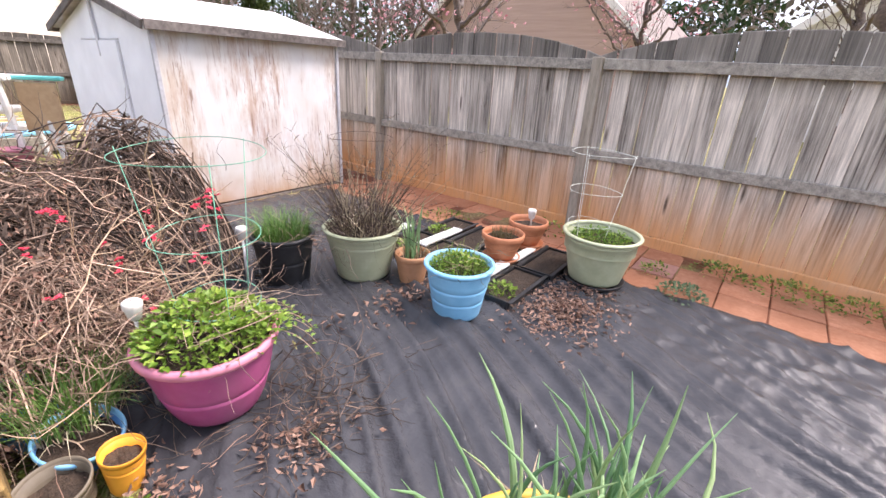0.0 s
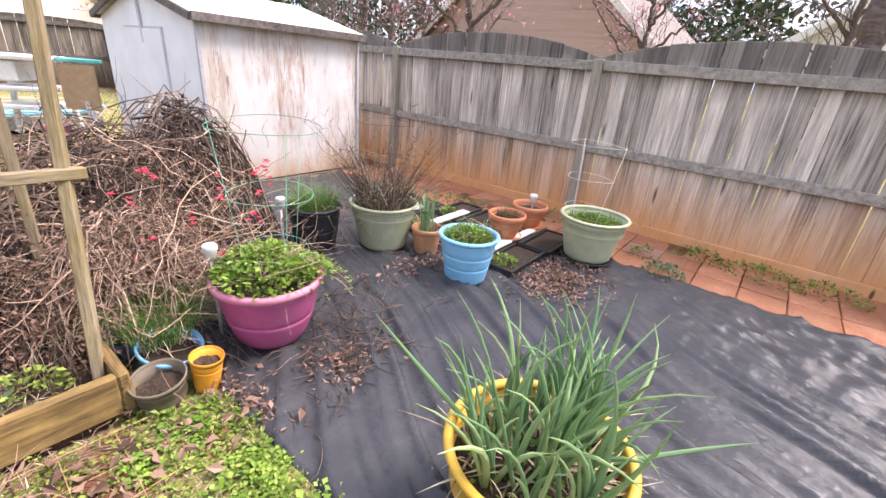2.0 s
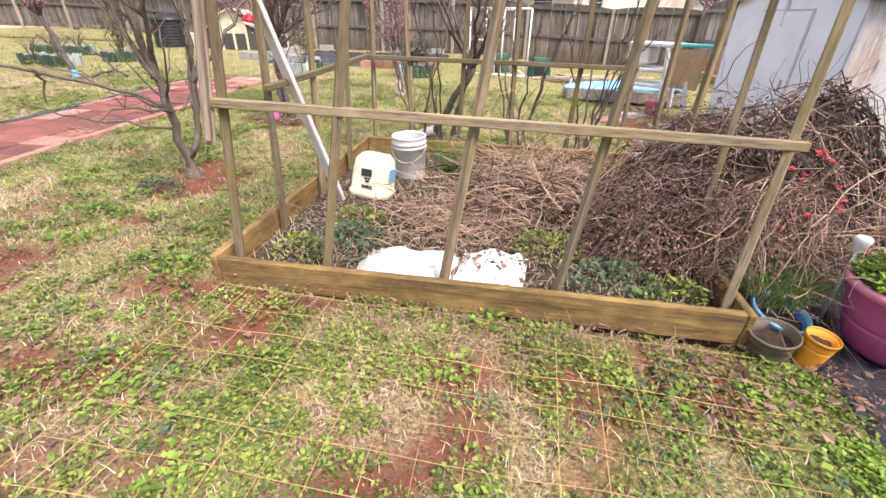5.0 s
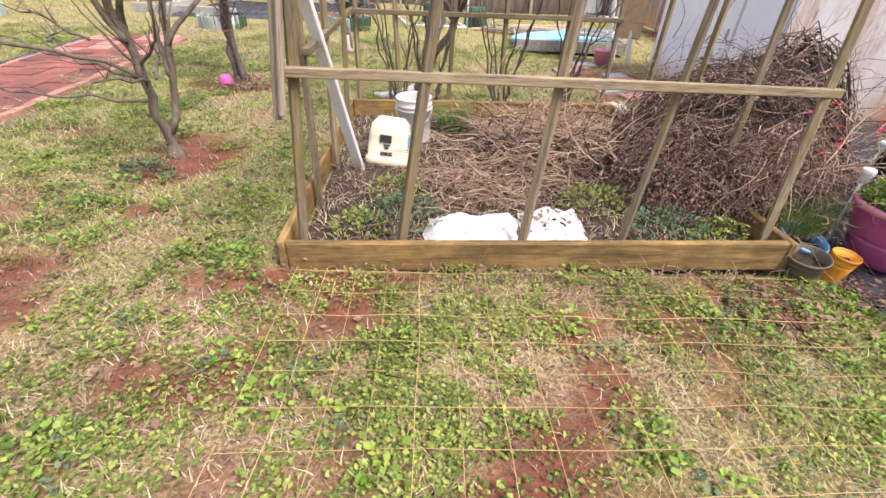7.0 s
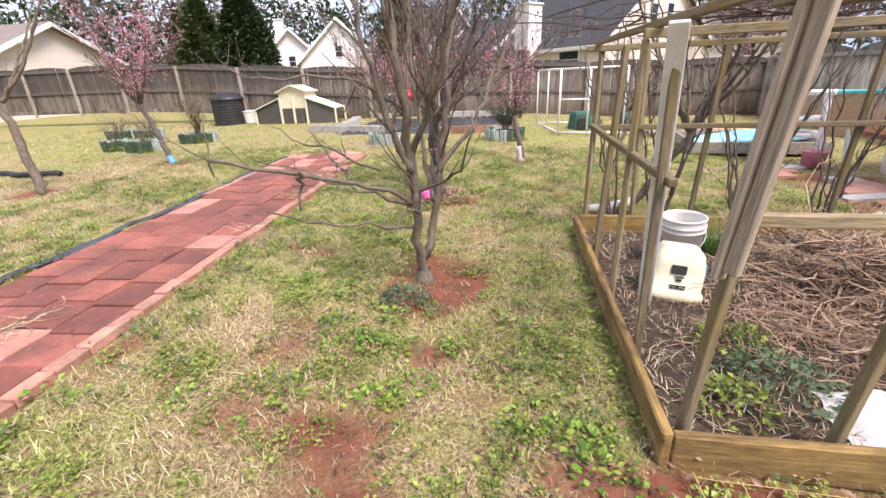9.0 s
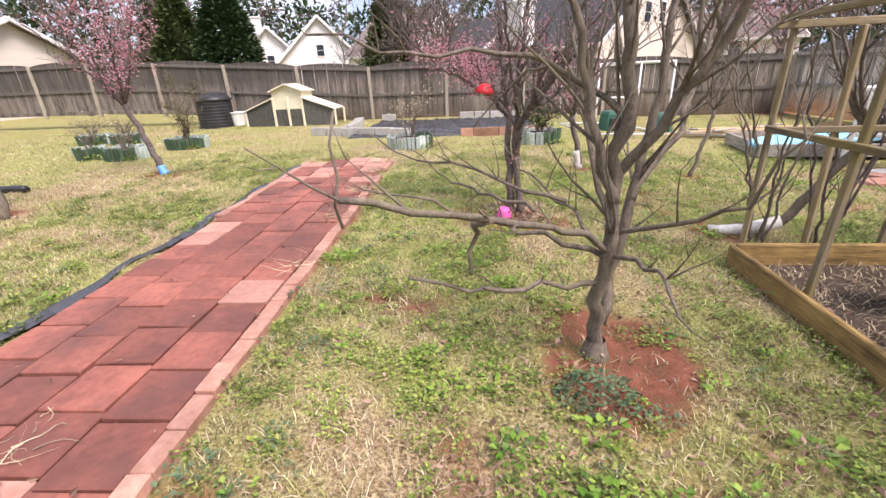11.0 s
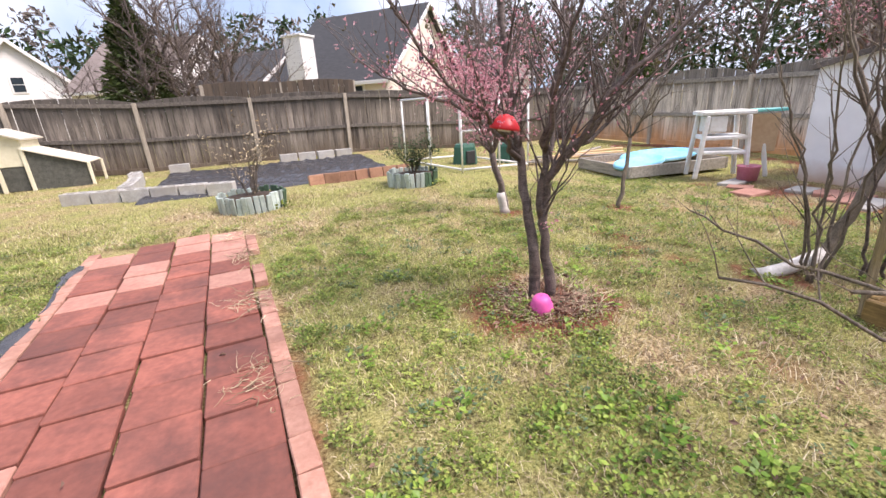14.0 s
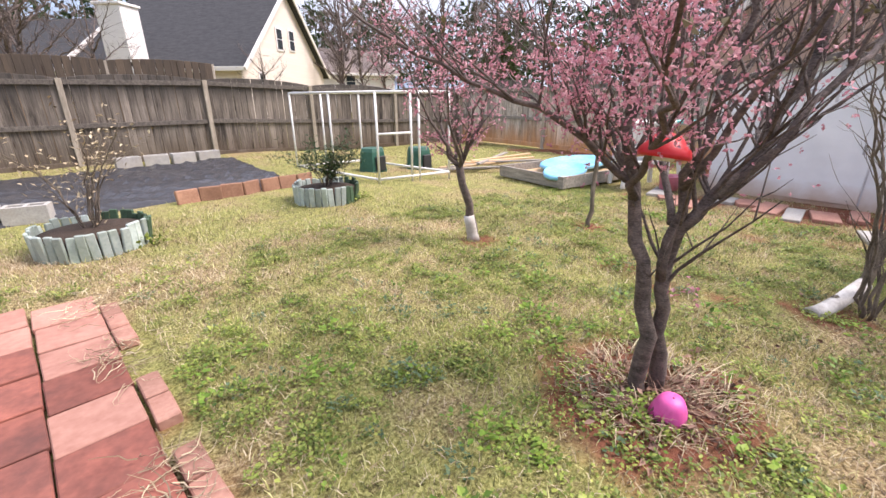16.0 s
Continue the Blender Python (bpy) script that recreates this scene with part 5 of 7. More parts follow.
# dense dry leaves hanging on the face towards the lawn
for _ in range(6500):
    a = rr.uniform(-2.9, -0.1)
    u = rr.uniform(0.55, 1.0)
    q = rr.random() ** 0.8
    x, y = -0.1 + math.cos(a) * 0.8 * u, 2.3 + math.sin(a) * 0.6 * u
    z = G0 + 0.78 * q * math.sqrt(max(0.05, 1.05 - u * u * 0.9))
    g3.leaf((x, y, z), (rr.gauss(0, 1), rr.gauss(0, 1), -0.6 + rr.gauss(0, 0.5)), rr.uniform(0.012, 0.035), rr.uniform(0.006, 0.016), Vector((rr.gauss(0, 1), rr.gauss(0, 1), 0.3)))
for _ in range(2400):
    a, u = rr.uniform(0, 6.28), math.sqrt(rr.random())
    k = rr.uniform(0.75, 1.06)
    p = (0.15 + math.cos(a) * u * 0.95 * k, 2.6 + math.sin(a) * u * 0.92 * k, G0 + 0.92 * k * math.sqrt(max(0.0, 1 - u * u)) + 0.03)
    g3.leaf(p, (rr.gauss(0, 1), rr.gauss(0, 1), rr.gauss(0, 0.8)), rr.uniform(0.012, 0.032), rr.uniform(0.006, 0.016), Vector((rr.gauss(0, 1), rr.gauss(0, 1), 0.3)))
tangle(g1, 60, (0.1, 2.5, G0 + 0.68), (0.9, 0.8, 0.25), 0.4, 0.0028, rr, sag=0.2, flat=0.7)
tangle(g2, 80, (0.4, 2.8, G0 + 0.7), (0.7, 0.6, 0.3), 0.45, 0.004, rr, sag=0.2, flat=0.8)
for cx, cy, cz, n in ((0.82, 1.98, 0.72, 7), (0.86, 2.0, 0.6, 5), (0.58, 1.98, 0.62, 5), (0.45, 2.05, 0.5, 4), (0.3, 2.1, 0.72, 5), (0.12, 2.0, 0.66, 3), (0.5, 1.85, 0.38, 3), (0.75, 1.9, 0.45, 4), (0.95, 2.3, 0.6, 3), (0.2, 1.9, 0.44, 3)):
    for _ in range(n):
        p = Vector((cx + rr.gauss(0, 0.035), cy + rr.gauss(0, 0.035), cz + rr.gauss(0, 0.035)))
        for j in range(6):
            a = j * 1.047 + rr.random()
            g4.leaf(p, (math.cos(a), math.sin(a), rr.uniform(-0.3, 0.9)), 0.02, 0.017)
mound = put_plant("quince_thicket", [("cane_tangle", g1, M_TWIG), ("dark_tangle", g2, M_TWIG_DARK), ("dry_foliage", g3, M_LITTER), ("red_bloom", g4, M_RED)], "tangled mound of dead vines with red quince flowers", "shrub")
# long bare quince shoots in front
g1 = Geo()
for _ in range(30):
    p = Vector((rr.uniform(-0.1, 0.7), rr.uniform(1.8, 2.3), G0 + rr.uniform(0.1, 0.6)))
    d = Vector((rr.gauss(0.15, 0.6), rr.gauss(-0.3, 0.4), rr.uniform(-0.1, 0.8))).normalized()
    pts = [p]
    for i in range(5):
        d = (d + Vector((rr.gauss(0, 0.2), rr.gauss(0, 0.2), rr.gauss(-0.05, 0.15)))).normalized()
        pts.append(pts[-1] + d * 0.11)
    g1.tube(pts, [0.0038, 0.0034, 0.003, 0.0026, 0.002, 0.001], 5, False)
    for q in pts[2:]:
        e = (d + Vector((rr.gauss(0, 0.8), rr.gauss(0, 0.8), rr.gauss(0.2, 0.5)))).normalized()
        g1.tube([q, q + e * 0.06, q + e * 0.1 + Vector((0, 0, 0.01))], [0.003, 0.002, 0.001], 3, False)
tangle(g1, 110, (0.1, 2.45, G0 + 0.4), (0.85, 0.75, 0.4), 0.4, 0.0026, rr, sag=0.3, flat=0.5)
tangle(g1, 120, (0.25, 2.0, G0 + 0.1), (0.5, 0.35, 0.4), 0.35, 0.0022, rr, sag=0.3, flat=0.5)
tagged(g1.out("pale_growth", M_CANE, mound), kind="stuff")


def build_stone(at, size, seed, m):
    g, rs = bmesh.new(), random.Random(seed)
    bmesh.ops.create_icosphere(g, subdivisions=2, radius=1.0)
    for v in g.verts:
        k = 1 + 0.22 * noise.noise(v.co * 1.3 + Vector((seed, 0, 0))) + 0.08 * noise.noise(v.co * 4 + Vector((seed, 3, 0)))
        v.co = Vector((v.co.x * size[0] * k, v.co.y * size[1] * k, v.co.z * size[2] * k))
    me = bpy.data.meshes.new("stone")
    g.to_mesh(me)
    g.free()
    me.materials.append(m)
    ob = new("stone", me)
    ob.location, ob.rotation_euler = at, (0, 0, rs.uniform(0, 6))
    return tagged(ob, "rounded pinkish brown field stone under the vines", "stone", "stones in the thicket")


M_STONE = mottled("pinkish_fieldstone", (0.2, 0.11, 0.085), (0.5, 0.33, 0.26), 7, 0.85, bump=0.5, dist=0.01, vary=0.2)
i = 0
for x, y, z in ((0.55, 2.45, 0), (0.3, 2.5, 0), (0.05, 2.45, 0), (0.75, 2.7, 0), (0.45, 2.75, 0), (0.15, 2.8, 0), (0.6, 2.55, 0.17), (0.35, 2.6, 0.17), (0.12, 2.6, 0.17), (0.5, 2.75, 0.18), (0.4, 2.68, 0.33), (0.22, 2.68, 0.33)):
    i += 1
    build_stone((x, y, G0 + 0.08 + z), (0.14, 0.12, 0.095), i, M_STONE)

# ------------------------------------------------------------------ orange garden netting on the plot
M_NET = mottled("orange_netting", (0.4, 0.24, 0.09), (0.62, 0.42, 0.2), 10, 0.6)


def build_net():
    root = thing("garden_netting", (0, 0, 0), "orange plastic trellis netting pegged flat on the ground", "netting")
    step = 0.156
    for nm, n, fixed, lo, hi in (("strand", 17, "x", -1.9, 1.4), ("strand", 22, "y", -2.66, -0.05)):
        for i in range(n):
            c = (-2.66 if fixed == "x" else -1.9) + i * step
            pts, k = [], 24
            for j in range(k + 1):
                u = lo + (hi - lo) * j / k
                x, y = (c, u) if fixed == "x" else (u, c)
                x, y = x + 0.02 * noise.noise(Vector((x * 2, y * 2, 1))) + (0.03 * (y - 1.4)), y + 0.02 * noise.noise(Vector((x * 2, y * 2, 7)))
                pts.append((x, y, ground(x, y) + 0.04 + 0.02 * noise.noise(Vector((x * 3, y * 3, 3)))))
            Geo().tube(pts, 0.0013, 4, False).out(nm, M_NET, root)
    return root


build_net()

# ------------------------------------------------------------------ trees


def limb(g, pts, r0, r1, rr, tips, twig=0, twig_len=0.4, sides=7, wob=0.012, level=0, up=0.35):
    """A limb along a rough line, smoothed and wavering, with twigs along it; their ends go into tips."""
    pts = [Vector(p) for p in pts]
    fine = []
    for i in range(len(pts) - 1):
        p0, p1, p2, p3 = pts[max(i - 1, 0)], pts[i], pts[i + 1], pts[min(i + 2, len(pts) - 1)]
        n = max(2, int((p2 - p1).length / 0.09))
        for j in range(n):
            t = j / n
            fine.append(0.5 * ((2 * p1) + (p2 - p0) * t + (2 * p0 - 5 * p1 + 4 * p2 - p3) * t * t + (3 * p1 - p0 - 3 * p2 + p3) * t ** 3))
    fine.append(pts[-1])
    fine = [p + Vector((rr.gauss(0, wob), rr.gauss(0, wob), rr.gauss(0, wob))) * (0 < i) for i, p in enumerate(fine)]
    m = len(fine) - 1
    rad = [(r0 + (r1 - r0) * (i / m) ** 0.8) * rr.uniform(0.93, 1.07) for i in range(m + 1)]
    g.tube(fine, rad, sides, True)
    tips.append((fine[-1], (fine[-1] - fine[-2]).normalized(), r1))
    for _ in range(twig):
        i = rr.randint(max(1, m // 5), m)
        d = (fine[i] - fine[i - 1]).normalized()
        side = Vector((rr.gauss(0, 1), rr.gauss(0, 1), rr.gauss(0, 0.6)))
        e = (d * 0.55 + side.normalized() * 0.8 + Vector((0, 0, up))).normalized()
        ln = twig_len * rr.uniform(0.35, 1.2)
        q = [fine[i]]
        seg = max(3, int(ln / 0.12))
        for k in range(seg):
            e = (e + Vector((rr.gauss(0, 0.13), rr.gauss(0, 0.13), rr.gauss(0.05 * up, 0.1)))).normalized()
            q.append(q[-1] + e * ln / seg)
        r = min(rad[i] * 0.55, 0.004 + ln * 0.009)
        g.tube(q, [r * (1 - 0.75 * k / seg) for k in range(seg + 1)], 5 if r > 0.006 else 4, False)
        for p in q[1:]:
            tips.append((p, e, r * 0.4))
        if level > 0:
            for _ in range(level):
                k = rr.randint(1, seg)
                f = (e + Vector((rr.gauss(0, 0.7), rr.gauss(0, 0.7), rr.gauss(0.25, 0.4)))).normalized()
                ln2 = ln * rr.uniform(0.25, 0.6)
                a, b = q[k] + f * ln2 * 0.5, q[k] + f * ln2 + Vector((0, 0, 0.02))
                g.tube([q[k], a, b], [r * 0.5, r * 0.35, r * 0.12], 3, False)
                tips.append((a, f, 0.001))
                tips.append((b, f, 0.001))
    return fine


def blossoms(g, tips, n, size, rr, keep=lambda p: True, jitter=0.04):
    pool = [t for t in tips if keep(t[0])]
    for _ in range(n):
        p, d, _r = rr.choice(pool)
        p = p + Vector((rr.gauss(0, jitter), rr.gauss(0, jitter), rr.gauss(0, jitter)))
        for j in range(3):
            g.leaf(p, (rr.gauss(0, 1), rr.gauss(0, 1), rr.gauss(0.1, 0.8)), size * rr.uniform(0.6, 1.2), size * rr.uniform(0.5, 0.8), Vector((rr.gauss(0, 1), rr.gauss(0, 1), rr.gauss(0, 1))))


def tree(name, wood, wood_mat, label, extras=(), category="tree", group=""):
    root = thing(name, (0, 0, 0), label, category, group)
    wood.out("trunk", wood_mat, root, smooth=True)
    for nm, g, m in extras:
        tagged(g.out(nm, m, root), kind="stuff")
    return root


rt = random.Random(31)

# bare fruit tree beside the bed
g, tips = Geo(), []
z0 = ground(-3.92, 2.87) - 0.03
limb(g, [(-3.92, 2.87, z0), (-3.95, 2.84, 0.4), (-3.93, 2.79, 0.77), (-3.95, 2.72, 1.25), (-3.98, 2.7, 1.9), (-3.95, 2.75, 3.0)], 0.04, 0.009, rt, tips, 30, 0.6, 10, level=1, up=0.8)
g.lathe([(0.085, -0.02), (0.062, 0.03), (0.045, 0.1)], 12, (-3.92, 2.87, z0 + 0.02))
for pts, r, r1, n, tl in (([(-3.91, 2.88, 0.22), (-3.85, 2.97, 0.45), (-3.78, 2.99, 0.85), (-3.72, 3.02, 1.5), (-3.58, 3.08, 2.6)], 0.03, 0.006, 22, 0.5),
                          ([(-3.94, 2.79, 0.9), (-3.78, 2.66, 1.25), (-3.6, 2.5, 1.75), (-3.48, 2.38, 2.4)], 0.024, 0.005, 18, 0.5),
                          ([(-3.94, 2.76, 0.85), (-4.06, 2.74, 1.2), (-4.18, 2.74, 1.75), (-4.26, 2.72, 2.5)], 0.024, 0.005, 20, 0.5),
                          ([(-3.8, 2.99, 0.8), (-3.6, 3.15, 1.1), (-3.4, 3.4, 1.5), (-3.2, 3.6, 2.1)], 0.02, 0.005, 16, 0.45),
                          ([(-3.84, 2.98, 0.6), (-3.95, 3.2, 1.0), (-4.02, 3.35, 1.5), (-4.05, 3.5, 2.2)], 0.02, 0.005, 16, 0.45),
                          ([(-3.95, 2.83, 0.46), (-4.3, 2.6, 0.55), (-4.52, 2.46, 0.63), (-4.7, 2.35, 0.69)], 0.013, 0.006, 5, 0.14),
                          ([(-3.93, 2.8, 0.62), (-4.14, 2.6, 0.8), (-4.42, 2.34, 0.92), (-4.64, 2.23, 0.985), (-4.86, 2.16, 1.035)], 0.015, 0.0105, 5, 0.25),
                          ([(-4.42, 2.34, 0.92), (-4.47, 2.37, 0.85), (-4.49, 2.36, 0.74)], 0.012, 0.006, 3, 0.12),
                          ([(-3.94, 2.8, 0.6), (-4.3, 2.82, 0.72), (-4.6, 2.85, 0.8), (-4.78, 2.84, 0.86), (-4.98, 2.8, 0.92)], 0.014, 0.004, 7, 0.2),
                          ([(-4.85, 2.175, 0.95), (-4.862, 2.185, 1.1), (-4.868, 2.2, 1.27)], 0.005, 0.0035, 1, 0.08),
                          ([(-4.13, 2.72, 0.87), (-4.5, 2.93, 0.95), (-4.8, 3.08, 1.0), (-5.06, 3.2, 1.09)], 0.01, 0.003, 7, 0.2),
                          ([(-4.27, 2.57, 0.88), (-4.48, 2.9, 0.86), (-4.68, 3.2, 0.88), (-4.88, 3.5, 0.97)], 0.009, 0.003, 7, 0.2),
                          ([(-3.9, 2.9, 0.6), (-4.0, 3.2, 0.68), (-4.2, 3.6, 0.78), (-4.35, 4.0, 0.95)], 0.012, 0.003, 8, 0.25),
                          ([(-3.96, 2.72, 1.2), (-4.2, 2.8, 1.37), (-4.5, 2.66, 1.42), (-4.78, 2.54, 1.43), (-5.02, 2.55, 1.5)], 0.014, 0.004, 6, 0.2),
                          ([(-4.2, 2.8, 1.37), (-4.3, 2.9, 1.33), (-4.42, 3.05, 1.22), (-4.5, 3.1, 1.12)], 0.007, 0.003, 3, 0.12),
                          ([(-3.93, 2.82, 0.7), (-3.75, 2.65, 0.78), (-3.6, 2.5, 0.95), (-3.5, 2.42, 1.2)], 0.013, 0.004, 8, 0.25),
                          ([(-3.92, 2.84, 0.6), (-3.85, 2.55, 0.66), (-3.86, 2.35, 0.72), (-3.9, 2.2, 0.7)], 0.012, 0.005, 6, 0.2)):
    limb(g, pts, r, r1, rt, tips, n, tl, 7, level=1, up=0.6)
g2 = Geo()
blossoms(g2, tips, 60, 0.012, rt)
tree("fruit_tree", g, M_BARK, "bare grey fruit tree with pruned low limbs", [("bud", g2, M_OLIVE)])
g2 = Geo()
leaf_bush(g2, 520, (-3.98, 2.55, 0.02), (0.17, 0.15, 0.13), 0.028, rt)
put_plant("weed_clump", [("foliage", g2, M_BLUEWEED)], "blue-green leafy weed at the foot of a tree", "weed")

# pink cherry with two stems
g, tips = Geo(), []
z0 = ground(-4.2, 5.13) - 0.03
stem_a = [(-4.23, 5.12, z0), (-4.25, 5.12, 0.3), (-4.265, 5.18, 0.62), (-4.27, 5.24, 0.92), (-4.3, 5.29, 1.27), (-4.36, 5.34, 1.9), (-4.42, 5.36, 2.9)]
stem_b = [(-4.16, 5.08, z0), (-4.17, 5.08, 0.3), (-4.205, 5.12, 0.6), (-4.16, 5.12, 0.8), (-4.16, 5.04, 0.94), (-4.08, 4.97, 1.08), (-3.92, 4.9, 1.3), (-3.76, 4.84, 1.7), (-3.6, 4.8, 2.4)]
limb(g, stem_a, 0.038, 0.01, rt, tips, 34, 0.6, 12, level=2, up=0.6)
limb(g, stem_b, 0.038, 0.009, rt, tips, 40, 0.6, 12, level=2, up=0.7)
for pts, r in (([(-4.2, 5.12, 0.65), (-4.2, 5.12, 0.95), (-4.2, 5.03, 1.4), (-4.12, 5.0, 1.9), (-4.05, 4.95, 2.8)], 0.045), ([(-4.28, 5.25, 1.0), (-4.55, 5.1, 1.25), (-4.95, 4.9, 1.5), (-5.2, 4.8, 1.8)], 0.035),
               ([(-4.28, 5.26, 1.05), (-4.55, 5.45, 1.3), (-4.9, 5.75, 1.5), (-5.1, 6.1, 1.75)], 0.032), ([(-4.28, 5.27, 1.1), (-4.2, 5.55, 1.4), (-4.1, 5.95, 1.7), (-4.05, 6.3, 2.1)], 0.032),
               ([(-4.2, 5.12, 0.9), (-3.9, 5.35, 1.25), (-3.5, 5.7, 1.7), (-3.3, 6.0, 2.2)], 0.032), ([(-4.12, 5.0, 1.02), (-4.0, 4.8, 1.35), (-3.6, 4.6, 1.8), (-3.4, 4.4, 2.5)], 0.034),
               ([(-4.2, 5.1, 1.05), (-4.28, 4.85, 1.5), (-4.35, 4.55, 2.0), (-4.4, 4.4, 2.7)], 0.03), ([(-4.08, 4.97, 1.08), (-3.75, 5.0, 1.25), (-3.3, 5.1, 1.45), (-2.8, 5.15, 1.65)], 0.024), ([(-3.3, 5.1, 1.45), (-3.0, 5.3, 1.65), (-2.6, 5.6, 1.85)], 0.018)):
    limb(g, pts, r * 0.55, 0.004, rt, tips, 26, 0.55, 8, level=2, up=0.75)
g2, g3 = Geo(), Geo()
low = lambda p: 1.05 < p.z < 1.85 and math.hypot(p.x + 4.2, p.y - 5.15) > 0.25
blossoms(g2, tips, 380, 0.016, rt, low)
blossoms(g2, tips, 1500, 0.017, rt, lambda p: low(p) and p.z < 1.6 and (p.x < -4.4 or p.y > 5.5), 0.06)
blossoms(g2, tips, 120, 0.018, rt)
blossoms(g3, tips, 160, 0.03, rt, lambda p: p.z > 1.5)
for _ in range(20):
    p = Vector((-4.2, 5.02, 0.62)) + Vector((rt.gauss(0, 0.03), rt.gauss(0, 0.03), rt.gauss(0, 0.03)))
    g2.leaf(p, (rt.gauss(0, 1), rt.gauss(0, 1), rt.gauss(0, 1)), 0.024, 0.018)
tree("cherry_tree", g, M_BARK_DARK, "pink flowering cherry with dark twin trunk", [("blossom", g2, M_BLOSSOM), ("young_leaf", g3, M_OLIVE)])


def build_feeder():
    """A small red hood hung in the cherry's fork."""
    root = thing("bird_feeder", (-4.49, 5.08, 1.2), "red plastic bird feeder hung in a cherry tree", "bird feeder")
    root.rotation_euler = (0.1, 0.15, 0.4)
    Geo().lathe([(0.005, 0.085), (0.04, 0.075), (0.08, 0.03), (0.086, 0.012), (0.084, 0.0), (0.04, 0.0)][::-1], 24).out("hood", M_REDPL, root, smooth=True)
    Geo().lathe([(0.035, -0.01), (0.04, 0.02), (0.03, 0.04)], 16).out("port", M_WHITE, root, smooth=True)
    Geo().tube([(0, 0, 0.1), (0.02, 0.02, 0.2), (0.06, 0.04, 0.3)], 0.002, 4).out("cord", M_TWIG_DARK, root)
    return root


M_REDPL = mottled("red_plastic", (0.42, 0.012, 0.02), (0.55, 0.03, 0.035), 3, 0.4, bump=0.04)
M_HOTPINK = mottled("hot_pink_plastic", (0.72, 0.08, 0.34), (0.85, 0.16, 0.44), 3, 0.45, bump=0.04)
build_feeder()
egg_z = ground(-4.3, 4.98)
ob = Geo().lathe([(0.076, 0.0), (0.078, 0.008), (0.07, 0.05), (0.058, 0.085), (0.048, 0.105), (0.03, 0.114), (0.004, 0.116)], 28).out("toy_bucket", M_HOTPINK, at=(-4.3, 4.96, egg_z + 0.005), smooth=True)
ob.rotation_euler = (0.12, -0.1, 0)
tagged(ob, "hot pink plastic toy bucket upside down by the cherry", "toy")
g2, g3 = Geo(), Geo()
litter(g2, 420, (-4.2, 5.05), (0.5, 0.45), 0.05, rt, lambda x, y: ground(x, y) + 0.01)
blades(g3, 520, (-4.18, 5.08, egg_z), 0.36, 0.1, 0.008, rt, 1.6, 3)
tangle(g2, 120, (-4.2, 5.0, egg_z), (0.4, 0.4, 0.04), 0.22, 0.003, rt, flat=0.1, floor=lambda x, y: ground(x, y))
mulch = thing("mulch_ring", (0, 0, 0), "ring of straw and dead leaves round a cherry trunk", "mulch", kind="stuff")
g2.out("dead_leaf", M_LITTER, mulch)
g3.out("straw", M_STRAW, mulch)


def small_tree(name, base, lean, height, spread_r, label, wrap=None, pink=0, limbs=7, r=0.03, seed=1, fork=0.5, bark=M_BARK, twigs=9, foot=()):
    """A young tree: a short stem that forks into rising limbs."""
    rs = random.Random(seed)
    g, tips = Geo(), []
    x, y = base
    z = ground(x, y) - 0.02
    top = Vector((x + lean[0], y + lean[1], z + height * fork))
    limb(g, [(x, y, z), *([(x + a, y + b, z + c) for a, b, c in foot] or [((x + top.x) / 2 + 0.02, (y + top.y) / 2, z + height * fork * 0.5)]), top], r, r * 0.75, rs, [], 0, sides=9)
    for i in range(limbs):
        a = 6.283 * i / limbs + rs.gauss(0, 0.3)
        k = spread_r * rs.uniform(0.5, 1.0)
        h = height * (1 - fork) * rs.uniform(0.6, 1.0)
        limb(g, [top - Vector((0, 0, 0.02)), top + Vector((math.cos(a) * k * 0.5, math.sin(a) * k * 0.5, h * 0.4)), top + Vector((math.cos(a) * k, math.sin(a) * k, h))], r * 0.5, 0.004, rs, tips, twigs, 0.4, 6, level=1, up=0.4)
    extras = []
    if pink:
        gb = Geo()
        blossoms(gb, tips, pink, 0.024, rs)
        extras.append(("blossom", gb, M_BLOSSOM))
    root = tree(name, g, bark, label, extras)
    if wrap:
        m, h = wrap
        q = Vector((x, y, z)).lerp(top, min(1.0, h / (height * fork)))
        gw = Geo()
        line = [Vector((x, y, z + 0.01))] + [Vector((x + a, y + b, z + c)) for a, b, c in foot[:2]] if foot else [Vector((x, y, z + 0.01)), q]
        pts = [line[0].lerp(line[1], t) for t in (0, 0.25, 0.5, 0.75, 1)] + line[2:]
        gw.tube(pts, [r * k for k in (1.5, 1.2, 1.15, 1.12, 1.1, 1.1)[:len(pts)]], 12)
        gw.out("trunk_wrap", m, root, smooth=True)
    return root


M_LIME = mottled("limewashed_bark", (0.4, 0.38, 0.35), (0.72, 0.7, 0.66), 8, 0.85, bump=0.6, dist=0.008, dirt=(0.3, 0.25, 0.2))
small_tree("young_tree", (-3.2, 7.24), (-0.12, 0.08), 1.75, 0.55, "young pink-flowering tree with white painted trunk base", (M_LIME, 0.26), 900, 7, 0.045, 3, 0.42, M_BARK_DARK)
small_tree("young_tree", (-1.9, 6.78), (0.2, 0.1), 1.7, 0.6, "thin leaning young tree with bare spreading twigs", None, 0, 7, 0.028, 4, 0.5)
small_tree("young_tree", (-2.56, 4.74), (0.85, -0.2), 2.5, 0.95, "leaning bare young tree with white limewashed trunk foot", (M_LIME, 0.22), 0, 8, 0.045, 5, 0.34, foot=((0.22, -0.08, 0.06), (0.45, -0.17, 0.16), (0.62, -0.2, 0.42)))
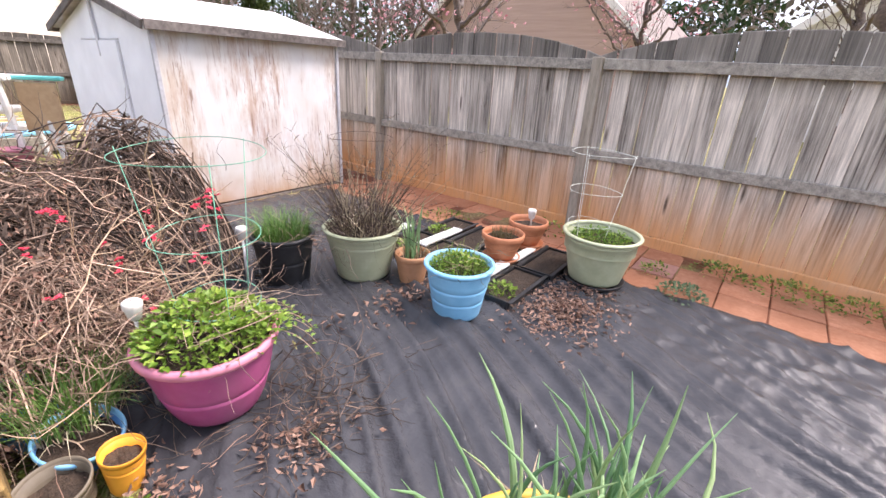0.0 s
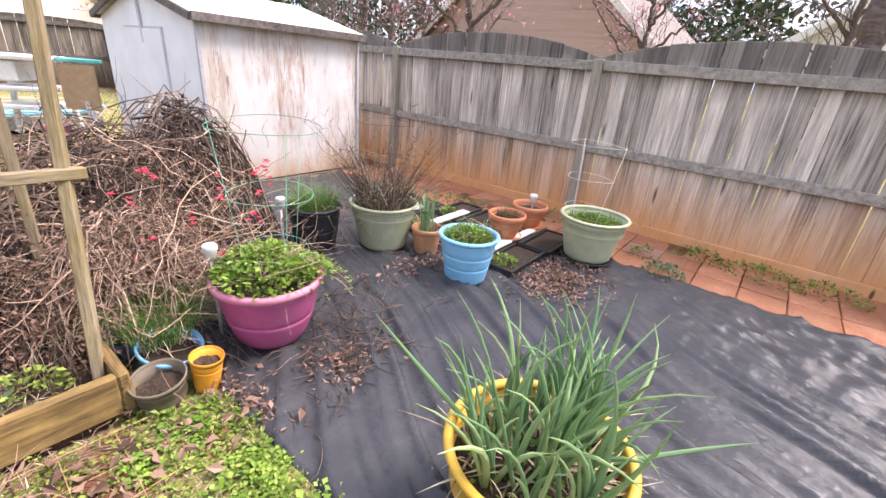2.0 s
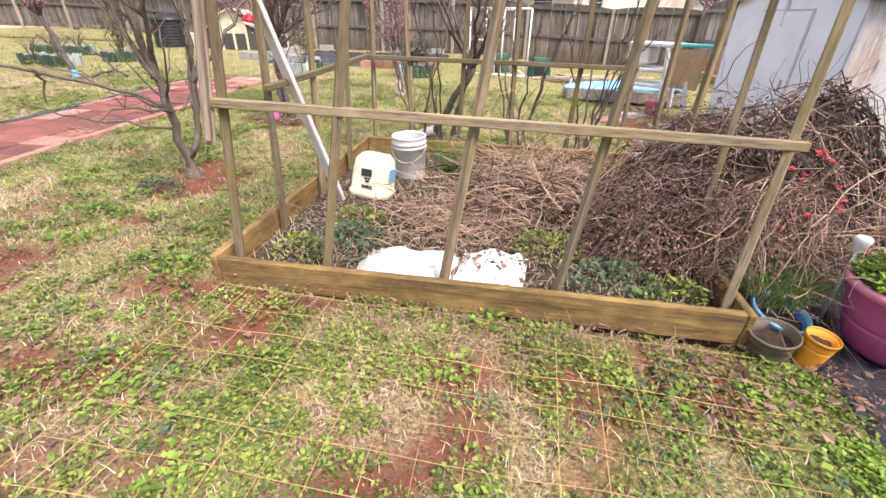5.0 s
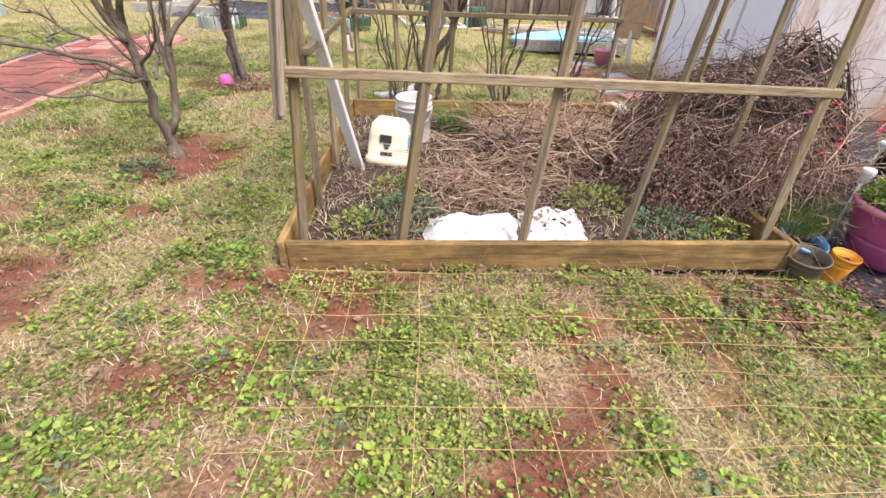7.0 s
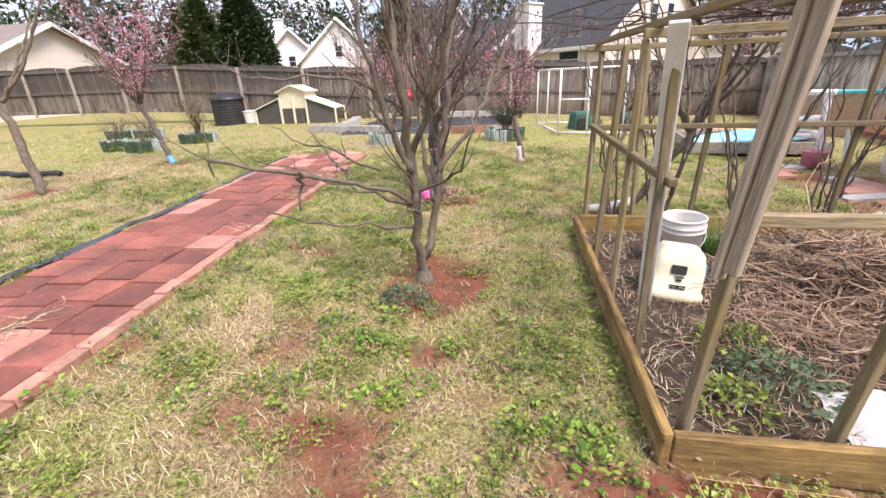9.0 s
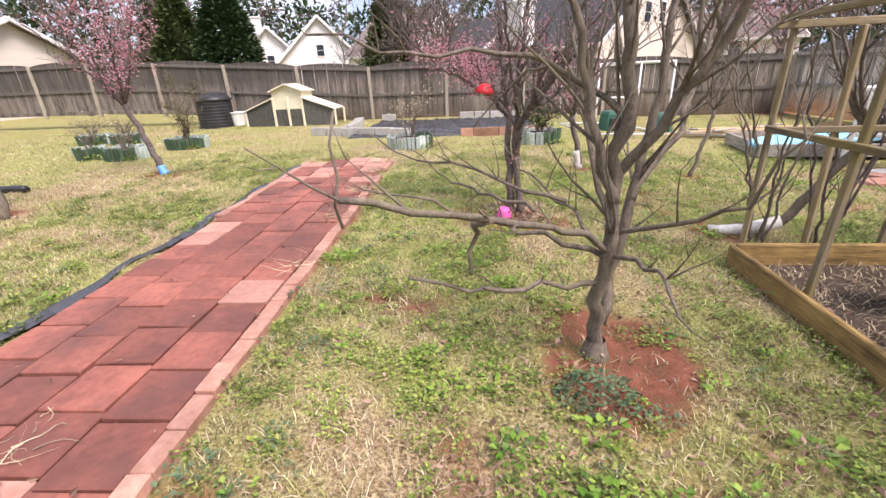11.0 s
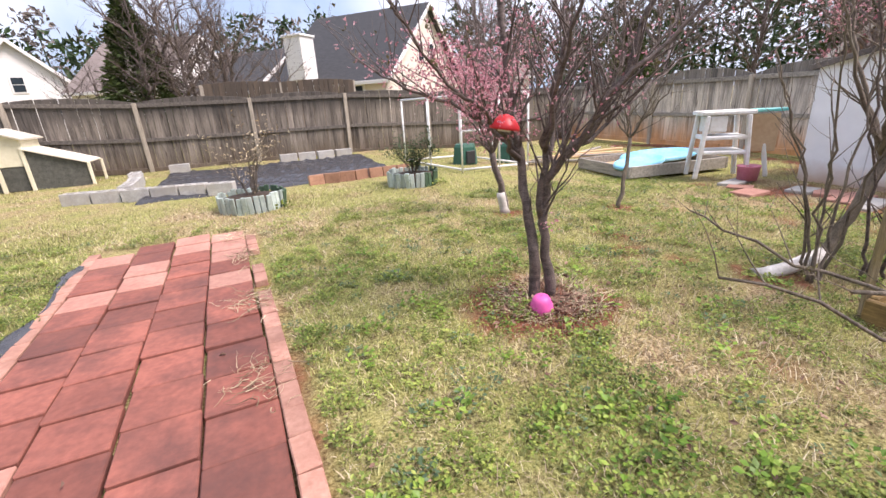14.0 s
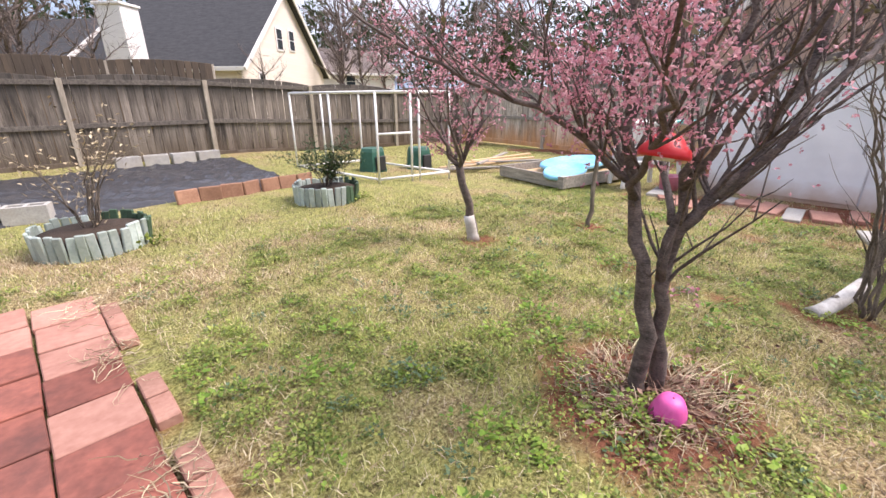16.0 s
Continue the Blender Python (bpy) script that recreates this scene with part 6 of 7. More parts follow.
small_tree("young_cherry", (-9.3, 6.95), (-0.45, 0.12), 2.6, 0.75, "slanting pink-flowering young cherry with blue wrapped foot", (M_DEEPBLUE, 0.14), 1500, 8, 0.05, 6, 0.4, M_BARK_DARK)
small_tree("bare_tree", (-9.6, 4.9), (-0.25, 0.1), 3.0, 1.0, "bare pale grey young tree on the lawn", None, 0, 8, 0.06, 7, 0.4)
# bare shrubs behind the raised bed
for i, (x, y, h, s) in enumerate(((-1.95, 4.35, 2.3, 0.6), (-1.2, 4.4, 2.0, 0.6), (-0.5, 4.5, 1.9, 0.6), (-2.3, 4.5, 1.9, 0.5))):
    rs = random.Random(40 + i)
    g, tips = Geo(), []
    zz = ground(x, y)
    for k in range(6):
        a = rs.uniform(0, 6.28)
        limb(g, [(x + 0.05 * math.cos(a), y + 0.05 * math.sin(a), zz - 0.02), (x + s * 0.4 * math.cos(a), y + s * 0.4 * math.sin(a), zz + h * 0.4), (x + s * math.cos(a), y + s * math.sin(a), zz + h * rs.uniform(0.7, 1.0))], 0.013, 0.004, rs, tips, 7, 0.35, 6, level=1, up=0.5)
    tree("bare_shrub", g, M_BARK if i % 2 else M_BARK_DARK, "bare many-stemmed shrub behind the raised bed", category="shrub")
# climbing canes on top of the cage
g = Geo()
for _ in range(90):
    p = Vector((rt.uniform(-2.7, -0.2), rt.uniform(1.5, 3.9), TRELLIS_TOP + rt.uniform(0.05, 0.2)))
    a = rt.uniform(0, 6.28)
    pts = [p]
    for i in range(7):
        a += rt.gauss(0, 0.35)
        q = pts[-1] + Vector((math.cos(a) * 0.16, math.sin(a) * 0.16, rt.gauss(0, 0.02)))
        q.z = max(q.z, TRELLIS_TOP + 0.04)
        pts.append(q)
    w = rt.uniform(0.003, 0.009)
    g.tube(pts, [w * (1 - 0.09 * i) for i in range(8)], 4, False)
tagged(g.out("trellis_vine", M_TWIG_DARK), "bare grape canes lying over the trellis top", "vine")

# ------------------------------------------------------------------ far side of the yard
M_CINDER = mottled("cinder_block", (0.27, 0.26, 0.245), (0.48, 0.47, 0.44), 8, 0.9, bump=0.4, dist=0.004, vary=0.15, dirt=(0.4, 0.36, 0.3))
M_COOP = mottled("cream_painted_board", (0.62, 0.57, 0.4), (0.76, 0.71, 0.55), 4, 0.65, bump=0.1, vary=0.08)
M_COOPROOF = mottled("weathered_cream_roof", (0.55, 0.5, 0.4), (0.72, 0.67, 0.55), 4, 0.7, bump=0.1)
M_GREENTUB = mottled("dark_green_plastic", (0.015, 0.07, 0.045), (0.04, 0.13, 0.09), 3, 0.45)
M_EDGEPLASTIC = mottled("pale_blue_edging", (0.26, 0.33, 0.31), (0.5, 0.56, 0.52), 6, 0.5, vary=0.35, dirt=(0.25, 0.3, 0.22))
M_EDGEGREEN = mottled("dark_green_edging", (0.025, 0.055, 0.03), (0.07, 0.12, 0.07), 6, 0.6, vary=0.3)
M_MESH = mottled("dark_hardware_mesh", (0.04, 0.04, 0.035), (0.12, 0.12, 0.1), 12, 0.8)
M_TURQ = mottled("turquoise_plastic", (0.1, 0.5, 0.48), (0.2, 0.66, 0.62), 3, 0.45)
M_TAN = mottled("tan_board", (0.5, 0.33, 0.18), (0.66, 0.47, 0.28), 4, 0.7)
M_PVC = mottled("white_pipe", (0.68, 0.68, 0.66), (0.82, 0.82, 0.8), 4, 0.4, vary=0.05)


def build_coop():
    z = ground(-10.3, 14.2) - 0.02
    root = thing("chicken_coop", (0, 0, 0), "cream painted wooden coop with raised middle and two low wings", "coop")
    y0, y1 = 13.75, 14.55
    x0, xa, xb, x1 = -11.75, -10.84, -9.95, -8.98

    def panel(nm, c, s, m):
        Geo().box(c, s, 0.006).out(nm, m, root)

    ym = (y0 + y1) / 2
    for x in (xa, (xa + xb) / 2, xb):
        panel("frame_post", (x, y0 - 0.01, z + 0.42), (0.06, 0.06, 0.84), M_COOP)
    panel("tower_front", ((xa + xb) / 2, y0 + 0.02, z + 0.75), (xb - xa, 0.03, 0.52), M_COOP)
    panel("tower_back", ((xa + xb) / 2, y1, z + 0.5), (xb - xa, 0.03, 1.0), M_COOP)
    panel("mesh_front", ((xa + xb) / 2, y0 + 0.02, z + 0.25), (xb - xa, 0.012, 0.46), M_MESH)
    for x in (xa, xb):
        panel("tower_side", (x, ym, z + 0.78), (0.03, y1 - y0, 0.46), M_COOP)
    for s, xe in ((-1, xa), (1, xb)):
        xm = (xa + xb) / 2
        g = Geo()
        a, b = Vector((xe + s * 0.08, 0, z + 0.97)), Vector((xm, 0, z + 1.17))
        g.add([(a.x, y0 - 0.1, a.z), (b.x, y0 - 0.1, b.z), (b.x, y1 + 0.1, b.z), (a.x, y1 + 0.1, a.z), (a.x, y0 - 0.1, a.z + 0.03), (b.x, y0 - 0.1, b.z + 0.03), (b.x, y1 + 0.1, b.z + 0.03), (a.x, y1 + 0.1, a.z + 0.03)],
              [(0, 3, 2, 1), (4, 5, 6, 7), (0, 1, 5, 4), (1, 2, 6, 5), (2, 3, 7, 6), (3, 0, 4, 7)])
        g.out("tower_roof", M_COOPROOF, root)
        g = Geo()
        g.add([(xa + 0.01, y0 + 0.03, z + 1.0), (xb - 0.01, y0 + 0.03, z + 1.0), (xm, y0 + 0.03, z + 1.17), (xa + 0.01, y0 + 0.0, z + 1.0), (xb - 0.01, y0 + 0.0, z + 1.0), (xm, y0 + 0.0, z + 1.17)], [(0, 2, 1), (3, 4, 5), (0, 1, 4, 3), (1, 2, 5, 4), (2, 0, 3, 5)])
        if s > 0:
            g.out("gable", M_COOP, root)
        xo = x0 if s < 0 else x1
        g = Geo()
        p, q = (xe, z + 0.8), (xo, z + 0.46)
        g.add([(p[0], y0 - 0.06, p[1]), (q[0], y0 - 0.06, q[1]), (q[0], y1, q[1]), (p[0], y1, p[1]), (p[0], y0 - 0.06, p[1] + 0.03), (q[0], y0 - 0.06, q[1] + 0.03), (q[0], y1, q[1] + 0.03), (p[0], y1, p[1] + 0.03)],
              [(0, 1, 2, 3), (7, 6, 5, 4), (0, 4, 5, 1), (1, 5, 6, 2), (2, 6, 7, 3), (3, 7, 4, 0)])
        g.out("wing_roof", M_COOPROOF, root)
        g = Geo()
        g.add([(p[0], y0, z), (q[0], y0, z), (q[0], y0, q[1]), (p[0], y0, p[1]), (p[0], y0 + 0.02, z), (q[0], y0 + 0.02, z), (q[0], y0 + 0.02, q[1]), (p[0], y0 + 0.02, p[1])], [(0, 1, 2, 3), (7, 6, 5, 4), (0, 4, 5, 1), (1, 5, 6, 2), (2, 6, 7, 3), (3, 7, 4, 0)])
        g.out("wing_mesh", M_MESH, root)
        for yy in (y0 - 0.01, y1):
            panel("wing_post", (xo, yy, z + 0.23), (0.05, 0.05, 0.46), M_COOP)
    return root


build_coop()


def build_composter():
    z = ground(-13.3, 13.9) - 0.01
    root = thing("compost_bin", (-12.95, 14.1, z), "large black plastic compost bin by the fence", "compost bin")
    prof = [(0.52, 0)]
    for i in range(9):
        prof += [(0.52, i * 0.09 + 0.02), (0.5, i * 0.09 + 0.05), (0.52, i * 0.09 + 0.085)]
    Geo().lathe(prof, 32).out("barrel", M_BLACKPOT, root, smooth=True)
    Geo().lathe([(0.55, 0.8), (0.56, 0.83), (0.45, 0.93), (0.3, 0.98), (0.28, 1.02), (0.02, 1.03)], 32).out("lid", M_BLACKPOT, root, smooth=True)
    return root


build_composter()
build_pot("storage_bin", (-12.35, 14.3, ground(-12.35, 14.3)), 0.19, 0.24, 0.42, M_WHITE, "white plastic bin full of soil beside compost", 0.04, None, (0.6,))


def build_ring_planter(x, y, rad, label, seed, bush, m2, h=0.24):
    """Scalloped edging boards set in a ring, with earth and a bush."""
    rs = random.Random(seed)
    z = ground(x, y) - 0.01
    root = thing("ring_planter", (x, y, z), label, "planter", "ring planters")
    n = int(2 * math.pi * rad / 0.075)
    for i in range(n):
        a = 2 * math.pi * i / n
        hh = h * rs.uniform(0.9, 1.08)
        g = Geo().box((0, 0, hh / 2), (0.03, 0.068, hh), 0.012)
        ob = g.out("edging", M_EDGEPLASTIC if math.sin(a * 1.0 + seed) < 0.55 else m2, root, at=(rad * math.cos(a), rad * math.sin(a), 0))
        ob.rotation_euler = (rs.gauss(0, 0.03), rs.gauss(0.06, 0.06), a)
    Geo().lathe([(rad - 0.02, 0.0), (rad - 0.02, h * 0.7), (rad * 0.6, h * 0.8), (0.01, h * 0.85)], 24).out("soil", M_SOIL, root, smooth=True)
    g, tips = Geo(), []
    gl = Geo()
    for k in range(9):
        a = rs.uniform(0, 6.28)
        s = bush[0]
        limb(g, [(0.04 * math.cos(a), 0.04 * math.sin(a), h * 0.75), (s * 0.4 * math.cos(a), s * 0.4 * math.sin(a), h + bush[1] * 0.45), (s * math.cos(a), s * math.sin(a), h + bush[1] * rs.uniform(0.6, 1))], 0.01, 0.003, rs, tips, 8, 0.3, 5, level=1)
    for _ in range(bush[2]):
        p, d, _r = rs.choice(tips)
        gl.leaf(p + Vector((rs.gauss(0, 0.03), rs.gauss(0, 0.03), rs.gauss(0, 0.03))), (rs.gauss(0, 1), rs.gauss(0, 1), 0.4), 0.05, 0.025)
    sh = thing("planter_shrub", (x, y, z), "small shrub growing in a ring planter", "shrub")
    g.out("stem", M_BARK, sh)
    tagged(gl.out("foliage", bush[3], sh), kind="stuff")
    gw = Geo()
    leaf_bush(gw, 90, (rad * 0.8, -rad * 0.75, 0.0), (0.16, 0.12, 0.1), 0.05, rs)
    tagged(gw.out("foot_weed", M_WEED, sh), kind="stuff")
    return root


build_ring_planter(-5.98, 9.35, 0.42, "ring of pale blue edging boards round a shrub", 1, (0.45, 0.85, 260, M_STRAW), M_EDGEGREEN)
build_ring_planter(-3.52, 9.65, 0.4, "ring of pale and dark edging round a leafy shrub", 2, (0.35, 0.35, 1500, M_EVERGREEN), M_EDGEGREEN)
build_ring_planter(-11.15, 8.4, 0.35, "ring of pale corrugated edging on the lawn", 3, (0.3, 0.4, 80, M_STRAW), M_EDGEGREEN)
build_ring_planter(-11.95, 8.45, 0.22, "dark green round planter on the lawn", 9, (0.2, 0.3, 60, M_STRAW), M_EDGEGREEN)
build_ring_planter(-10.9, 9.75, 0.4, "dark planter with a brownish leafy shrub", 9, (0.45, 1.1, 1400, M_OLIVE), M_EDGEGREEN)
build_ring_planter(-14.2, 10.9, 0.35, "dark green ring planter near the fence", 9, (0.3, 0.3, 60, M_STRAW), M_EDGEGREEN)
build_ring_planter(-13.3, 10.9, 0.35, "dark green ring planter near the fence", 9, (0.3, 0.3, 60, M_STRAW), M_EDGEGREEN)

build_tarp("plastic_sheet", -7.7, -3.35, 10.75, 14.1, 0.035, "second black plastic sheet covering the far plot", (0.3, 0.95), 0.02, 0.07, 6)


def cinder_block():
    """A two-holed concrete block."""
    g = Geo()
    for c, s in (((0, -0.08, 0.1), (0.4, 0.035, 0.2)), ((0, 0.08, 0.1), (0.4, 0.035, 0.2)), ((-0.18, 0, 0.1), (0.038, 0.124, 0.2)), ((0, 0, 0.1), (0.034, 0.124, 0.2)), ((0.18, 0, 0.1), (0.038, 0.124, 0.2))):
        g.box(c, s, 0.004)
    return g


CB = mesh_of(cinder_block(), "cinder_block", M_CINDER)
rb = random.Random(51)


def put_block(x, y, turn, lie=0.0):
    ob = new("cinder_block", CB)
    ob.location, ob.rotation_euler = (x, y, ground(x, y) - 0.005 + (0.1 if lie else 0)), (lie, 0, radians(turn))
    return tagged(ob, "grey concrete block edging the far plot", "concrete block", "concrete blocks round the far plot")


for i in range(6):
    put_block(-8.55 + i * 0.42, 11.35 - i * 0.1 + rb.gauss(0, 0.02), -13 + rb.gauss(0, 3))
for i in range(5):
    put_block(-7.95 + rb.gauss(0, 0.02) - 0.05 * i, 11.75 + i * 0.42, 92 + rb.gauss(0, 3))
for x in (-7.5, -5.15, -4.7, -4.25, -3.8):
    put_block(x, 14.25, rb.gauss(0, 4))
M_STAND = mottled("red_brown_edging_stone", (0.2, 0.1, 0.06), (0.36, 0.2, 0.13), 6, 0.85, bump=0.4, vary=0.2)
for i in range(7):
    ob = Geo().box((0, 0, 0.09), (0.27, 0.06, 0.22), 0.012).out("edging_stone", M_STAND)
    x, y = -4.95 + i * 0.27, 10.6 + 0.02 * i
    ob.location, ob.rotation_euler = (x, y, ground(x, y) - 0.02), (rb.gauss(-0.15, 0.05), 0, rb.gauss(0.1, 0.15))
    tagged(ob, "upright red brown edging stone beside far plot", "stone", "edging stones of the far plot")


def build_pipe_frame():
    """A cage of white pipe standing open."""
    root = thing("pipe_frame", (0, 0, 0), "open frame of white plastic pipe for netting", "pipe frame")
    a, b, d = Vector((-2.73, 12.39)), Vector((-2.36, 10.16)), Vector((-1.07, 9.95))
    c = a + (d - b)
    top = 1.46
    for p in (a, b, c, d, b.lerp(d, 0.45), b.lerp(d, 0.56), a.lerp(c, 0.43), b.lerp(a, 0.5)):
        Geo().tube([(p.x, p.y, ground(p.x, p.y)), (p.x, p.y, top)], 0.019, 8).out("upright", M_PVC, root, smooth=True)
    for p, q in ((a, b), (b, d), (d, c), (c, a)):
        for zz in (top, 0.16):
            Geo().tube([(p.x, p.y, zz), (q.x, q.y, zz)], 0.02, 8).out("pipe", M_PVC, root, smooth=True)
    p, q = b, b.lerp(d, 0.45)
    Geo().tube([(p.x, p.y, 0.85), (q.x, q.y, 0.85)], 0.018, 8).out("pipe", M_PVC, root, smooth=True)
    return root


build_pipe_frame()
for x, y, s in ((-1.75, 11.3, 1.0), (-0.75, 11.2, 1.0)):
    root = thing("garden_cloche", (x, y, ground(x, y)), "dark green plastic hutch with a black block for its opening", "hutch", "green hutches")
    Geo().lathe([(0.3 * s, 0.0), (0.29 * s, 0.05), (0.25 * s, 0.36 * s), (0.22 * s, 0.42 * s), (0.02, 0.43 * s)], 6, sx=1.0, sy=0.9).out("hutch_shell", M_GREENTUB, root)
    # the shell is closed: a black block imitates the shade inside its opening
    Geo().box((0.02, -0.235 * s, 0.16 * s), (0.2 * s, 0.05, 0.26 * s), 0.02).out("doorway", M_DARK, root)
for i in range(9):
    a, b = Vector((-0.9 + i * 0.12, 10.6 + rb.gauss(0, 0.25), 0.07)), Vector((0.6 + i * 0.14, 10.0 + rb.gauss(0, 0.5), 0.08))
    g = Geo().beam(a, b, 0.07, 0.035, 0.004)
    ob = g.out("loose_board", M_RAIL if i % 2 else M_TAN)
    ob.location.z = 0.012 * i
    tagged(ob, "weathered loose board lying in the far corner", "board", "loose boards")


def build_sandbox():
    root = thing("sandbox", (0.75, 8.75, 0.02), "low wooden sandbox holding blue plastic pool floats", "sandbox", turn=-8)
    w, d = 1.9, 1.45
    for c, s in (((0, -d / 2, 0.09), (w, 0.04, 0.19)), ((0, d / 2, 0.09), (w, 0.04, 0.19)), ((-w / 2 - 0.021, 0, 0.09), (0.04, d + 0.04, 0.19)), ((w / 2 + 0.021, 0, 0.09), (0.04, d + 0.04, 0.19))):
        Geo().box(c, s, 0.006).out("side_board", M_RAIL, root)
    Geo().box((0, 0, 0.03), (w - 0.05, d - 0.05, 0.05), 0.006).out("sand", M_TAN, root)
    return root


build_sandbox()
M_POOL = mottled("light_blue_plastic", (0.12, 0.45, 0.72), (0.3, 0.65, 0.86), 3, 0.35, bump=0.04, vary=0.1)
for x, y, rx, ry, t in ((0.25, 8.5, 0.62, 0.3, 15), (1.15, 8.9, 0.75, 0.42, -10)):
    ob = Geo().lathe([(1.0, 0.0), (1.04, 0.03), (1.02, 0.07), (0.94, 0.08), (0.86, 0.03), (0.5, 0.015), (0.02, 0.02)], 40, sx=rx, sy=ry).out("pool_float", M_POOL, at=(x, y, 0.16), smooth=True)
    ob.rotation_euler = (0.05, -0.04, radians(t))
    tagged(ob, "light blue plastic paddling pool float in sandbox", "pool float", "blue pool floats")


def build_play_table():
    """A white plastic toddler stand with slanting legs, shelves and a tan back panel."""
    root = thing("play_stand", (1.0, 7.45, 0.0), "white plastic play stand with tan panel beside shed", "play stand", turn=-35)
    for x, y in ((-0.45, -0.22), (0.1, -0.22), (-0.45, 0.22), (0.1, 0.22)):
        Geo().beam((x - 0.08 if x < 0 else x + 0.08, y, 0.0), (x, y, 0.95), 0.07, 0.06, 0.012).out("leg", M_WHITE, root)
    for z, w in ((0.98, 0.72), (0.62, 0.6), (0.4, 0.6)):
        Geo().box((-0.17, 0, z), (w, 0.5, 0.06), 0.015).out("shelf", M_WHITE, root)
    Geo().box((-0.3, 0.0, 0.82), (0.25, 0.46, 0.24), 0.02).out("side_panel", M_WHITE, root)
    Geo().box((0.38, -0.05, 0.66), (0.4, 0.05, 0.56), 0.03).out("tan_panel", M_TAN, root)
    Geo().box((0.42, -0.05, 0.99), (0.5, 0.1, 0.05), 0.02).out("turquoise_top", M_TURQ, root)
    Geo().beam((0.5, -0.1, 0.0), (0.42, -0.05, 0.5), 0.06, 0.06, 0.01).out("leg", M_WHITE, root)
    Geo().lathe([(0.13, 0.0), (0.15, 0.2), (0.16, 0.21), (0.15, 0.22), (0.05, 0.2)], 20, (0.15, -0.35, 0)).out("pink_pail", M_PINK_RIM, root, smooth=True)
    return root


build_play_table()
for i in range(10):
    x, y = 0.7 + rb.gauss(0, 0.2), 4.6 + i * 0.28
    s = (rb.uniform(0.3, 0.6), rb.uniform(0.18, 0.35), 0.05)
    ob = Geo().box((0, 0, 0.025), s, 0.008).out("stepping_slab", M_TILE_PALE if i % 3 else M_CINDER, at=(x, y, ground(x, y) - 0.005))
    ob.rotation_euler = (rb.gauss(0, 0.03), rb.gauss(0, 0.03), rb.uniform(-0.5, 0.5))
    tagged(ob, "flat pinkish slab lying before the shed", "slab", "slabs before the shed")

# black plastic edging and hose along the path
g = Geo()
pts = []
for i in range(40):
    s = 1.0 + i * 0.16
    p = PATH_A + PATH_D * s + PATH_N * (PATH_W + 0.05 + 0.03 * math.sin(i * 0.9))
    pts.append((p.x, p.y, ground(p.x, p.y) + 0.02 + 0.008 * math.sin(i * 1.7)))
for i in range(39):
    a, b = Vector(pts[i]), Vector(pts[i + 1])
    n = Vector((PATH_N.x, PATH_N.y, 0))
    w = 0.05 + 0.03 * math.sin(i * 0.7)
    g.add([tuple(a - n * w), tuple(b - n * w), tuple(b + n * w + Vector((0, 0, -0.01))), tuple(a + n * w + Vector((0, 0, -0.01))), tuple(a + Vector((0, 0, 0.02))), tuple(b + Vector((0, 0, 0.02)))], [(0, 4, 5, 1), (4, 3, 2, 5)])
tagged(g.out("path_edging", M_TARP, smooth=True), "crumpled black plastic edging along the paver path", "edging")
g = Geo().tube([(-11.9, 5.9 + 0.05 * math.sin(i), ground(-11, 6) + 0.04) if i == 0 else (-11.9 + i * 0.12, 5.95 + 0.07 * math.sin(i * 0.8), ground(-11, 6) + 0.04) for i in range(12)], 0.05, 10)
tagged(g.out("drain_pipe", M_BLACKPOT, smooth=True), "black corrugated drain pipe lying on the lawn", "pipe")

# ------------------------------------------------------------------ houses beyond the fences
M_SIDING = mottled("cream_siding", (0.6, 0.53, 0.46), (0.72, 0.65, 0.58), 1.0, 0.7, (0.2, 0.2, 8), 0.3, 0.01, 0.03)
M_SIDING_W = mottled("white_siding", (0.64, 0.62, 0.6), (0.78, 0.76, 0.74), 1.0, 0.7, (0.2, 0.2, 8), 0.3, 0.01, 0.03)
M_SIDING_P = mottled("pinkish_siding", (0.36, 0.25, 0.21), (0.48, 0.35, 0.3), 1.0, 0.7, (0.2, 0.2, 8), 0.3, 0.01, 0.03)
M_SHINGLE = mottled("dark_grey_shingle", (0.02, 0.022, 0.025), (0.065, 0.066, 0.07), 3.0, 0.9, (1, 1, 4), 0.4, 0.01, 0.05)
M_SHINGLE_B = mottled("brown_shingle", (0.14, 0.11, 0.1), (0.26, 0.22, 0.2), 3.0, 0.9, (1, 1, 4), 0.4, 0.01, 0.05)
M_PANE = Nodes("window_pane").done((0.03, 0.04, 0.05), 0.08, 0.0, 0.6)


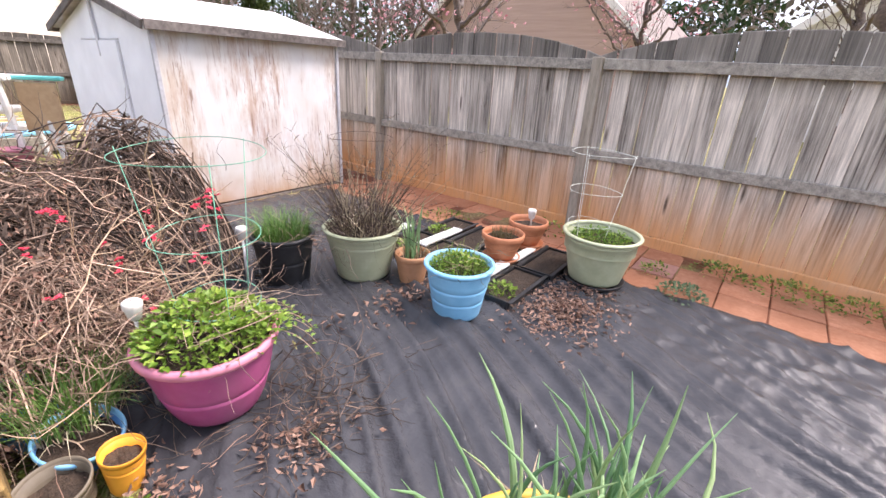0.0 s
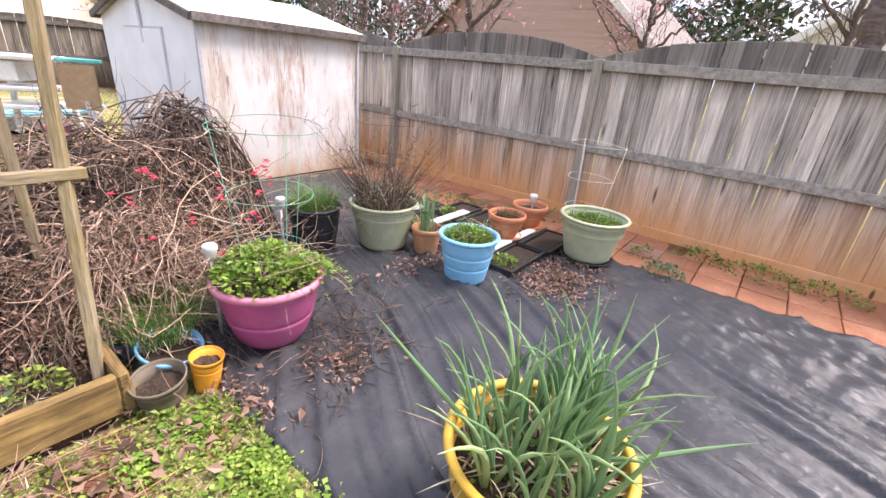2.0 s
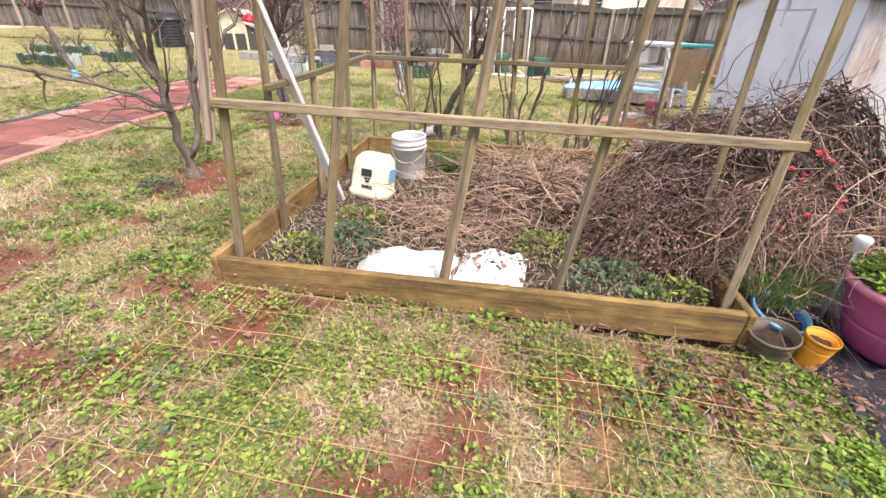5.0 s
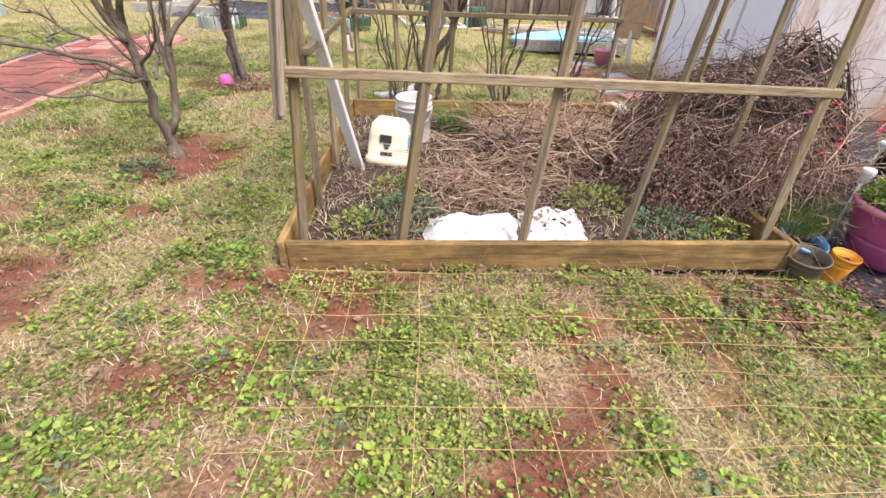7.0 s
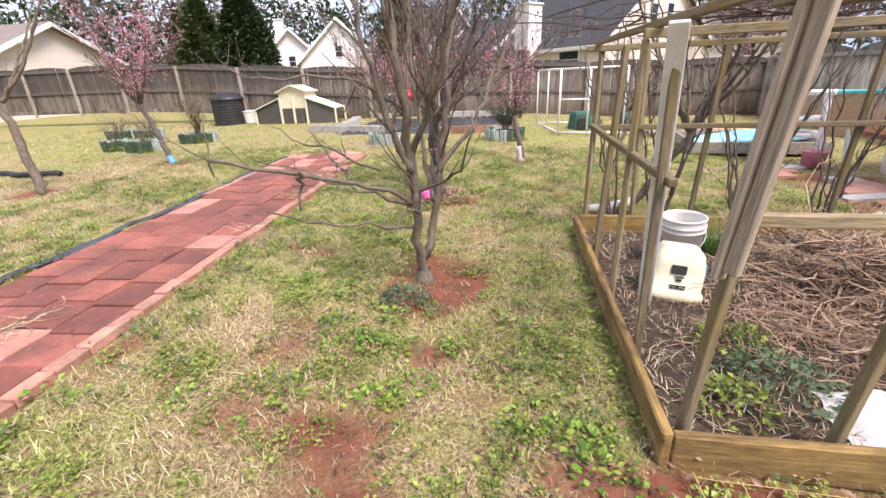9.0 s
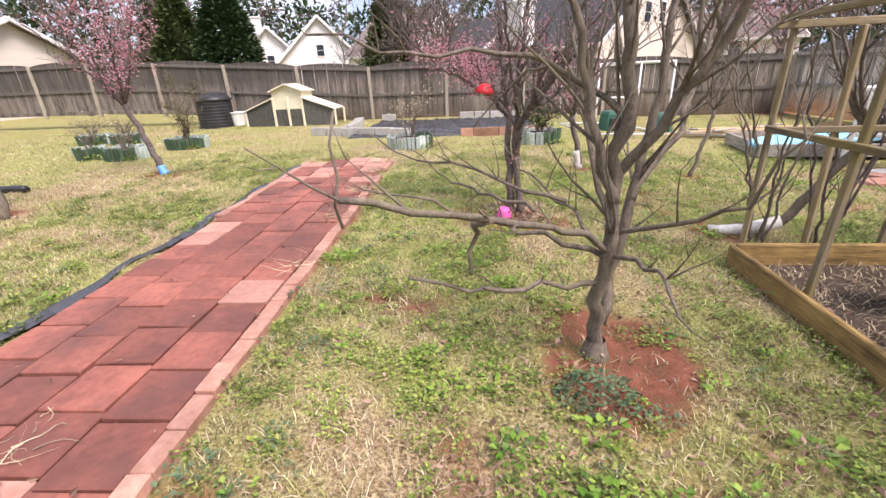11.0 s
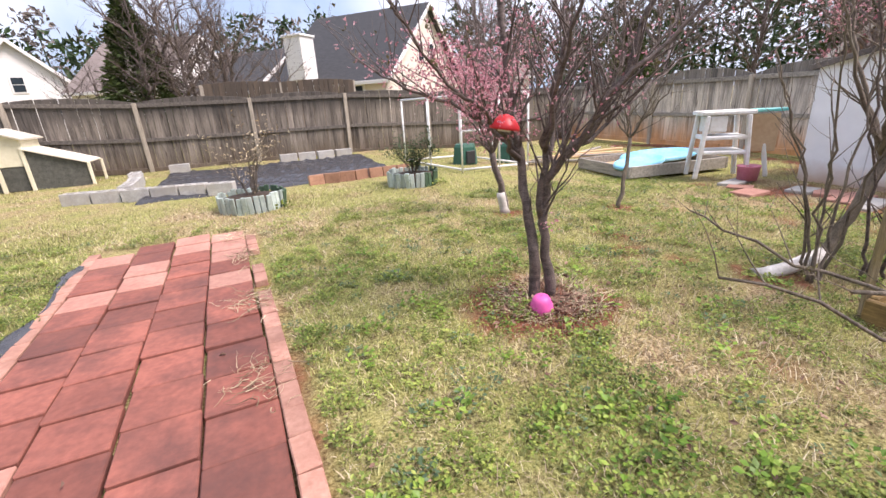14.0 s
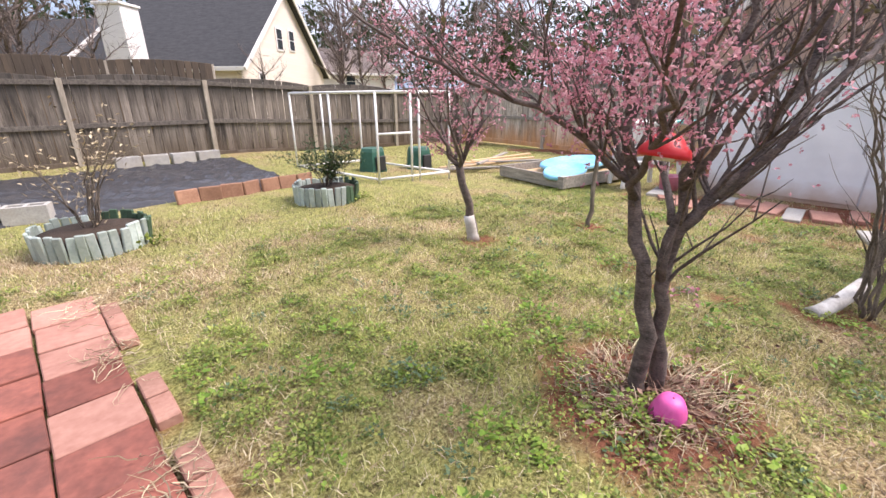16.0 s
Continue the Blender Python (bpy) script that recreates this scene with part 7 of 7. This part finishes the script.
def build_house(at, turn, length, width, eave, apex, wall, roof, label, windows=(), chimney=None):
    """Gabled house: x along the ridge from 0 to length, gable end at x = 0, y from -width/2 to width/2."""
    root = thing("house", (*at, 0), label, "house", turn=turn)
    h, t = width / 2, 0.2
    z0 = -0.3
    for x, s in ((0, -1), (length, 1)):
        prof = [(-h, z0), (h, z0), (h, eave), (0, apex), (-h, eave)]
        vs = [(x, a, b) for a, b in prof] + [(x - s * t, a, b) for a, b in prof]
        fs = [tuple(range(5)), tuple(range(9, 4, -1))] + [(i, i + 5, (i + 1) % 5 + 5, (i + 1) % 5) for i in range(5)]
        Geo().add(vs, fs).out("gable_wall", wall, root)
    for s in (-1, 1):
        Geo().box((length / 2, s * (h - t / 2), (eave + z0) / 2), (length - 2 * t - 0.01, t, eave - z0), 0.01).out("side_wall", wall, root)
        ov = 0.35
        k = (apex - eave) / h
        a, b = Vector((0, s * (h + ov), eave - k * ov + 0.05)), Vector((0, 0, apex + 0.05))
        vs = [(x, p.y, p.z + dz) for dz in (0, 0.14) for x, p in ((-ov, a), (length + ov, a), (length + ov, b), (-ov, b))]
        fs = [(0, 1, 2, 3), (7, 6, 5, 4), (0, 4, 5, 1), (1, 5, 6, 2), (2, 6, 7, 3), (3, 7, 4, 0)]
        Geo().add(vs, [f[::-1] for f in fs] if s > 0 else fs).out("roof", roof, root)
        Geo().beam((-ov - 0.05, a.y, a.z + 0.02), (-ov - 0.05, 0, b.z + 0.02), 0.08, 0.22, 0.01).out("barge_board", M_SIDING_W, root)
        Geo().beam((-ov, a.y + s * 0.04, a.z + 0.03), (length + ov, a.y + s * 0.04, a.z + 0.03), 0.08, 0.2, 0.01).out("gutter", M_SIDING_W, root)
    for face, u, z, w, hh in windows:
        if face == "gable":
            c, sx, sy, off = (-0.03, u, z), 0.06, w, (-0.02, 0)
        else:
            c, sx, sy, off = (u, face * (h + 0.03), z), w, 0.06, (0, face * 0.02)
        win = Geo().box((0, 0, 0), (sx + (0.16 if sx > 0.1 else 0), sy + (0.16 if sy > 0.1 else 0), hh + 0.16), 0.01).out("window", M_SIDING_W, root, at=c)
        for dz in (-hh / 4, hh / 4):
            Geo().box((off[0] * 1.2, off[1] * 1.2, dz), (sx * (0.92 if sx > 0.1 else 1), sy * (0.92 if sy > 0.1 else 1), hh / 2 - 0.05), 0.004).out("pane", M_PANE, win)
    if chimney:
        (cx, cy), (sx, sy), ztop = chimney
        ch = Geo().box((cx, cy, (ztop + z0) / 2), (sx, sy, ztop - z0), 0.02).out("chimney", M_SIDING_W, root)
        Geo().box((cx, cy, ztop + 0.06), (sx + 0.16, sy + 0.16, 0.12), 0.02).out("chimney_cap", M_SIDING_W, ch)
    return root


build_house((5.7, 32), 135, 8.2, 12.2, 2.85, 7.35, M_SIDING, M_SHINGLE, "cream two-storey house with dark grey gable roof", [("gable", -0.6, 4.6, 0.7, 1.1), ("gable", 1.2, 4.5, 0.7, 1.1), ("gable", 4.0, 2.1, 0.6, 0.9), (1, 2.2, 2.1, 1.5, 0.9)], ((5.25, 6.5), (1.2, 1.2), 5.35))
build_house((-2.6, 37), 135, 7.0, 8.0, 2.8, 5.4, M_SIDING_W, M_SHINGLE, "low grey-roofed wing of a neighbouring house", [])
build_house((19.5, 44), 175, 7.5, 8, 3.3, 5.4, M_SIDING_W, M_SHINGLE_B, "small white house far behind the fence", [(1, 4.5, 2.6, 0.9, 1.0), ("gable", 0.5, 3.6, 0.8, 0.9)])
build_house((-20.5, 44), 115, 7, 7.5, 3.4, 7.0, M_SIDING_W, M_SHINGLE_B, "white gabled house far behind the fence", [("gable", 0.0, 4.2, 0.7, 1.0), ("gable", -1.6, 2.2, 0.7, 1.0)])
build_house((-26.5, 46), 110, 7, 5, 4.2, 6.6, M_SIDING_W, M_SHINGLE_B, "white gabled house beyond conifers", [("gable", 0.0, 3.6, 0.7, 1.0)], ((1.5, 1.0), (0.9, 0.9), 7.6))
build_house((-8.5, 40), 150, 7, 8, 3.4, 6.6, M_SIDING_W, M_SHINGLE_B, "pale gabled house partly behind bare trees", [("gable", 0.0, 4.0, 0.8, 1.0)])
build_house((14.5, 8.3), 0, 10, 9.4, 2.15, 6.2, M_SIDING_P, M_SHINGLE_B, "pinkish brown sided house beyond the east fence", [])
build_house((16.5, -3.0), 0, 10, 7.5, 2.6, 5.4, M_SIDING_W, M_SHINGLE, "pale house with grey roof beyond the east fence", [])
build_house((-27.5, 21.5), 180, 9, 10, 2.4, 4.7, M_SIDING, M_SHINGLE_B, "house with brown shingle roof beyond the west fence", [("gable", 1.0, 1.9, 0.9, 1.0)])

# ------------------------------------------------------------------ trees beyond the fences


def bare_tree(name, label, seed, h, s, wood, budm=None, buds=0, trunk=0.14):
    rs = random.Random(seed)
    g, tips = Geo(), []
    limb(g, [(0, 0, -0.1), (0.1, 0, h * 0.25), (0.0, 0.1, h * 0.5), (0.1, 0, h)], trunk, 0.02, rs, tips, 30, h * 0.22, 7, 0.03, level=3, up=0.6)
    for i in range(9):
        a, k = 2.4 * i + rs.gauss(0, 0.3), h * (0.22 + 0.06 * i)
        limb(g, [(0.05, 0.03, k), (math.cos(a) * s * 0.45, math.sin(a) * s * 0.45, k + h * 0.14), (math.cos(a) * s, math.sin(a) * s, k + h * rs.uniform(0.22, 0.36))], trunk * 0.45, 0.012, rs, tips, 16, h * 0.16, 5, 0.03, level=3, up=0.5)
    root = tree(name, g, wood, label, group="bare trees beyond the fences")
    if buds:
        gb = Geo()
        blossoms(gb, tips, buds, 0.09, rs, jitter=0.12)
        tagged(gb.out("bud_haze", budm, root), kind="stuff")
    return root


def conifer(name, label, seed, h, r, n, m, rag=0.25):
    """Evergreen: a trunk and thousands of drooping needle sprays in a ragged cone."""
    rs = random.Random(seed)
    root = thing(name, (0, 0, 0), label, "tree", "evergreens beyond the fences")
    Geo().tube([(0, 0, -0.1), (0, 0, h * 0.5), (0, 0, h * 0.97)], [0.16, 0.1, 0.02], 8).out("trunk", M_BARK, root, smooth=True)
    g = Geo()
    for _ in range(n):
        u = rs.random() ** 1.4
        a = rs.uniform(0, 6.28)
        edge = r * (1 - u) ** 0.75 * (1 + rag * noise.noise(Vector((math.cos(a) * 2, math.sin(a) * 2, u * 7 + seed))))
        k = edge * rs.uniform(0.55, 1.05)
        p = (math.cos(a) * k, math.sin(a) * k, h * (0.06 + 0.94 * u))
        s = rs.uniform(0.18, 0.42)
        g.leaf(p, (math.cos(a) + rs.gauss(0, 0.4), math.sin(a) + rs.gauss(0, 0.4), rs.gauss(0.1, 0.4)), s, s * 0.4, Vector((rs.gauss(0, 0.5), rs.gauss(0, 0.5), 1)))
    tagged(g.out("crown", m, root), kind="stuff")
    return root


t1 = bare_tree("bare_tree", "bare grey-brown tree standing beyond the fence", 61, 8.0, 2.6, M_BARK_DARK)
t1.location = (-8.9, 26.5, 0.1)
t2 = bare_tree("bare_tree", "bare tree with pink budding twigs beyond the fence", 62, 6.5, 2.6, M_BARK_DARK, M_BLOSSOM, 500)
t2.location = (8.5, 6.3, 0)
c1 = conifer("conifer", "dark green conifer beyond the fence", 63, 6.0, 1.9, 12000, M_EVERGREEN)
c1.location = (-16.7, 22.0, 0.1)
c2 = conifer("pine_tree", "ragged olive green pine beyond the fence", 64, 6.1, 1.7, 8000, M_PINE, 0.6)
c2.location = (-10.1, 27.0, 0.1)
for x, y, s, a in ((-9.6, 25.6, 0.8, 3.0), (-7.9, 23.5, 0.75, 2.0), (-6.5, 22.3, 0.72, 4.0), (-6.9, 23.2, 0.66, 1.0), (-6.2, 21.6, 0.6, 2.6), (-8.2, 27.5, 0.85, 0.2), (-7.6, 26.0, 0.7, 5.1), (-13.4, 29.0, 0.5, 1.9), (-12.6, 30.0, 0.5, 4.6), (-4.2, 27.0, 0.6, 1.0), (2.2, 27, 0.45, 2.0), (12.5, 38, 1.3, 3.0), (15.5, 42, 1.4, 1.0), (-21.5, 24, 0.8, 5.0), (-24, 21, 0.8, 0.7), (11, 24, 1.0, 4.4), (9.0, 18, 0.8, 2.2), (13, 15, 0.9, 3.3), (11.0, -0.5, 0.75, 1.2), (-30, 40, 1.4, 2.0), (24, 34, 1.4, 0.3), (20, 26, 1.2, 1.6), (6.6, -0.5, 1.15, 5.5), (7.2, -1.05, 1.25, 2.5), (9.5, 30, 0.9, 0.6), (10.5, 34, 1.1, 2.7)):
    copy_thing(t1, pose(x, y, 0, 0, 0, math.degrees(a)) @ Matrix.Scale(s, 4))
for x, y, s, a in ((9.5, 9.8, 0.8, 2.0), (10.5, 3.0, 0.7, 4.0), (-22, 22, 0.8, 1.1), (14.0, 12.5, 0.9, 0.4), (18, 40, 1.3, 0.9), (7.0, 21.0, 0.8, 3.0)):
    copy_thing(t2, pose(x, y, 0, 0, 0, math.degrees(a)) @ Matrix.Scale(s, 4))
for x, y, s in ((-19.4, 22.5, 0.95), (-22.5, 25, 0.9), (4.0, 48, 1.5), (7.5, 50, 1.6), (12.0, 20.5, 0.75), (22, 16, 1.0), (-36, 44, 1.5)):
    copy_thing(c2, pose(x, y, 0, 0, 0, x * 37) @ Matrix.Scale(s, 4))

# woods on the horizon
rw = random.Random(71)
g, gb = Geo(), Geo()
for i in range(230):
    a = 2 * math.pi * i / 230 + rw.gauss(0, 0.01)
    d = rw.uniform(60, 84)
    x, y, h = -5 + d * math.cos(a), 6 + d * math.sin(a), rw.uniform(9.5, 15)
    g.tube([(x, y, -0.5), (x + rw.gauss(0, 0.3), y, h * 0.5), (x, y, h)], [0.22, 0.15, 0.03], 5, False)
    for _ in range(330):
        u = rw.random()
        k = 2.6 * (1 - u * 0.65)
        p = (x + rw.gauss(0, k), y + rw.gauss(0, k), h * (0.25 + 0.8 * u))
        s = rw.uniform(0.5, 1.25)
        (gb if i % 3 == 0 else g).leaf(p, (rw.gauss(0, 1), rw.gauss(0, 1), rw.gauss(0.6, 0.6)), s, s * 0.5, Vector((rw.gauss(0, 1), rw.gauss(0, 1), 1)))
woods = thing("far_woods", (0, 0, 0), "hazy grey-green woods on the horizon", "woods", kind="stuff")
g.out("dark_trees", M_EVERGREEN, woods)
gb.out("bare_crowns", mottled("hazy_bare_twigs", (0.1, 0.085, 0.075), (0.22, 0.19, 0.17), 3, 0.9, vary=0.3, islands=True), woods)

# ------------------------------------------------------------------ grass and weeds on the lawn


def free(x, y):
    if in_path(x, y, 0.02) or in_rect(x, y, BED[0] - 0.03, BED[1] + 0.03, BED[2] - 0.02, BED[3] + 0.02) or in_rect(x, y, TARP[0] + 0.02, 4.1, -4, 4.1):
        return False
    if in_rect(x, y, SHED[0], SHED[1], SHED[2], SHED[3]) or in_rect(x, y, -7.65, -3.4, 10.8, 14.1):
        return False
    return FENCE_W < x < FENCE_X and y < FENCE_Y


def lawn(name, n, seed, height, width, lean, mat, label, chance, near_only=False):
    """Many single blades, thicker near the line that is walked."""
    rs = np.random.RandomState(seed)
    pts = []
    while len(pts) < n:
        x, y = rs.uniform(-18.0, 3.8), rs.uniform(-3.0, 14.8)
        d = min(math.hypot(x + 1.2 - k, y - (0.9 - k * 0.75)) for k in (-5.0, -4.0, -3.0, -2.0, -1.0, 0.0, 1.0))
        w = 1.0 if d < 2.6 else max(0.1, 1.0 - (d - 2.6) / 4.0)
        if near_only and d > 4.2:
            continue
        if rs.rand() > w or not free(x, y):
            continue
        gr, cl = cover(x, y)
        if rs.rand() < chance(gr, cl):
            pts.append((x, y, ground(x, y) - 0.004, d))
    p = np.array(pts)
    far = 1.0 + 0.1 * np.clip(p[:, 3] - 2.5, 0, 8)
    a = rs.uniform(0, 2 * np.pi, n)
    h = height * rs.uniform(0.4, 1.25, n) * (0.8 + 0.2 * far)
    w = width * rs.uniform(0.6, 1.3, n) * far
    k = lean * rs.uniform(0.2, 1.2, n)
    b = a + rs.uniform(-1, 1, n)
    base = p[:, :3]
    side = np.stack([np.cos(a) * w / 2, np.sin(a) * w / 2, np.zeros(n)], 1)
    out = np.stack([-np.sin(b) * k * h, np.cos(b) * k * h, h], 1)
    mid = base + out * np.array([0.35, 0.35, 0.62])
    tip = base + out
    v = np.stack([base - side, base + side, mid + side * 0.75, mid - side * 0.75, tip + side * 0.1, tip - side * 0.1], 1).reshape(-1, 3)
    i = np.arange(n) * 6
    f = np.concatenate([np.stack([i, i + 1, i + 2, i + 3], 1), np.stack([i + 3, i + 2, i + 4, i + 5], 1)])
    return tagged(new(name, fast_mesh(name, v, f, mat)), label, "grass", kind="stuff")


lawn("dormant_grass", 150000, 1, 0.034, 0.0048, 1.8, M_STRAW, "short straw-coloured dormant lawn grass", lambda g, c: (0.95 - 0.6 * g) * (1 - 0.85 * c))
lawn("green_grass", 150000, 2, 0.038, 0.005, 1.0, M_GRASS, "short patchy green lawn grass", lambda g, c: (0.15 + 0.85 * g) * (1 - 0.9 * c))


def weeds(name, n, seed, mat, label, size, chance, leaves=(7, 13), box=(-9.5, 0.2, -2.2, 8.5)):
    """Low rosettes and clover mats."""
    rs = random.Random(seed)
    g = Geo()
    made = 0
    while made < n:
        x, y = rs.uniform(box[0], box[1]), rs.uniform(box[2], box[3])
        if not free(x, y):
            continue
        gr, cl = cover(x, y)
        clump = smooth01((0.4 * noise.noise(Vector((x * 1.2 + seed, y * 1.2, 11))) + 0.5 * noise.noise(Vector((x * 3.5, y * 3.5, seed))) + 0.6 * noise.noise(Vector((x * 9, y * 9, seed))) + 0.1) * 3.0)
        if rs.random() > chance(gr, cl) * max(0.0, clump):
            continue
        made += 1
        z = ground(x, y)
        s = size * rs.uniform(0.6, 1.4)
        for _ in range(rs.randint(*leaves)):
            a = rs.uniform(0, 6.283)
            r0 = s * 1.15 * math.sqrt(rs.random())
            ln = s * rs.uniform(0.28, 0.6)
            g.leaf((x + math.cos(a) * r0, y + math.sin(a) * r0, z + 0.006 + rs.random() * s * 0.7), (math.cos(a) + rs.gauss(0, 0.6), math.sin(a) + rs.gauss(0, 0.6), rs.uniform(-0.1, 0.7)), ln, ln * rs.uniform(0.5, 0.9), None, rs.uniform(-0.1, 0.3))
    return tagged(g.out(name, mat), label, "weeds", kind="stuff")


weeds("clover_weeds", 11500, 5, M_WEED, "bright green low weeds spread over the lawn", 0.036, lambda g, c: 0.4 + 0.6 * g, (13, 26))
weeds("plot_weeds", 1500, 8, M_WEED, "bright green weeds on the netted plot", 0.04, lambda g, c: 0.8 * (1 - 0.7 * c), (14, 30), (-3.6, 0.22, -1.9, 1.47))
weeds("edge_weeds", 240, 9, M_HERB, "fresh green weeds at the plastic sheet edge", 0.038, lambda g, c: 1.0, (16, 30), (-0.25, 0.24, -0.6, 1.3))
weeds("broad_weeds", 420, 12, M_HERB, "fresh green broad-leaved weeds in clumps on the lawn", 0.06, lambda g, c: 0.8, (18, 34), (-7.5, 0.2, -1.5, 7.0))
weeds("grey_weeds", 520, 6, M_BLUEWEED, "blue-green leafy weeds dotted over the lawn", 0.045, lambda g, c: 0.6, (14, 26))
g = Geo()
rl = random.Random(77)
litter(g, 2600, (-3.2, 1.8), (3.4, 3.0), 0.036, rl, lambda x, y: ground(x, y) + 0.012)
litter(g, 160, (-0.2, 1.2), (0.5, 0.35), 0.055, rl, lambda x, y: ground(x, y) + 0.012)
tangle(g, 260, (-1.2, 1.3, 0.02), (1.6, 0.25, 0.03), 0.2, 0.002, rl, flat=0.1, floor=lambda x, y: ground(x, y))
tagged(g.out("lawn_litter", M_LITTER), "dead leaves and bits of twig on the lawn", "dead leaves", kind="stuff")
# dry runners creeping over the pavers
g = Geo()
for s, o, n in ((4.6, 0.1, 60), (5.6, 0.05, 70), (6.6, 0.02, 80), (7.4, 0.05, 60), (1.6, 0.55, 50), (1.3, 0.9, 30), (3.4, 0.05, 30)):
    p = PATH_A + PATH_D * s + PATH_N * o
    tangle(g, n, (p.x, p.y, ground(p.x, p.y) + 0.035), (0.16, 0.3, 0.02), 0.16, 0.0025, rl, flat=0.1, floor=lambda x, y: ground(x, y) + 0.033)
tagged(g.out("dry_runners", M_STRAW), "dry grass runners creeping over the pavers", "dry grass", kind="stuff")
